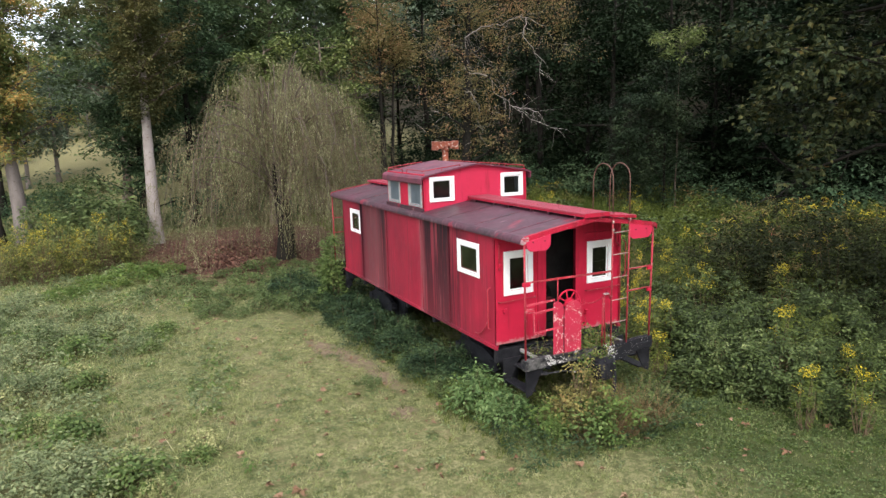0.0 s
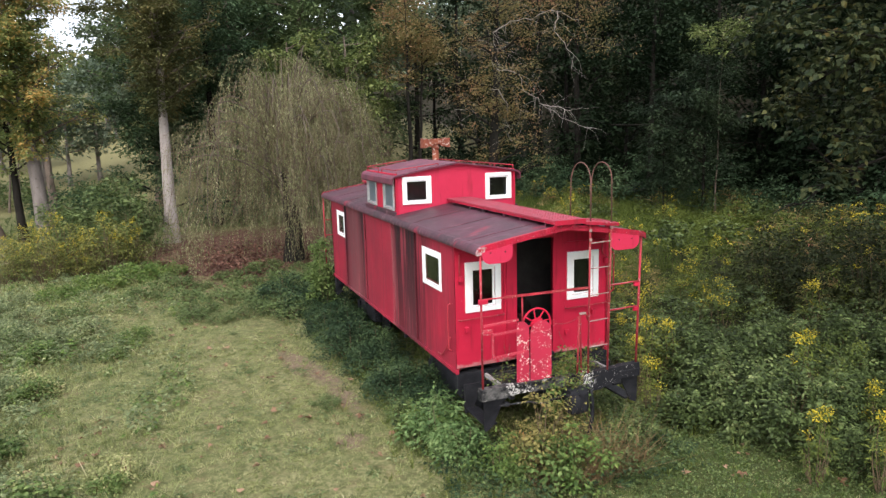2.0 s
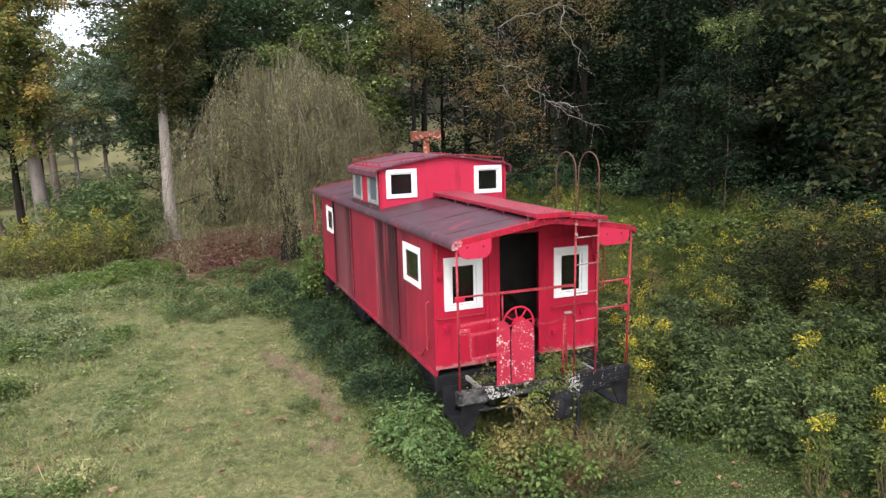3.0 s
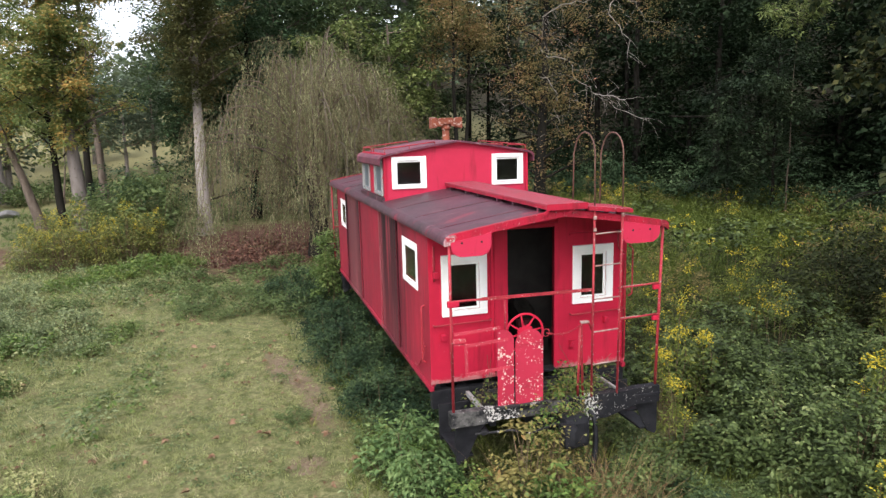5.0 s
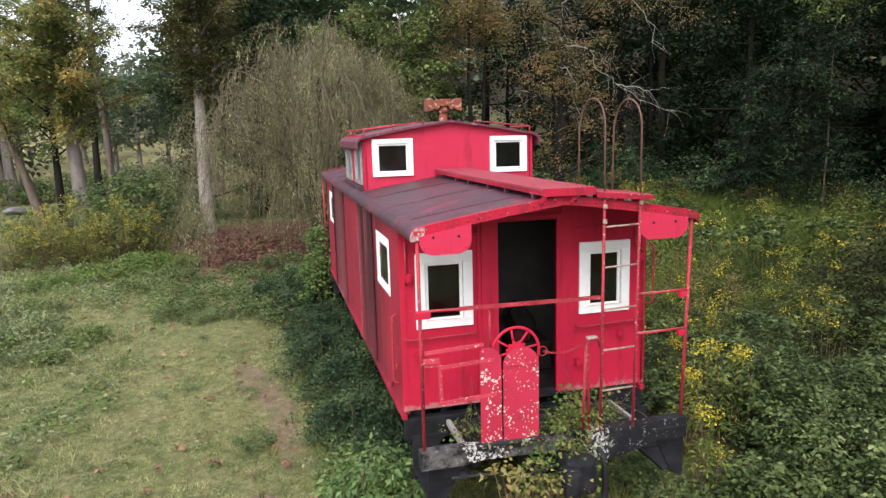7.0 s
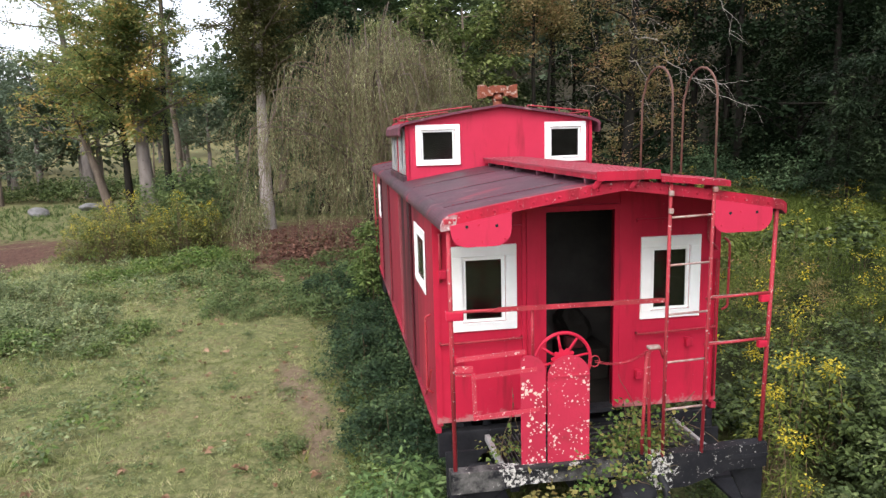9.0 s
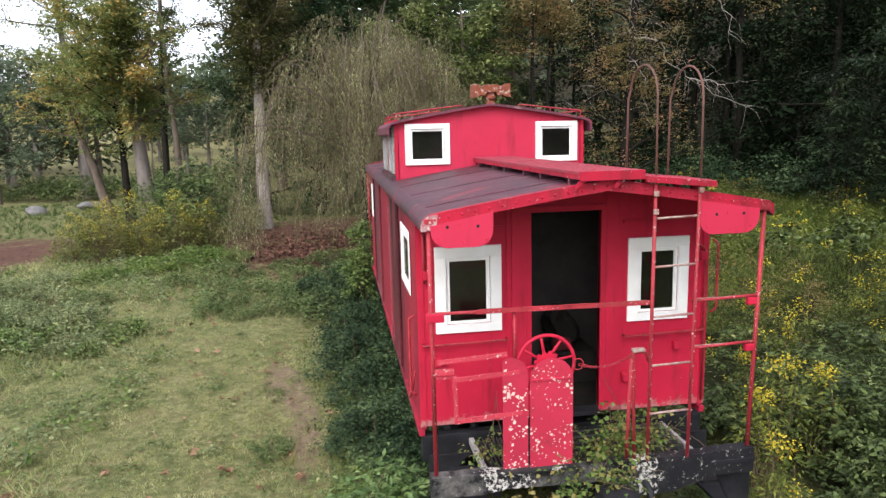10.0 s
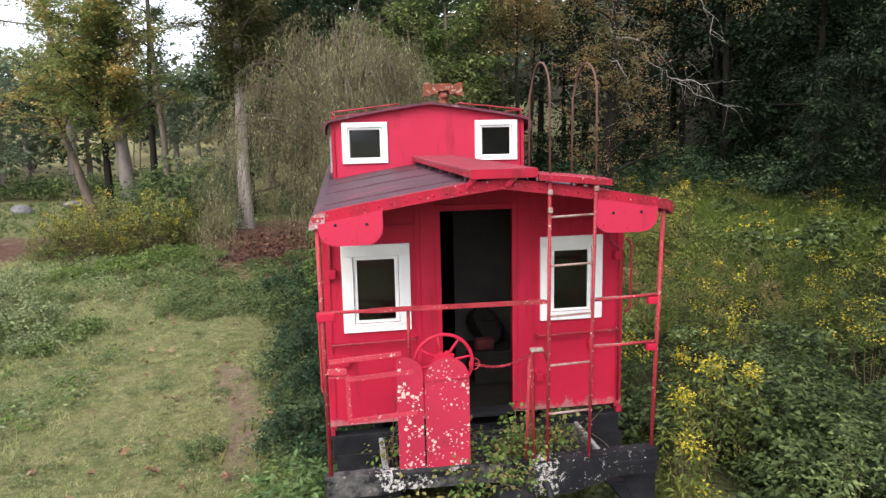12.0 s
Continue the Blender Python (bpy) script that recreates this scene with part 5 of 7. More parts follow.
# ---------------------------------------------------------------- trees
def limb(rng, p0, way, length, bend, n=6):
    """Points of one limb that starts at p0 and curves upward or down by bend."""
    pts = [np.array(p0, float)]
    d = np.array(way, float)
    d /= np.linalg.norm(d)
    for _ in range(n - 1):
        d = d + rng.normal(size=3) * 0.14 + np.array([0, 0, bend])
        d /= np.linalg.norm(d)
        pts.append(pts[-1] + d * length / (n - 1))
    return np.array(pts)


def make_tree(name, label, x, y, height, r0, crown_base, crown_r, bark, leafmat, seed, clumps=220, per=34, leaf=0.2, spread=0.42, limbs=14, lean=(0, 0), bare=0.0, group="", hollow=0.12, twigs=2, z=None, slim=0.6, core_share=3, wiggle=0.018):
    rng = np.random.default_rng(seed)
    gz = ground_z(x, y) if z is None else z
    tree = holder(name, x, y, gz, label, "tree", group)
    n = 10
    t = np.linspace(0, 1, n)
    wig = np.cumsum(rng.normal(size=(n, 2)) * wiggle * height / 6, axis=0)
    wig[0] = 0
    trunk = np.stack([t * lean[0] + wig[:, 0], t * lean[1] + wig[:, 1], -0.25 + t * (height * 0.93 + 0.25)], 1)
    rad = r0 * (1 - 0.88 * t ** 0.9)
    rad[0] *= 1.35
    lines = [(trunk, rad)]
    ends = []
    for k in range(limbs):
        h = crown_base + (height * 0.9 - crown_base) * (k + rng.uniform(0, 1)) / limbs
        f = h / height
        p = np.array([np.interp(h, trunk[:, 2], trunk[:, i]) for i in range(3)])
        a = k * 2.4 + rng.uniform(-0.4, 0.4)
        reach = crown_r * (1.05 - 0.6 * max(0, (h - crown_base) / (height - crown_base)) ** 1.5) * rng.uniform(0.75, 1.1)
        pts = limb(rng, p, (math.cos(a), math.sin(a), rng.uniform(0.15, 0.75)), reach, 0.03)
        rr = min(0.12, r0 * 0.3) * (1 - 0.6 * f)
        lines.append((pts, np.linspace(rr, 0.02, len(pts))))
        ends += [pts[-1], pts[-2], pts[-3]]
        for _ in range(twigs):
            i = rng.integers(2, len(pts) - 1)
            q = limb(rng, pts[i], (math.cos(a + rng.uniform(-1, 1)), math.sin(a + rng.uniform(-1, 1)), rng.uniform(-0.1, 0.8)), reach * 0.45, 0.02, 4)
            lines.append((q, np.linspace(rr * 0.4, 0.012, len(q))))
            ends += [q[-1], q[-2]]
    v, tr = tubes_np(lines[:1], 12)
    place("trunk", mesh_np("trunk", v, tr, True), bark, tree)
    v, tr = tubes_np(lines[1:], 5)
    tagged(place("branchwork", mesh_np("branchwork", v, tr, True), M_BARK_DARK if bark is M_BARK_DARK else M_BARK, tree), kind="stuff")
    ends = np.array(ends)
    m = max(0, clumps - len(ends))
    d = unit(rng.normal(size=(m, 3)))
    wob = np.array([0.72 + 0.5 * noise.noise((q[0] * 1.7 + seed, q[1] * 1.7, q[2] * 1.7)) for q in d])
    rr = (hollow + (1 - hollow) * rng.uniform(0, 1, m) ** 0.6) * wob * 1.25
    mid = np.array([lean[0] * 0.6, lean[1] * 0.6, (crown_base + height) / 2])
    fill = mid + d * rr[:, None] * np.array([crown_r, crown_r, (height - crown_base) / 2 * 1.02])
    # clumps gather into boughs: flat-bottomed lobes with open gaps between them
    heart = fill[: max(6, m // 8)]
    home = heart[rng.integers(0, len(heart), m)]
    dome_way = unit(rng.normal(size=(m, 3)) + (0, 0, 0.45))
    dome_way[:, 2] = np.where(dome_way[:, 2] < 0, dome_way[:, 2] * 0.3, dome_way[:, 2] * 0.75)
    fill = home + dome_way * (crown_r * 0.3 * rng.uniform(0.55, 1.1, m))[:, None]
    up_h = rng.uniform(crown_base * 0.97, height * 0.9, limbs * core_share)
    core = np.stack([np.interp(up_h, trunk[:, 2], trunk[:, i]) for i in range(3)], 1) + rng.normal(size=(len(up_h), 3)) * (0.55, 0.55, 0.2)
    c = np.concatenate([ends, fill, core])
    if bare:
        c = c[rng.uniform(0, 1, len(c)) > bare]
    size = spread * rng.uniform(0.6, 1.35, len(c))
    whorl = np.repeat(c, 3, axis=0) + rng.normal(size=(3 * len(c), 3)) * np.repeat(np.stack([size, size, size * 0.5], 1), 3, axis=0)
    v, tr = join_np([spray(rng, c, per - 3 * (per // 6), np.stack([size, size, size * 0.55], 1), leaf, slim, 0.4, 0.14), rosettes(rng, whorl, per // 6, leaf * 1.3, slim, 0.15, 0.5)])
    place("crown", mesh_np("crown", v, tr), leafmat, tree)
    return tree


# big trees left of the willow
make_tree("sycamore_tree", "tall tree with a pale bare trunk and yellowing crown", -5.85, 27.2, 17.0, 0.36, 6.6, 3.0, M_BARK_PALE, L_OLIVE, 11, 260, 46, 0.15, 0.26, 20, (0.2, 0.2), core_share=16, wiggle=0.006)
make_tree("maple_tree", "grey-trunked tree with orange-brown leaves low in its crown", -11.95, 30.6, 16.0, 0.43, 4.8, 3.4, M_BARK_GREY, L_AUTUMN, 12, 330, 42, 0.18, 0.24, 20, (-0.8, 0), 0.03, core_share=12, wiggle=0.008)
make_tree("maple_tree", "dark-trunked tree with green and orange leaves", -13.1, 31.6, 12.0, 0.24, 3.6, 3.2, M_BARK_DARK, L_TURN, 10, 260, 40, 0.15, 0.26, 15, (-0.3, 0), 0.05)
make_tree("leaning_tree", "slanting brown trunk with torn bark and a turning crown", -14.5, 33.0, 9.5, 0.30, 3.8, 2.8, M_BARK, L_AUTUMN, 13, 150, 32, 0.17, 0.26, 14, (-2.6, 0.3), 0.15)
make_tree("thin_tree", "slender dark trunk with sparse high leaves", -14.6, 46.5, 22.0, 0.28, 6.0, 2.4, M_BARK_DARK, L_TURN, 14, 170, 28, 0.18, 0.28, 14, (0.5, 0), 0.35)
make_tree("thin_tree", "slender grey trunk with sparse high leaves", -13.5, 46.0, 23.0, 0.28, 6.0, 2.4, M_BARK, L_MID, 15, 170, 28, 0.18, 0.28, 14, (-0.7, 0), 0.35)
for x, y, ln, s in ((-16.0, 47.0, 0.5, 34), (-16.8, 48.0, 0.9, 36)):
    make_tree("sapling", "thin bare-stemmed sapling under the tall trees", x, y, 8.0, 0.09, 5.0, 1.6, M_BARK, L_MID, s, 40, 24, 0.18, 0.3, 6, (ln, 0))
tall_grey = make_tree("thin_tree", "tall grey trunk with sparse high leaves", -21.6, 51.0, 25.0, 0.40, 5.0, 4.6, M_BARK_GREY, L_TURN, 16, 200, 28, 0.2, 0.36, 18, (-1.8, 0), 0.3)
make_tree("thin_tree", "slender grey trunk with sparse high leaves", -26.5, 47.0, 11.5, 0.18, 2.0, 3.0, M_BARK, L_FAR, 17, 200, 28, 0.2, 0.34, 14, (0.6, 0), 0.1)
rng = np.random.default_rng(58)
for a, h, ln in ((2.7, 8.0, 5.2), (3.5, 10.2, 5.6), (0.3, 9.0, 4.2), (-0.6, 12.0, 4.4), (2.2, 13.0, 4.0)):
    main = limb(rng, (-0.06 * h, 0, h), (math.cos(a), math.sin(a) - 0.5, 0.25), ln, -0.02, 9)
    lines = [(main, np.linspace(0.05, 0.012, 9))]
    for i in (3, 4, 5, 6, 7):
        q = limb(rng, main[i], rng.normal(size=3) * (1, 1, 0.6), rng.uniform(0.7, 1.6), -0.03, 5)
        lines.append((q, np.linspace(0.018, 0.006, 5)))
    v, tr = tubes_np(lines, 5)
    place("bare_arm", mesh_np("bare_arm", v, tr, True), M_BARE, tall_grey, "bare pale branch")
make_tree("round_tree", "dense dark green tree beside the pale trunk", -6.1, 32.0, 11.8, 0.22, 1.2, 2.7, M_BARK_DARK, L_DEEP, 18, 360, 36, 0.18, 0.24, 18)
make_tree("round_tree", "dense dark green tree beyond the pale trunk", -3.2, 33.0, 17.0, 0.30, 1.2, 3.8, M_BARK_DARK, L_DEEP, 19, 400, 38, 0.2, 0.28, 14)
# trees behind the willow
for k, (x, y, h, r, s) in enumerate(((1.2, 30.6, 11.3, 3.2, 21), (4.7, 31.6, 11.8, 3.4, 22), (-1.5, 38.0, 20.0, 4.6, 23), (3.4, 39.0, 21.0, 4.8, 24), (9.5, 39.0, 19.0, 4.4, 26), (-6.5, 47.0, 24.0, 4.6, 27), (-0.5, 49.0, 26.0, 5.2, 28), (5.5, 50.0, 27.0, 5.2, 29))):
    make_tree("green_tree", "leafy green tree behind the willow", x, y, h, 0.34, 1.8, r, M_BARK, (L_LEAFY, L_LEAFY, L_DEEP, L_MID, L_MID, L_MID, L_MID, L_MID)[k], s, 310, 30, 0.22 if k < 2 else 0.28, 0.28 if k < 2 else 0.36, 14)
# bare-armed brown tree and the dark pair by the smoke jack
brown = make_tree("vine_hung_tree", "vine-hung tree with brown leaves and bare pale arms", 11.9, 26.2, 15.5, 0.38, 1.5, 2.9, M_BARK_DARK, L_BROWN, 31, 400, 32, 0.11, 0.34, 20, (0.3, 0), 0.30, twigs=4, core_share=6)
RV = np.array([0.89, -0.46, 0.0])
rng = np.random.default_rng(5)
twig_feet = []


def wander(rng, pts, loose):
    """The same line with two more rounds of knees in it, each a little off the straight."""
    pts = np.array(pts, float)
    for _ in range(2):
        step = np.linalg.norm(pts[1:] - pts[:-1], axis=1)[:, None]
        mid = (pts[1:] + pts[:-1]) / 2 + rng.normal(size=(len(pts) - 1, 3)) * step * loose * 0.6
        out = np.empty((2 * len(pts) - 1, 3))
        out[0::2], out[1::2] = pts, mid
        pts = out
    return pts


for pts in (((0.2, 10.7), (1.2, 11.3), (2.8, 11.6), (4.0, 11.7), (5.0, 11.2), (6.3, 10.1)), ((0.1, 9.1), (1.0, 8.6), (1.8, 8.1), (2.5, 7.1), (3.0, 6.6), (4.7, 5.6), (5.8, 5.2)), ((3.8, 11.7), (3.6, 10.7), (4.3, 9.7), (4.6, 8.6)), ((3.0, 6.6), (3.9, 6.5), (4.7, 6.0)), ((0.1, 7.6), (0.7, 7.1), (0.8, 5.9), (1.2, 4.6))):
    p = wander(rng, [RV * a + (0, 0, b) for a, b in pts], 0.22)
    twig_feet.append(p)
    v, tr = tubes_np([(p, np.linspace(0.032, 0.008, len(p)))], 6)
    place("bare_arm", mesh_np("bare_arm", v, tr, True), M_BARE, brown, "bare pale branch")
twig_feet = np.concatenate(twig_feet)
lines = []
for k in range(150):
    p = twig_feet[rng.integers(len(twig_feet))] if k < 70 else RV * rng.uniform(-3.0, 3.5) + (0, rng.uniform(-1, 1), rng.uniform(4.5, 12.5))
    q = limb(rng, p, (*(RV[:2] * rng.uniform(-0.3, 1)), rng.uniform(-1.0, 0.4)), rng.uniform(0.5, 1.7), -0.10, 7)
    q = wander(rng, q, 0.12)
    lines.append((q, np.linspace(0.009, 0.003, len(q))))
v, tr = tubes_np(lines, 4)
tagged(place("twigwork", mesh_np("twigwork", v, tr, True), M_BARE, brown, "fine bare twigs"), kind="stuff")
# thin reddish leaves that hang on the long upper arm
u = rng.uniform(0, 1, 170)
c = RV * (1.2 + 5.6 * u)[:, None] + np.stack([np.zeros(170), rng.normal(size=170) * 0.7, 11.5 - 1.2 * u ** 2 + rng.uniform(-1.2, 2.2, 170)], 1)
v, tr = spray(rng, c, 26, (0.30, 0.30, 0.22), 0.10, 0.6)
place("outer_foliage", mesh_np("outer_foliage", v, tr), L_BROWN, brown)
make_tree("dark_trunk_tree", "dark-trunked tree with reddish leaves", 8.9, 32.0, 15.0, 0.2, 8.6, 2.4, M_BARK_DARK, L_BROWN, 32, 200, 30, 0.14, 0.40, 10, bare=0.4)
make_tree("dark_trunk_tree", "dark-trunked tree with reddish leaves", 9.7, 32.6, 14.0, 0.17, 8.0, 2.2, M_BARK_DARK, L_BROWN, 33, 170, 28, 0.14, 0.40, 10, (0.5, 0), 0.4)


# broad sycamore whose boughs hang over the weeds
def make_hanging_tree(x, y):
    rng = np.random.default_rng(57)
    tree = holder("sycamore_tree", x, y, ground_z(x, y), "broad sycamore whose drooping boughs carry large turning leaves", "tree")
    t = np.linspace(0, 1, 9)
    trunk = np.stack([0.3 * t, 0.2 * np.sin(2 * t), -0.25 + 12.5 * t], 1)
    v, tr = tubes_np([(trunk, 0.42 * (1 - 0.85 * t) + 0.02)], 12)
    place("trunk", mesh_np("trunk", v, tr, True), M_BARK_GREY, tree)
    lines, tips = [], []
    for k in range(46):
        f = (k + rng.uniform(0, 1)) / 46
        a = k * 2.4 + rng.uniform(-0.3, 0.3)
        h = 4.0 + 7.6 * f
        reach = (4.5 - 2.0 * f ** 2) * rng.uniform(0.82, 1.06)
        p = np.array([0.2, 0.1, h])
        q = limb(rng, p, (math.cos(a), math.sin(a), 0.55), reach * 1.1, -0.13, 8)
        lines.append((q, np.linspace(0.07, 0.012, 8)))
        for i in range(3, 8):
            for _ in range(3):
                w = limb(rng, q[i], (math.cos(a + rng.uniform(-1.2, 1.2)), math.sin(a + rng.uniform(-1.2, 1.2)), rng.uniform(-0.5, 0.5)), rng.uniform(0.5, 1.1), -0.16, 5)
                lines.append((w, np.linspace(0.014, 0.004, 5)))
                tips += [w[2], w[3], w[4]]
    v, tr = tubes_np(lines, 5)
    tagged(place("branchwork", mesh_np("branchwork", v, tr, True), M_BARK_DARK, tree), kind="stuff")
    tips = np.array(tips)
    floor = 4.5 + 0.5 * np.sin(tips[:, 1] * 1.3) - 0.75 * (np.hypot(tips[:, 0] + 3.1, tips[:, 1] - 1.5) < 1.0)
    tips = tips[tips[:, 2] > floor]
    n = len(tips) * 11
    off = rng.normal(size=(n, 3)) * (0.17, 0.17, 0.13)
    base = np.repeat(tips, 11, axis=0) + off
    # each leaf: a middle lobe and two side lobes
    way = unit(off + rng.normal(size=(n, 3)) * 0.12)
    way[:, 2] -= 0.55
    up = rng.normal(size=(n, 3)) * 0.32 + [0, 0, 1.0]
    s = 0.17 * rng.uniform(0.6, 1.25, n)
    pieces = []
    for q, m in ((-0.8, 0.75), (0.0, 1.0), (0.8, 0.75)):
        turn = np.stack([way[:, 0] * math.cos(q) - way[:, 1] * math.sin(q), way[:, 0] * math.sin(q) + way[:, 1] * math.cos(q), way[:, 2]], 1)
        pieces.append(leaves_np(base, turn, up, s * m, s * m * 0.7, 0.2))
    v, tr = join_np(pieces)
    place("crown", mesh_np("crown", v, tr), L_HANG, tree)


make_hanging_tree(9.5, -2.3)

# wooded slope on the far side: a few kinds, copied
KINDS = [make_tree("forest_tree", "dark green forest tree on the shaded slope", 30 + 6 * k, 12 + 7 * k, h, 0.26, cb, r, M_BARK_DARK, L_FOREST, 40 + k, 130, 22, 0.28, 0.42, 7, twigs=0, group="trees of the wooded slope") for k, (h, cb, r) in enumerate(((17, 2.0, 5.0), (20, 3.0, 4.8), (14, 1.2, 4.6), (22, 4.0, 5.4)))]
rng = np.random.default_rng(77)
spots = []
for row in range(2):
    for k in range(15):
        y = -22 + k * 5.2 + rng.uniform(-1.6, 1.6)
        edge = 27.5 + 0.02 * max(0, y - 20) ** 1.2 - (3.5 if y > 25 else 0)
        x = edge + row * 5.5 + rng.uniform(-1.5, 1.5)
        spots.append((x, y))
for k in range(9):
    spots.append((15 + k * 4.2 + rng.uniform(-1, 1), 40 + rng.uniform(-2, 3)))
    spots.append((14 + k * 4.2 + rng.uniform(-1, 1), 48 + rng.uniform(-2, 3)))
for x, y in spots:
    s = rng.uniform(0.8, 1.2)
    copy_thing(KINDS[rng.integers(4)], pose(x, y, ground_z(x, y) - 0.1, 0, 0, rng.uniform(0, 360)) @ Matrix.Scale(s, 4))
for x, y, k in ((28.0, 20.5, 0), (30.0, 24.0, 2), (28.5, 17.0, 2), (31.0, 28.5, 0), (31.5, 20.0, 3)):
    copy_thing(KINDS[k], pose(x, y, ground_z(x, y) - 0.1, 0, 0, 70 * k + 11 * y))
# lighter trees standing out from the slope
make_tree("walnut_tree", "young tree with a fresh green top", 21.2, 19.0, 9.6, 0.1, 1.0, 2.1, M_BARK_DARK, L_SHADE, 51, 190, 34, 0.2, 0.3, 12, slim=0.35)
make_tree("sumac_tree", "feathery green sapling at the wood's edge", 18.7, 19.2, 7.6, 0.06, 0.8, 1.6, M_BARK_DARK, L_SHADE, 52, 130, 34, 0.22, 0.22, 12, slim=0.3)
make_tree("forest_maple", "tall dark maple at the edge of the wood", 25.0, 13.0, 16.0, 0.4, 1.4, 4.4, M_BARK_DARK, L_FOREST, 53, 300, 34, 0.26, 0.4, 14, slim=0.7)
# extra crown for the walnut's bright tip, its light given by leaf colour
make_tree("walnut_tree", "slim sapling added as the walnut's bright top, light put into its leaf colour", 21.6, 18.6, 11.0, 0.05, 9.4, 1.5, M_BARK, L_LEAFY, 55, 44, 22, 0.2, 0.2, 6, slim=0.35)

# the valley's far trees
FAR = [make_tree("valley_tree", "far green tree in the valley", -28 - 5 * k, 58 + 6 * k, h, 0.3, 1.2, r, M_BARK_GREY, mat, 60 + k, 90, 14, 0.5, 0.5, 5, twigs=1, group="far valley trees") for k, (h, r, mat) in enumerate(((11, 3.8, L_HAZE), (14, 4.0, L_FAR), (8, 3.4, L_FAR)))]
rng = np.random.default_rng(88)
for k in range(34):
    x, y = -80 + k * 2.6 + rng.uniform(-2, 2), 66 + rng.uniform(-8, 10)
    if -19 < x < -5 and y < 90:
        y += 60
    s = rng.uniform(0.58, 0.98) * (1.15 if -48 < x < -21 else 1.0)
    copy_thing(FAR[rng.integers(3)], pose(x, y, ground_z(x, y) - 0.1, 0, 0, rng.uniform(0, 360)) @ Matrix.Scale(s, 4))
for x, y, k, s in ((-26, 86, 0, 0.5), (-22.5, 89, 2, 0.6), (-19.5, 87, 0, 0.45), (-16.6, 88, 2, 0.7), (-13.8, 86, 0, 0.5), (-11.5, 89, 2, 0.75), (-9.0, 87, 0, 0.6), (-6.0, 88, 2, 0.8), (-12.6, 104, 1, 1.15), (-10.5, 101, 0, 1.55), (-5.5, 103, 1, 1.5), (-1.5, 100, 0, 1.6), (-12.8, 96, 2, 1.3), (-7.6, 95, 2, 1.5), (-5.5, 66, 1, 1.5), (-3.5, 68, 1, 2.1), (2.5, 66, 1, 2.2), (-14.0, 60, 1, 0.72), (-16.4, 62, 1, 0.7), (-11.6, 61, 1, 0.75), (9.0, 64, 1, 2.3), (12.2, 58, 1, 2.3), (15.0, 62, 1, 2.1)):
    copy_thing(FAR[k], pose(x, y, ground_z(x, y) - 0.1, 0, 0, 37 * x) @ Matrix.Scale(s, 4))
rng = np.random.default_rng(89)
n = 1500
cx, cy = rng.uniform(-150, 90, n), rng.uniform(105, 210, n)
keep = (cy > 118) | (np.abs(cx + 20) > 22)
cx, cy = cx[keep], cy[keep]
cz = np.array([ground_z(a, b) for a, b in zip(cx, cy)]) + rng.uniform(1.0, 6.5, len(cx))
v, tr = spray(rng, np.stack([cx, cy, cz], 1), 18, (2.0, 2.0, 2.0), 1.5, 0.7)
tagged(place("hillside_woods", mesh_np("hillside_woods", v, tr), L_HAZE), "green woods on the far hillside, haze put into their leaf colour", "woods", kind="stuff")


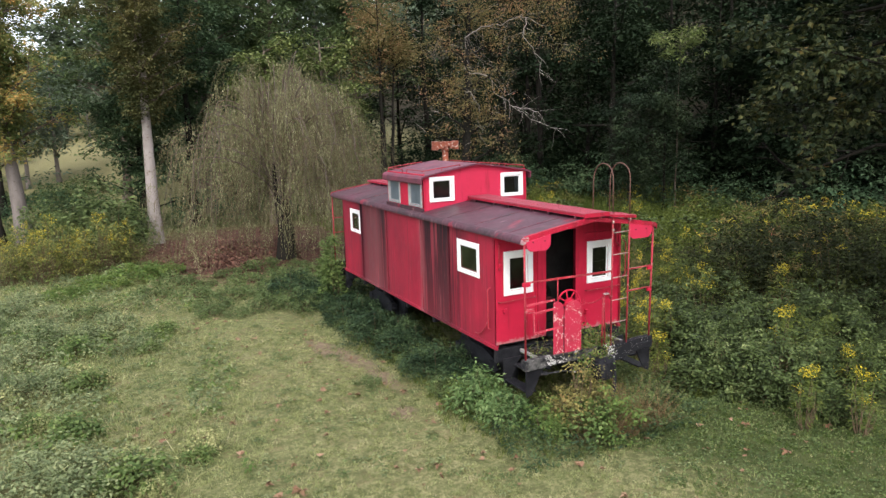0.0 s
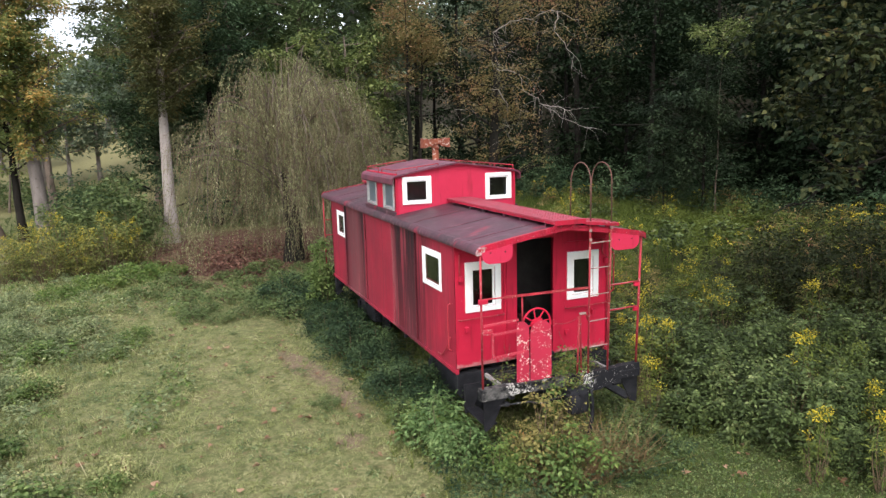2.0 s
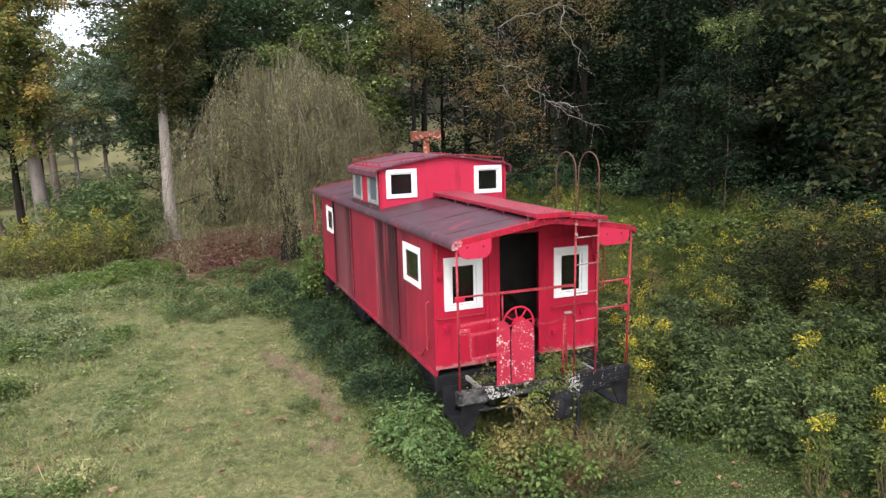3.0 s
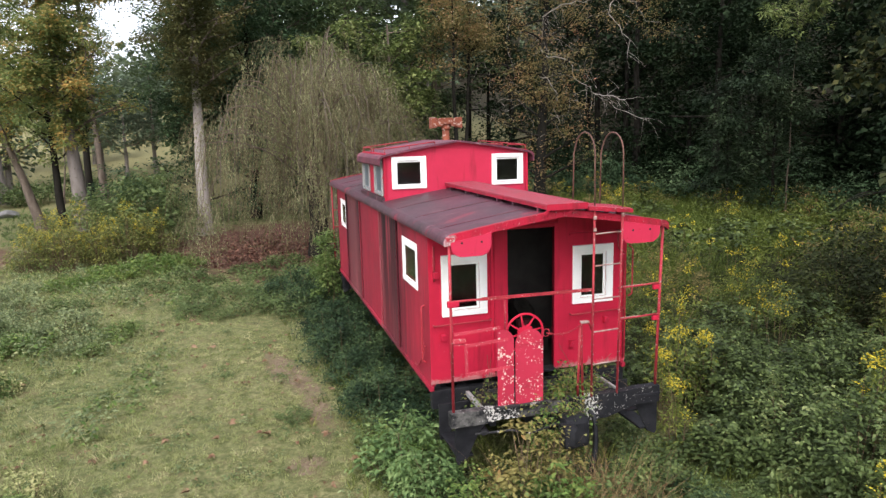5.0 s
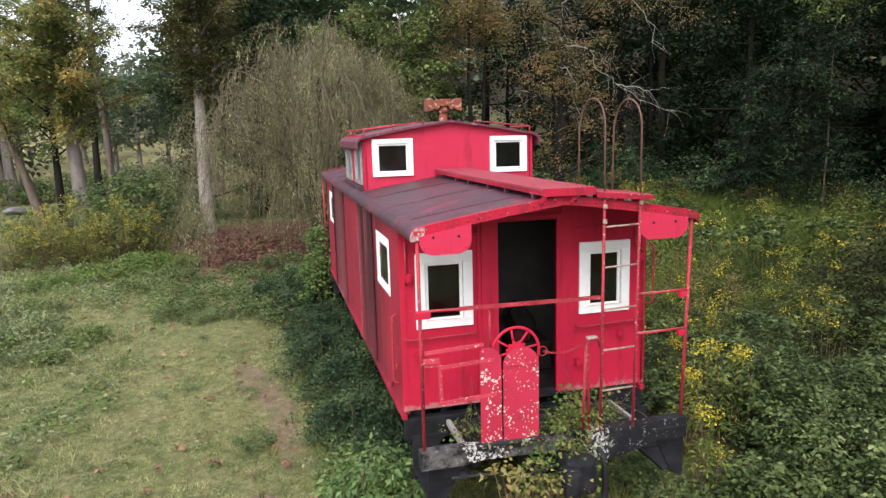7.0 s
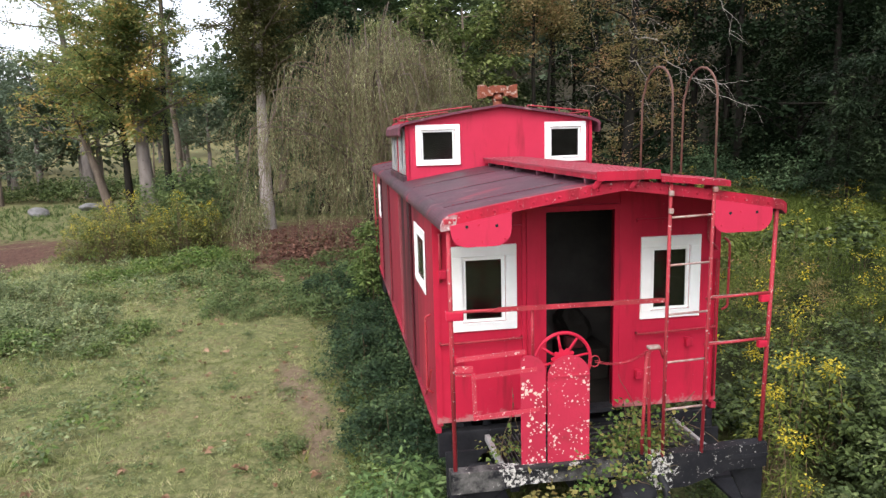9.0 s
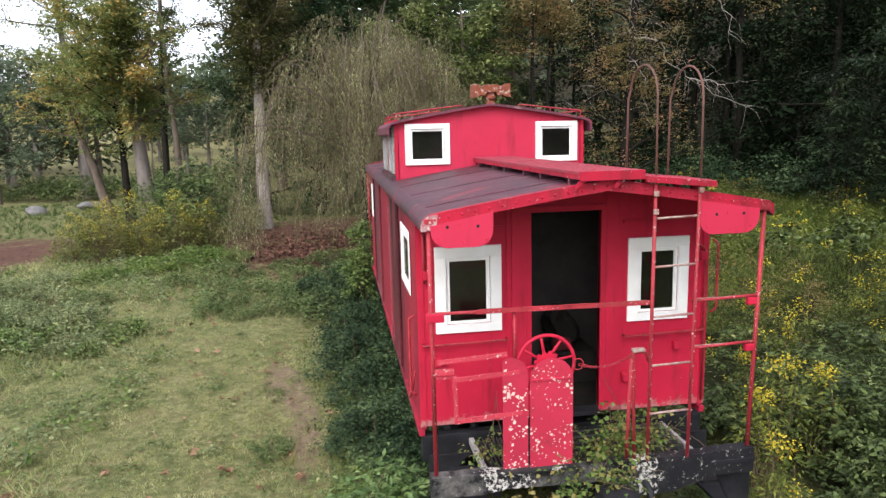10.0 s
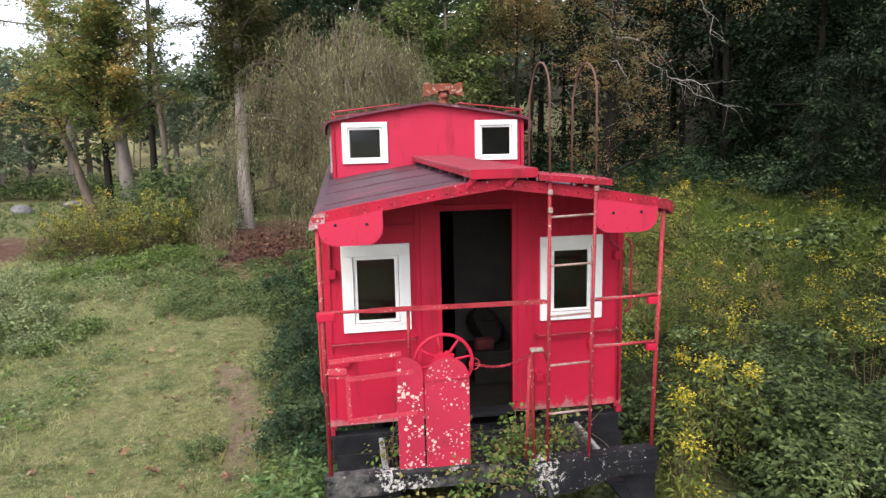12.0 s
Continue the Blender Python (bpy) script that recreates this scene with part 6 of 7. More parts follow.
# weeping willow
def make_willow(x, y):
    rng = np.random.default_rng(3)
    gz = ground_z(x, y)
    tree = holder("willow_tree", x, y, gz, "weeping willow with grey-green hanging strands", "tree")
    trunk = [(np.array([(0, 0, -0.3), (0.1, 0, 1.2), (0.0, 0.1, 2.6), (-0.1, 0, 4.2)]), [0.5, 0.36, 0.3, 0.24])]
    boughs, tufts = [], []
    for k in range(124):
        a = rng.uniform(0, 2 * math.pi)
        q = rng.uniform(0.02, 1) ** 0.6
        lump = noise.noise((2.3 * math.cos(a), 2.3 * math.sin(a), 2.4 * q))
        if math.cos(a) < -0.3 and q > 0.5 and rng.uniform() < 0.6:
            continue
        rr = 4.2 * q * (1 + 0.34 * lump)
        top = 0.9 + 6.75 * max(0.0, 1 - (q * 0.93) ** 2.6) ** 0.5 * (1 + 0.22 * lump) + rng.uniform(-0.5, 0.6)
        crest = np.array([math.cos(a) * rr, math.sin(a) * rr, top])
        s = np.array([0, 0, rng.uniform(1.8, 4.0)])
        mid = (s + crest) / 2 + (0, 0, 0.3 * top)
        t = np.linspace(0, 1, 9)[:, None]
        arc = (1 - t) ** 2 * s + 2 * t * (1 - t) * mid + t * t * crest
        fall = crest + np.outer(np.linspace(0.15, 1, 5), (math.cos(a) * 0.7, math.sin(a) * 0.7, -0.70 * top)) + rng.normal(size=(5, 3)) * 0.12
        arc = np.concatenate([arc, fall])
        boughs.append((arc, np.linspace(0.035, 0.006, len(arc))))
        for i in rng.choice(np.arange(4, len(arc)), 8, replace=False):
            tufts.append((arc[i] + rng.normal(size=3) * 0.28, a))
    v, tr = tubes_np(trunk, 10)
    place("trunk", mesh_np("trunk", v, tr, True), M_BARK_DARK, tree)
    v, tr = tubes_np(boughs, 5)
    tagged(place("branchwork", mesh_np("branchwork", v, tr, True), M_BARK, tree), kind="stuff")
    base, way, up, stems, size = [], [], [], [], []
    for tuft, a in tufts:
        long = rng.uniform(0.6, 2.3)
        blown = np.array([math.cos(a), math.sin(a)]) * rng.uniform(0.15, 0.55) + rng.normal(size=2) * 0.25
        for _ in range(int(rng.integers(6, 13))):
            p = tuft + rng.normal(size=3) * (0.2, 0.2, 0.14)
            length = min(long * rng.uniform(0.45, 1.2), max(0.35, p[2] - 0.05))
            m = max(4, int(length / 0.11))
            t = np.linspace(0, 1, m)
            drift = (blown + rng.normal(size=2) * 0.16) * math.sqrt(length)
            arch = 1 - (1 - t) ** 2.2
            c = np.stack([p[0] + drift[0] * arch, p[1] + drift[1] * arch, p[2] + 0.1 * np.sin(np.minimum(t * 3, 1) * math.pi) - t ** 1.25 * length], 1)
            base.append(c)
            stems.append(c[:: max(1, m // 4)])
            w = rng.normal(size=(m, 3)) * 0.30
            w[:, 2] -= 0.85
            way.append(w)
            up.append(rng.normal(size=(m, 3)) * 0.7 + [math.cos(a) * 0.4, math.sin(a) * 0.4, 0.5])
            size.append(rng.uniform(0.09, 0.17, m) * (1.1 - 0.35 * t))
    base, way, up, size = np.concatenate(base), np.concatenate(way), np.concatenate(up), np.concatenate(size)
    v, tr = leaves_np(base, way, up, size, size * 0.17)
    tagged(place("foliage", mesh_np("foliage", v, tr), L_WILLOW, tree, "hanging strands of narrow leaves"), kind="stuff")
    v, tr = tubes_np([(c, np.full(len(c), 0.003)) for c in stems if len(c) > 2], 3)
    tagged(place("twigwork", mesh_np("twigwork", v, tr), M_STALK, tree, "thin brown withes"), kind="stuff")


make_willow(-1.1, 18.8)


# ---------------------------------------------------------------- shrubs and weeds
def make_bush(name, label, category, x, y, radius, height, leafmat, seed, clumps=60, per=26, leaf=0.09, stems=14, slim=0.55, flower=0, group="", z=0.0, spread=0.085, stem_mat=None):
    rng = np.random.default_rng(seed)
    bush = holder(name, x, y, ground_z(x, y) + z, label, category, group)
    a = rng.uniform(0, 2 * math.pi, clumps)
    r = radius * np.sqrt(rng.uniform(0, 1, clumps))
    roof = height * np.sqrt(np.maximum(0.06, 1 - (r / radius * 0.92) ** 2)) * rng.uniform(0.6, 1.35, clumps)
    h = roof * (1 - 0.75 * rng.uniform(0, 1, clumps) ** 2.6)
    c = np.stack([np.cos(a) * r, np.sin(a) * r, h], 1)
    lines = []
    for k in range(stems):
        q = c[k % clumps]
        t = np.linspace(0, 1, 5)[:, None]
        root = q * (0.35, 0.35, 0) + (0, 0, -0.05)
        lines.append(((1 - t) * root + t * q + np.sin(t * math.pi) * rng.normal(size=3) * 0.06, np.linspace(0.012, 0.004, 5)))
    v, tr = tubes_np(lines, 4)
    tagged(place("stemwork", mesh_np("stemwork", v, tr), stem_mat or M_STALK, bush), kind="stuff")
    half = rosettes(rng, c, (per + 1) // 2, leaf * 1.3, slim)
    v, tr = join_np([half, spray(rng, c, per // 2, (spread, spread, spread * 0.6), leaf, slim, 0.45, 0.5)])
    v[:, 2] = np.maximum(v[:, 2], 0.01)
    place("foliage", mesh_np("foliage", v, tr), leafmat, bush)
    if flower:
        order = np.argsort(-c[:, 2])[: max(flower, int(clumps * 0.5))]
        top = c[rng.permutation(order)[:flower]] + (0, 0, 0.12)
        v, tr = spray(rng, top, 30, (0.06, 0.06, 0.04), 0.04, 0.8, 0.0)
        place("blossom", mesh_np("blossom", v, tr), L_FLOWER, bush, "yellow blossom")
    return bush


def scatter(proto, spots, seed, lo=0.8, hi=1.2):
    rng = np.random.default_rng(seed)
    for x, y in spots:
        s = rng.uniform(lo, hi)
        copy_thing(proto, pose(x, y, ground_z(x, y), 0, 0, rng.uniform(0, 360)) @ Matrix.Scale(s, 4))


# along the side of the wagon
g = "weeds along the wagon"
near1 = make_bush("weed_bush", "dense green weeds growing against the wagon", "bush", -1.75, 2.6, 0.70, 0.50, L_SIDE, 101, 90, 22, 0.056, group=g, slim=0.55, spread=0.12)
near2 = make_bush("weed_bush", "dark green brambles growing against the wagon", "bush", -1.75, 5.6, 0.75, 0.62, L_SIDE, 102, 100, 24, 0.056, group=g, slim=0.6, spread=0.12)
fresh = make_bush("leafy_bush", "fresh light green bush with large leaves", "bush", -1.95, -0.1, 0.60, 0.72, L_MINT, 103, 74, 22, 0.085, slim=0.45, spread=0.13)
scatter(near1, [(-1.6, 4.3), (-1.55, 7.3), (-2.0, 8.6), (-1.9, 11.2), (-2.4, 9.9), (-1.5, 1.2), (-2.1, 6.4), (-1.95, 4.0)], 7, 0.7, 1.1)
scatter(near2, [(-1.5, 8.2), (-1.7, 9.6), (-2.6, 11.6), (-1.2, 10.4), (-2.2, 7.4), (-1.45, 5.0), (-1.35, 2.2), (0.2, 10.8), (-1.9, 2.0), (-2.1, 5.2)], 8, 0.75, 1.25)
scatter(fresh, [(-1.80, -0.75)], 9, 0.6, 0.8)
lively = make_bush("leafy_bush", "ragged bush of fresh green leaves before the end sill", "bush", -0.5, -2.2, 0.5, 0.8, L_BRIGHT, 108, 46, 18, 0.07, 16, 0.5)
scatter(lively, [(-2.1, 0.5), (-1.8, -0.2), (-1.45, -1.55)], 34, 0.6, 1.0)
tall = make_bush("tall_weed", "tall yellow-green weeds at the far corner of the wagon", "bush", -1.75, 9.7, 0.42, 1.9, L_WEEDY, 104, 90, 26, 0.09)
scatter(tall, [(-1.6, 10.5)], 10, 0.6, 0.75)
# before the end sill
dry = make_bush("dry_shrub", "half-dead shrub with yellowing leaves before the end sill", "bush", -0.75, -1.70, 0.50, 1.05, L_DRY, 105, 55, 14, 0.07, 60, spread=0.09)
scatter(dry, [(-1.15, -1.5), (-0.25, -1.45), (-0.45, -1.85)], 11, 0.6, 0.9)
low = make_bush("leafy_weed", "low green weeds at the foot of the end sill", "bush", -0.9, -2.1, 0.5, 0.6, L_WEEDY, 106, 48, 24, 0.07, group="low weeds by the end sill", slim=0.65)
scatter(low, [(-1.45, -1.75), (0.9, -1.35)], 12, 0.5, 0.8)
foot = make_bush("leafy_weed", "low dark green weeds at the foot of the end sill", "bush", 0.4, -1.95, 0.5, 0.45, L_WEED, 107, 44, 24, 0.068, group="low weeds by the end sill")
scatter(foot, [(1.1, -1.55), (1.55, -1.0), (1.7, 0.1), (1.3, -0.4)], 13, 0.5, 0.85)

# ivy on the platform: trailing over the slats and the sill
rng = np.random.default_rng(14)
ivy = holder("ivy", 0.3, -1.0, 1.13, "yellow-green ivy trailing over the platform and sill", "climbing plant")
c = np.concatenate([np.stack([rng.uniform(-0.58, 0.05, 34), rng.uniform(-0.08, 0.35, 34), rng.uniform(0.0, 0.30, 34)], 1),
                    np.stack([rng.uniform(-0.05, 0.46, 30), rng.uniform(0.15, 0.7, 30), rng.uniform(0.0, 0.26, 30)], 1),
                    np.stack([rng.uniform(-0.72, -0.10, 52), rng.uniform(-0.26, -0.1, 52), rng.uniform(-0.55, 0.14, 52)], 1),
                    np.stack([rng.uniform(-1.45, -1.05, 9), rng.uniform(0.1, 0.6, 9), rng.uniform(-0.1, 0.22, 9)], 1)])
v, tr = spray(rng, c, 6, (0.07, 0.06, 0.06), 0.043, 0.95)
place("foliage", mesh_np("foliage", v, tr), L_DRY, ivy)
v2, tr2 = spray(rng, c, 12, (0.09, 0.07, 0.07), 0.048, 0.9)
place("foliage", mesh_np("foliage", v2, tr2), L_BRIGHT, ivy, "fresh green ivy leaves")
lines = []
for k in range(30):
    p = c[rng.integers(len(c))]
    lines.append((limb(rng, p, rng.normal(size=3), 0.5, 0.0, 6), np.full(6, 0.004)))
v, tr = tubes_np(lines, 3)
tagged(place("stemwork", mesh_np("stemwork", v, tr), M_STALK, ivy), kind="stuff")

# rough ground on the left
sage = make_bush("sage_clump", "grey-green clump of meadow weeds", "bush", -8.2, 9.6, 0.85, 0.62, L_SAGE, 111, 60, 26, 0.07, group="grey-green meadow clumps")
scatter(sage, [(-9.4, 9.4), (-10.3, 10.6), (-9.9, 12.3), (-11.6, 12.6), (-10.8, 15.0)], 15, 0.6, 1.0)
lowgreen = make_bush("low_bush", "low green clump in the grass", "bush", -4.4, 12.6, 0.7, 0.42, L_MEADOW, 112, 42, 24, 0.075, group="low green clumps")
scatter(lowgreen, [(-3.2, 12.0), (-3.0, 13.6), (-5.6, 13.4), (-2.2, 14.2), (-5.0, 15.0), (-2.0, 15.4), (-1.2, 13.2), (-6.0, 15.6), (-3.6, 14.6), (-4.0, 16.0), (-2.6, 16.6), (-2.6, 12.8), (-1.6, 14.4), (-0.6, 15.2), (-5.2, 11.4), (-3.4, 11.0), (-6.8, 14.2), (-1.2, 16.6), (0.2, 14.0)], 16, 0.55, 1.15)
scatter(lowgreen, [(-3.3, 2.4)], 19, 0.42, 0.45)
scatter(lowgreen, [(-1.85, 3.2), (-2.05, 1.1), (-1.8, 4.9), (-2.2, 6.9), (-2.0, 8.0)], 20, 0.55, 0.8)
wan = make_bush("meadow_clump", "pale yellow-green weeds in the rough grass", "plant", -8.05, 0.55, 0.42, 0.45, L_PALE, 124, 34, 14, 0.07, 12, 0.5, group="yellowing meadow clumps", spread=0.12)
scatter(wan, [(-7.7, -0.35), (-8.7, -0.1), (-8.9, 6.1), (-9.5, 3.2), (-8.5, 5.6), (-9.2, 8.9), (-10.3, 5.0), (-8.2, 9.4), (-6.9, 0.9), (-9.0, 1.6)], 30, 0.45, 0.95)
broad = make_bush("meadow_plant", "pale broad-leaved weeds in the rough grass", "plant", -8.9, 2.5, 0.55, 0.40, L_WEEDY, 121, 46, 18, 0.085, 10, 0.55, group="broad-leaved meadow plants", spread=0.13)
scatter(broad, [(-8.8, 5.5), (-7.4, 7.6), (-8.0, 0.1), (-7.0, 0.6), (-9.6, 3.4), (-6.9, 9.2), (-9.0, 8.2), (-8.4, -1.4)], 27, 0.5, 1.0)
rank = make_bush("meadow_clump", "rank grey-green weeds in the rough grass", "plant", -9.2, 1.0, 0.85, 0.50, L_SAGE, 122, 80, 22, 0.068, 14, 0.45, group="rank meadow clumps", spread=0.15)
scatter(rank, [(-8.6, 0.4), (-9.7, 5.7), (-7.8, 8.0), (-10.4, 8.2), (-10.2, 11.0), (-9.8, -0.6), (-10.9, 6.4), (-11.2, 13.0), (-8.6, 9.2), (-10.6, 3.6)], 28, 0.6, 1.1)
shady = make_bush("meadow_clump", "green weeds in the rough grass", "plant", -9.9, 9.6, 0.7, 0.45, L_MEADOW, 123, 60, 20, 0.068, 12, 0.5, group="rank meadow clumps", spread=0.13)
scatter(shady, [(-9.5, 6.3), (-10.9, 11.6), (-7.3, 8.5), (-5.4, 10.5), (-4.7, 9.9), (-3.8, 10.4), (-2.9, 9.6), (-8.9, 12.4), (-12.4, 10.4)], 29, 0.55, 1.05)
lime = make_bush("bright_ground_cover", "bright green ground cover at the edge of the mulch", "bush", -7.2, 17.6, 1.1, 0.5, L_BRIGHT, 113, 80, 30, 0.09)
scatter(lime, [(-8.4, 16.6), (-6.2, 18.2), (-9.6, 15.8)], 17, 0.6, 0.9)
leaf_gold = leaf_mat("goldenrod_stand_leaf", [(0.1, (0.055, 0.07, 0.02)), (0.5, (0.14, 0.16, 0.045)), (0.9, (0.31, 0.29, 0.08))])
golden = make_bush("goldenrod", "stand of goldenrod with yellow tops", "bush", -10.4, 18.9, 0.95, 1.5, leaf_gold, 114, 120, 18, 0.095, 90, 0.4, 14, "goldenrod stand")
scatter(golden, [(8.4, 13.0), (7.4, 12.2), (9.4, 14.2), (6.4, 11.6), (-11.5, 19.4), (-9.3, 19.2), (-8.4, 20.2), (-10.0, 20.8), (-11.3, 21.0), (-7.6, 21.2)], 18, 0.55, 1.25)
elder = make_bush("broadleaf_shrub", "broad-leaved shrub with yellow-green leaves under the trees", "bush", -8.0, 24.2, 1.8, 3.0, L_MEADOW, 115, 90, 22, 0.21, 30, 0.5, spread=0.17)
scatter(elder, [(-9.8, 25.6), (-7.0, 26.8), (-10.8, 27.6)], 20, 0.6, 0.9)
under = make_bush("undergrowth_bush", "dark green undergrowth bush", "bush", 20.5, 33.0, 2.2, 2.4, L_UNDER, 116, 64, 20, 0.18, 8, 0.6, group="undergrowth at the wood's edge", spread=0.24)
rng = np.random.default_rng(21)
edge = []
for k in range(34):
    y = -8 + k * 1.35
    edge.append((24.6 + rng.uniform(-1.8, 1.6) - (2.0 if y > 24 else 0) - 0.25 * max(0, y - 26), y + rng.uniform(-0.6, 0.6)))
edge += [(8 + k * 1.6, 33.5 + rng.uniform(-1.5, 1.5)) for k in range(9)] + [(-2 + k * 1.8, 33 + rng.uniform(-1, 1)) for k in range(5)] + [(-12.0 + k * 1.8, 41 + rng.uniform(-1, 1)) for k in range(3)]
scatter(under, edge, 22, 0.55, 1.15)
scrub = make_bush("scrub_bush", "pale hazy scrub at the far side of the clearing", "bush", -19.0, 49.0, 2.0, 1.8, L_MEADOW, 141, 60, 18, 0.22, 8, 0.55, group="scrub across the clearing", spread=0.3)
scatter(scrub, [(-24.5 - k * 2.8, 49 + rng.uniform(-2, 2)) for k in range(6)] + [(-19.5 - k * 2.3, 49 + rng.uniform(-3, 3)) for k in range(11)] + [(-12.0, 52.0), (-9.4, 54.0), (-15.2, 50.0), (-10.6, 47.0), (-17.2, 54.0)], 37, 0.5, 1.2)
rng = np.random.default_rng(23)
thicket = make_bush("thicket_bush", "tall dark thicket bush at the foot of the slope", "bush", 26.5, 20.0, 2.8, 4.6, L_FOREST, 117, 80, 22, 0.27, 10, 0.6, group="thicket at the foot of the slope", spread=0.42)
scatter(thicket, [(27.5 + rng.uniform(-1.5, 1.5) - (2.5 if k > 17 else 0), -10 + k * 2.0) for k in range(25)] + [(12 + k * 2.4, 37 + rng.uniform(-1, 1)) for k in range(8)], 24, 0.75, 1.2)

bramble = make_bush("bramble_bush", "rounded bramble bush in the weeds", "bush", 3.6, -0.9, 0.95, 0.95, L_WEED, 131, 130, 28, 0.064, 14, 0.55, group="brambles in the weeds", spread=0.1)
scatter(bramble, [(5.2, 2.2), (3.6, -2.3), (6.2, 0.9), (5.6, -1.2), (5.0, -2.8), (3.9, 0.9), (7.6, -0.4), (3.4, -3.5)], 35, 0.6, 1.15)
murk = make_bush("tall_weed", "tall dark weeds with withered tops", "bush", 12.6, 3.7, 1.3, 1.9, L_MURK, 132, 90, 20, 0.14, 20, 0.4, group="tall dark weeds", spread=0.16)
scatter(murk, [(13.6, 6.1), (10.8, 1.5), (16.4, 7.2), (16.0, 5.0), (9.8, 2.6), (14.6, 2.4), (11.6, 5.4), (9.4, 3.6), (12.0, 1.0), (15.4, 1.6), (17.6, 3.0), (18.4, 5.0), (10.2, 4.4)], 36, 0.65, 1.1)
gold = make_bush("goldenrod", "single goldenrod plant in yellow bloom among the weeds", "plant", 4.7, -1.5, 0.30, 1.15, leaf_field, 118, 30, 16, 0.085, 15, 0.3, 6, "goldenrod plants by the wagon", spread=0.1)
scatter(gold, [(2.6, -3.6), (3.2, -4.2), (4.4, -3.1), (8.3, 1.3), (3.2, 1.9), (3.0, 0.8), (2.4, 0.3), (1.95, -0.75), (3.4, 0.6)], 25, 0.75, 1.05)
lanky = make_bush("goldenrod", "lanky goldenrod plant with few yellow heads among the weeds", "plant", 4.5, 2.9, 0.4, 1.5, leaf_field, 119, 26, 14, 0.09, 6, 0.28, 7, "goldenrod plants by the wagon", spread=0.11)
scatter(lanky, [(5.3, 4.6), (2.9, 3.0), (2.5, 4.8), (6.6, 2.4), (3.6, 5.6), (7.4, 4.4), (2.3, 1.9)], 26, 0.75, 1.15)

# boulder far off in the grass
bm = bmesh.new()
bmesh.ops.create_icosphere(bm, subdivisions=3, radius=0.6)
for v in bm.verts:
    v.co *= 1 + 0.35 * noise.noise(v.co * 1.7)
    v.co.z *= 0.6
rock = part("boulder", bm, M_ROCK)
rock.location = (-20.6, 38.5, ground_z(-20.6, 38.5) + 0.2)
tagged(rock, "grey boulder lying in the grass", "rock")
copy_thing(rock, pose(-18.6, 41.5, ground_z(-18.6, 41.5) + 0.2, 0, 0, 70) @ Matrix.Diagonal((1.3, 0.9, 0.8, 1)))


# ---------------------------------------------------------------- ground cover
def weed_line(y):
    """Edge between mown grass and weeds."""
    return np.where(y < -0.6, 1.75 - 0.62 * (y + 0.6), 1.75)


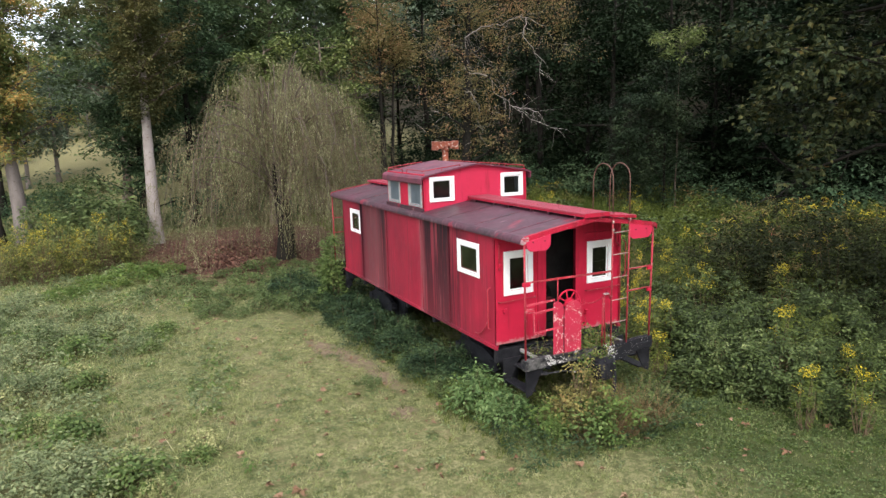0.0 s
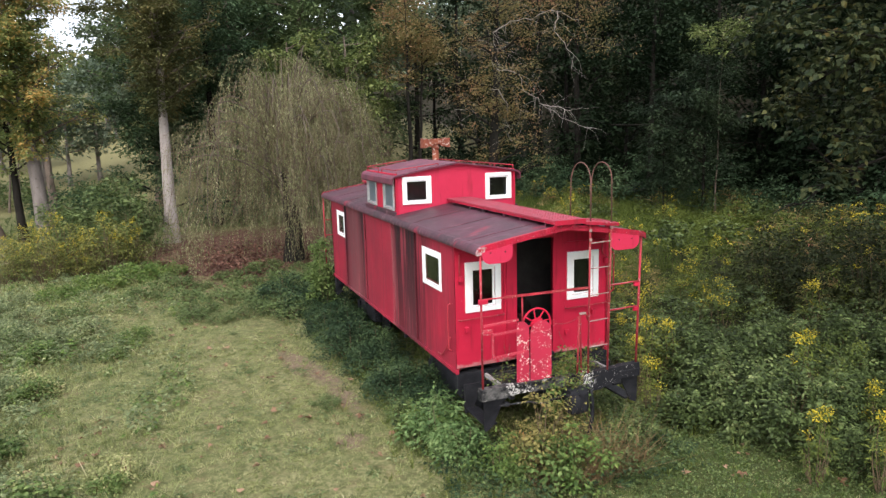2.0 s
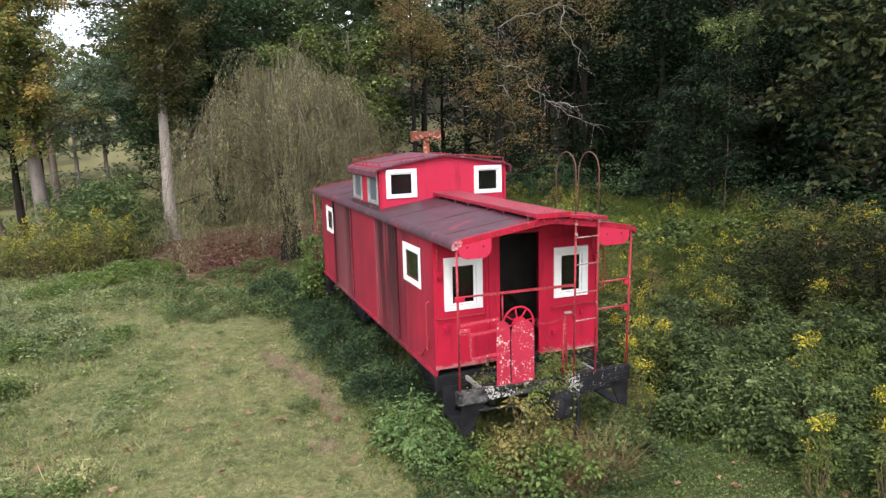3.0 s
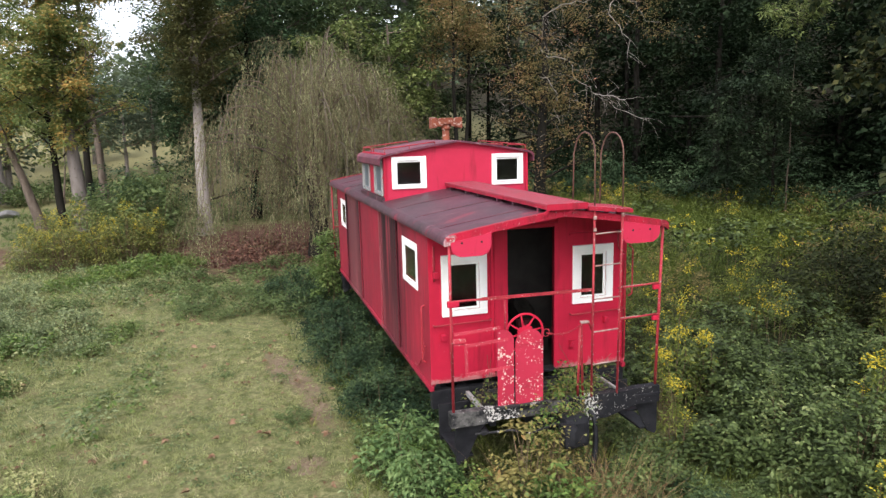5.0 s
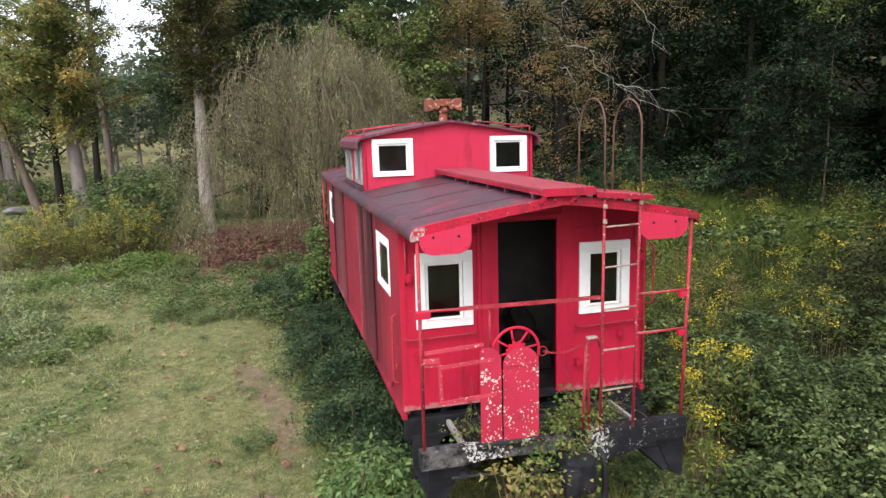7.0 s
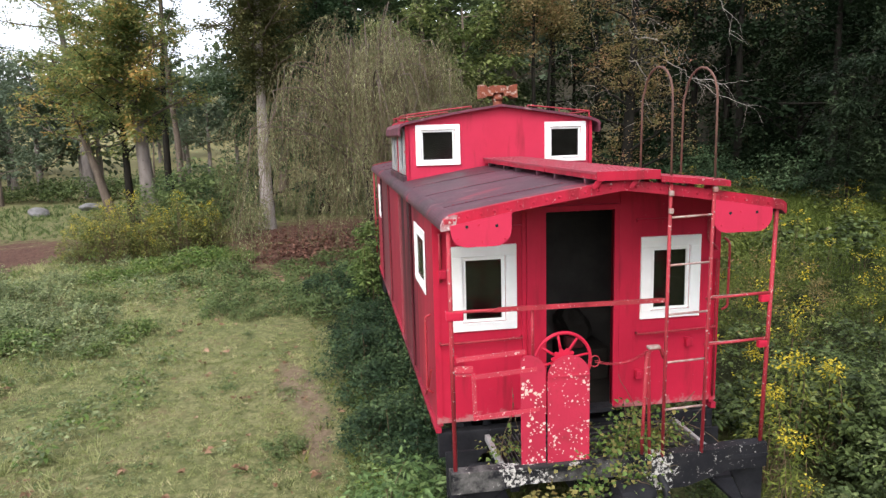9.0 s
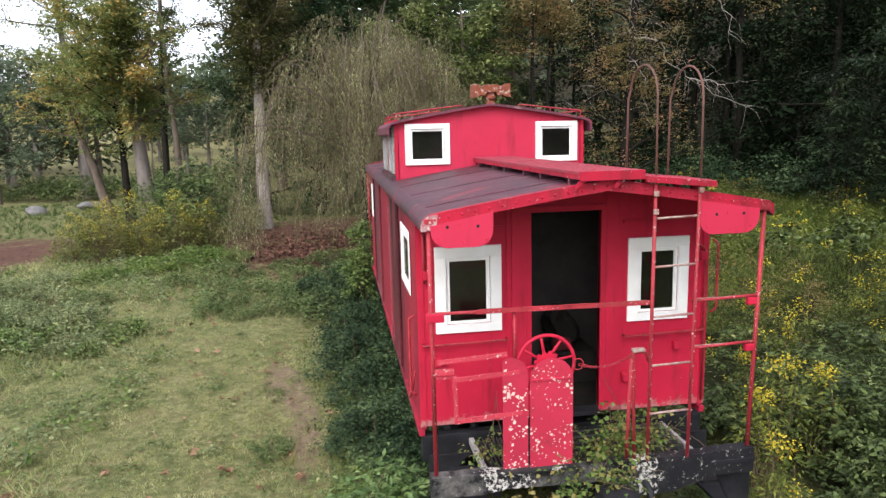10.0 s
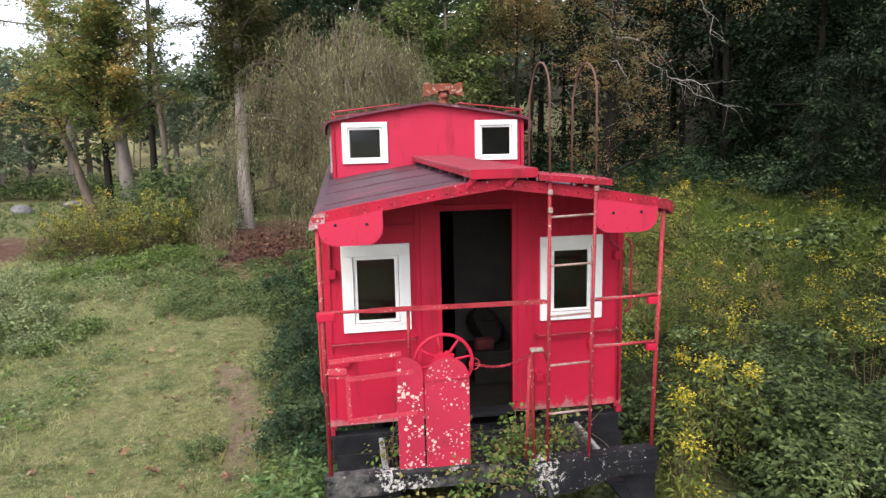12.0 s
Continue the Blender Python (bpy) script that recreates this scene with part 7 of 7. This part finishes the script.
def weed_field():
    """Rank weeds on the far side of the wagon: overlapping mounds, some topped with goldenrod."""
    rng = np.random.default_rng(31)
    stores = {"bramble": [], "murk": [], "goldenrod": [], "withered": [], "bloom": [], "stalk": []}
    for (x0, x1, y0, y1, density, leaf, clumps, per, size) in ((1.9, 10.0, -6.0, 10.0, 1.75, 0.062, 26, 28, 0.64), (1.7, 24.0, 10.0, 34.0, 0.42, 0.15, 22, 18, 1.05), (10.0, 25.0, -8.0, 10.0, 0.42, 0.15, 22, 18, 1.05)):
        for _ in range(int((x1 - x0) * (y1 - y0) * density)):
            x, y = rng.uniform(x0, x1), rng.uniform(y0, y1)
            if y > 12 and rng.uniform() < 0.55:
                continue
            inner = x - float(weed_line(np.array(y)))
            if inner < -0.15:
                continue
            r = size * rng.uniform(0.55, 1.2) * min(1.0, 0.6 + max(0.0, inner) * 0.5)
            wet = noise.noise((0.22 * x, 0.22 * y, 8)) + min(0.38, max(-0.25, (y - 2) / 11)) + (0.35 if x < 3.4 and y > -0.5 else 0.0) + rng.normal() * 0.14
            h = min(1.45, r * rng.uniform(0.45, 1.75) * (1.5 if wet > 0.1 else 1.05))
            a, q = rng.uniform(0, 2 * math.pi, clumps), np.sqrt(rng.uniform(0, 1, clumps))
            top = h * np.sqrt(1 - (0.93 * q) ** 2) * (rng.uniform(0.82, 1.12, clumps) if wet < 0.08 else rng.uniform(0.5, 1.3, clumps))
            c = np.stack([x + r * q * np.cos(a), y + r * q * np.sin(a), np.maximum(0.06, top)], 1)
            c[:, 2] += ground_z(x, y)
            kind = "bramble" if wet < 0.08 else "goldenrod" if rng.uniform() < 0.86 else "withered"
            if 9.0 < x < 19.0 and 0.0 < y < 7.0 and rng.uniform() < 0.65:
                kind = "murk"
            sp = r * 0.11
            if kind == "bramble":
                stores[kind].append(rosettes(rng, c, int(per * 0.55), leaf * 1.45, 0.6))
            else:
                stores[kind].append(spray(rng, c, per, (sp, sp, sp * 0.6), leaf, 0.32, 0.3, 0.5))
            if wet > 0.22 and rng.uniform() < (0.2 if x < 7 else 0.22):
                f = c[np.argsort(-c[:, 2])[: int(rng.integers(3, 9))]] + (0, 0, 0.16)
                stores["bloom"].append(spray(rng, f, 16, (0.06, 0.06, 0.025), 0.045 if leaf < 0.1 else 0.07, 0.8, 0.0))
                stores["stalk"].append(tubes_np([(np.stack([p - (0.05, 0.05, 0.7), p - (0, 0, 0.3), p]), np.array([0.008, 0.006, 0.004])) for p in f], 3))
    n = 1200
    x, y = rng.uniform(1.2, 11.0, n), rng.uniform(-6.0, 11.0, n)
    keep = x > weed_line(y) - 0.3
    c = np.stack([x, y, [ground_z(a, b) + 0.06 for a, b in zip(x, y)]], 1)[keep]
    stores["bramble"].append(spray(rng, c, 12, (0.12, 0.12, 0.05), 0.06, 0.5, 0.1, 0.4))
    for key, name, mat, label in (("bramble", "weed_field", L_WEED, "rank dark green weeds and brambles"), ("murk", "dark_weed_patch", L_MURK, "tall dark weeds towards the wood"), ("goldenrod", "goldenrod_field", leaf_field, "yellow-green goldenrod stems and leaves"), ("withered", "withered_weeds", L_BROWN, "withered brown weeds among the green"), ("bloom", "goldenrod_bloom", L_FLOWER, "yellow goldenrod blossom among the weeds"), ("stalk", "goldenrod_stalks", M_STALK, "thin stalks under the goldenrod blossom")):
        v, tr = join_np(stores[key])
        tagged(place(name, mesh_np(name, v, tr), mat), label, "weeds", kind="stuff")


def meadow_weeds():
    """Ragged pale weeds in the rough ground on the left."""
    rng = np.random.default_rng(33)
    n = 2100
    x, y = rng.uniform(-19, -5.6, n), rng.uniform(-2, 22, n)
    m = np.array([noise.noise((0.45 * a, 0.45 * b, 2)) for a, b in zip(x, y)]) + np.clip((-6.8 - x) / 6, -0.3, 0.25)
    keep = (m > 0.02) & ~on_soil(x, y)
    x, y, m = x[keep], y[keep], m[keep]
    gz = np.array([ground_z(a, b) for a, b in zip(x, y)])
    c = np.stack([x, y, gz + 0.1 + 0.5 * np.clip(m, 0, 0.6) * rng.uniform(0.4, 1.2, len(x))], 1)
    pick = rng.uniform(0, 1, len(c))
    for name, q, mat, label in (("meadow_weeds", c[pick < 0.7], L_SAGE, "ragged grey-green weeds in rough grass"), ("fresh_meadow_weeds", c[pick >= 0.7], L_BRIGHT, "fresh yellow-green weeds in rough grass")):
        v, tr = join_np([spray(rng, q, 12, (0.18, 0.18, 0.08), 0.095, 0.45, 0.2, 0.5), rosettes(rng, q, 12, 0.11, 0.5)])
        v[:, 2] = np.maximum(v[:, 2], -0.3)
        tagged(place(name, mesh_np(name, v, tr), mat), label, "weeds", kind="stuff")


def side_fringe():
    """Low plants that thin out from the wagon's side into the lawn, and before the end sill."""
    rng = np.random.default_rng(35)
    n = 4200
    y = rng.uniform(-2.6, 13.0, n)
    x = -1.3 - np.abs(rng.normal(size=n)) * (0.36 + 0.055 * np.maximum(y - 4, 0))
    front = y < -0.6
    x = np.where(front, rng.uniform(-2.4, 1.6, n), x)
    p = np.stack([x, y, [ground_z(a, b) for a, b in zip(x, y)]], 1)
    p[:, 2] += rng.uniform(0.02, 0.30, n) * np.clip(1.6 + (x + 1.3) * 0.9, 0.15, 1.0)
    pick = rng.uniform(0, 1, n)
    for name, q, mat, label in (("fringe_weeds", p[pick < 0.66], L_SIDE, "low weeds along the foot of the wagon, shade put into their colour"), ("light_fringe_weeds", p[pick >= 0.66], L_MEADOW, "low lighter weeds running out into the lawn")):
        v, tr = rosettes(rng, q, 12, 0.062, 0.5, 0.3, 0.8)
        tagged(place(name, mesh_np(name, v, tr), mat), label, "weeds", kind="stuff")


weed_field()
side_fringe()


def grass(name, label, x0, x1, y0, y1, n, height, width, mat, seed, test, tuft=9, loose=0.035):
    """Tufts of pointed blades."""
    rng = np.random.default_rng(seed)
    x, y = rng.uniform(x0, x1, n // tuft), rng.uniform(y0, y1, n // tuft)
    keep = test(x, y, rng)
    x, y = x[keep], y[keep]
    gz = np.repeat(np.array([ground_z(a, b) for a, b in zip(x, y)]), tuft) - 0.005
    lush = np.repeat(rng.uniform(0.45, 1.35, len(x)) ** 1.5, tuft)
    x, y = np.repeat(x, tuft) + rng.normal(size=len(x) * tuft) * loose, np.repeat(y, tuft) + rng.normal(size=len(y) * tuft) * loose
    n = len(x)
    a = rng.uniform(0, 2 * math.pi, n)
    h = height * rng.uniform(0.5, 1.3, n) * lush
    w = width * rng.uniform(0.7, 1.3, n) * 0.5
    side = np.stack([np.cos(a), np.sin(a), np.zeros(n)], 1) * w[:, None]
    tip = np.stack([rng.normal(size=n) * 0.6 * h, rng.normal(size=n) * 0.6 * h, h], 1)
    base = np.stack([x, y, gz], 1)
    v = np.stack([base - side, base + side, base + tip], 1).reshape(-1, 3)
    t = np.arange(3 * n).reshape(-1, 3)
    tagged(place(name, mesh_np(name, v, t), mat), label, "grass", kind="stuff")


def on_soil(x, y):
    s = ((x + 3.2 + 0.25 * (y - 4.9)) / (0.22 + 0.10 * np.sin(7.3 * y + 3 * x))) ** 2 + ((y - 4.9) / 1.6) ** 2 < 1
    s |= ((x + 2.85) / (0.20 + 0.10 * np.sin(9.1 * y + 2 * x))) ** 2 + ((y - 2.6) / 1.2) ** 2 < 1
    s |= ((x + 3.9) / 3.0) ** 2 + ((y - 19.6) / 3.8) ** 2 < 1
    s |= ((x + 5.0) / 3.0) ** 2 + ((y - 24.8) / 3.6) ** 2 < 1
    s |= ((x + 1.0) / 5.6) ** 2 + ((y - 20.6) / 6.0) ** 2 < 1
    s |= ((x + 1.0) / 6.6) ** 2 + ((y - 26.0) / 5.0) ** 2 < 1
    s |= ((x + 15.4) / 2.7) ** 2 + ((y - 22.2) / 5.0) ** 2 < 1
    return s


def lush_part(x, y):
    """0 on the dry lawn, 1 on the lush side towards the weeds."""
    return np.clip((x + 0.25 * y + 1.7 + 0.5 * np.sin(1.9 * y) * np.sin(2.3 * x)) / 1.6, 0, 1)


def lawn(x, y, rng):
    far = np.clip(1.2 - np.hypot(x + 3, y + 6) / 32, 0.2, 1)
    far *= np.clip(0.62 + 0.35 * np.sin(3.1 * x + 2 * np.sin(1.7 * y)) * np.sin(2.7 * y + 2 * np.sin(2.3 * x)) + 0.3 * np.sin(9.1 * x + 3 * np.sin(5 * y)) * np.sin(8.3 * y + 2 * np.sin(6 * x)), 0.08, 1)
    far *= 1 - 0.8 * lush_part(x, y)
    return (rng.uniform(0, 1, len(x)) < far) & ~(on_soil(x, y) & (rng.uniform(0, 1, len(x)) < np.where(y < 10, 0.55, 0.92))) & ((x < -1.4) | (y < -1.0)) & (x < weed_line(y) + 1.0)


meadow_weeds()
grass("mown_grass", "short yellow-green mown grass", -9.5, 5.5, -6.0, 17.0, 860000, 0.046, 0.010, L_GRASS, 41, lawn, 9, 0.022)
grass("rough_grass", "longer rough grass on the left of the lawn", -18.0, -5.5, -2.0, 24.0, 70000, 0.17, 0.016, L_GRASS, 42, lambda x, y, rng: ~on_soil(x, y) & (x < -6.8 + 1.2 * np.sin(y * 0.9) + rng.normal(size=len(x)) * 0.5))
grass("rough_grass", "long grass fringe round the wagon", -3.2, 2.6, -2.6, 13.0, 26000, 0.22, 0.014, leaf_field, 43, lambda x, y, rng: ((x > -2.5) | (rng.uniform(0, 1, len(x)) < 0.15)) & ((y > -1.7) | (rng.uniform(0, 1, len(x)) < 0.3)))
grass("lush_grass", "lush green grass along the edge of the weeds", -3.0, 7.0, -8.0, -0.8, 150000, 0.045, 0.012, L_LUSH, 45, lambda x, y, rng: (rng.uniform(0, 1, len(x)) < lush_part(x, y)) & (x < weed_line(y) + 0.6), 9, 0.03)
rng = np.random.default_rng(46)
x, y = rng.uniform(-2.5, 6.5, 2600), rng.uniform(-8.0, -0.9, 2600)
keep = (rng.uniform(0, 1, len(x)) < lush_part(x, y)) & (x < weed_line(y) + 0.5)
x, y = x[keep], y[keep]
v, tr = spray(rng, np.stack([x, y, [ground_z(a, b) + 0.035 for a, b in zip(x, y)]], 1), 16, (0.08, 0.08, 0.012), 0.04, 0.75, 0.0, 0.35)
tagged(place("clover", mesh_np("clover", v, tr), L_MEADOW), "low broad-leaved plants in the lush grass", "plants", kind="stuff")
grass("tall_grass", "tall green grass between the goldenrod and the wood", 3.0, 25.0, 9.0, 34.0, 90000, 0.62, 0.03, L_FIELD, 47, lambda x, y, rng: rng.uniform(0, 1, len(x)) < np.clip((y - 9) / 9 + 0.25 * np.sin(0.9 * x + 0.5 * y), 0, 1), 8, 0.16)
grass("dry_stems", "dry brown stems among the weeds before the end sill", -1.1, 0.6, -2.3, -1.5, 2600, 0.55, 0.012, L_STRAW, 48, lambda x, y, rng: rng.uniform(0, 1, len(x)) < 0.8, 7, 0.05)
grass("far_grass", "grass beyond the willow", -26.0, 8.0, 20.0, 45.0, 30000, 0.28, 0.04, L_MEADOW, 44, lambda x, y, rng: ~on_soil(x, y))

# small plants in the lawn
rng = np.random.default_rng(49)
n = 2600
x, y = rng.uniform(-9.0, 0.5, n), rng.uniform(-4.5, 14.0, n)
spot = np.array([noise.noise((0.7 * a, 0.7 * b, 11)) + 0.5 * noise.noise((2.1 * a, 2.1 * b, 4)) for a, b in zip(x, y)])
keep = (spot > 0.12) & ~on_soil(x, y) & ((x < -2.6) | (y < -2.4)) & (x < weed_line(y))
x, y = x[keep], y[keep]
p = np.stack([x, y, [ground_z(a, b) + 0.045 for a, b in zip(x, y)]], 1)
pick = rng.uniform(0, 1, len(p)) < 0.6
for name, q, mat, label in (("lawn_weeds", p[pick], L_MEADOW, "low dark green weeds in the mown grass"), ("pale_lawn_weeds", p[~pick], L_SAGE, "low grey-green weeds in the mown grass")):
    v, tr = rosettes(rng, q, 14, 0.06, 0.45, 0.12, 0.8)
    tagged(place(name, mesh_np(name, v, tr), mat), label, "weeds", kind="stuff")

# fallen leaves on the lawn
rng = np.random.default_rng(51)
n = 620
x, y = rng.uniform(-8.5, 4.5, n), rng.uniform(-5.0, 14.0, n)
ok = ((x < -2.4) | (y < -2.2)) & (x < 2.5 - 0.6 * (y + 1))
x, y = x[ok], y[ok]
p = np.stack([x, y, [ground_z(a, b) + 0.05 for a, b in zip(x, y)]], 1)
way = rng.normal(size=(len(p), 3)) * (1, 1, 0.2)
up = rng.normal(size=(len(p), 3)) * 0.35 + [0, 0, 1]
s = 0.05 + 0.13 * rng.uniform(0, 1, len(p)) ** 2.5
turned = [np.stack([way[:, 0] * math.cos(q) - way[:, 1] * math.sin(q), way[:, 0] * math.sin(q) + way[:, 1] * math.cos(q), way[:, 2] + 0.35 * abs(q)], 1) for q in (-0.85, 0.0, 0.85)]
v, tr = join_np([leaves_np(p, w, up, s * k, s * k * 0.55, 0.45) for w, k in zip(turned, (0.75, 1.0, 0.75))])
tagged(place("fallen_leaves", mesh_np("fallen_leaves", v, tr), L_LITTER), "dry brown leaves fallen on the grass", "leaves", kind="stuff")
n = 4200
x, y = rng.normal(size=n) * 2.0 - 3.4, rng.normal(size=n) * 2.9 + 20.4
p = np.stack([x, y, [ground_z(a, b) + 0.03 for a, b in zip(x, y)]], 1)
way, up = rng.normal(size=(n, 3)) * (1, 1, 0.3), rng.normal(size=(n, 3)) * 0.5 + [0, 0, 1]
s = rng.uniform(0.06, 0.16, n)
v, tr = leaves_np(p, way, up, s, s * 0.75, 0.3)
tagged(place("leaf_litter", mesh_np("leaf_litter", v, tr), L_MULCH), "dark red-brown leaf litter over bare earth", "leaves", kind="stuff")
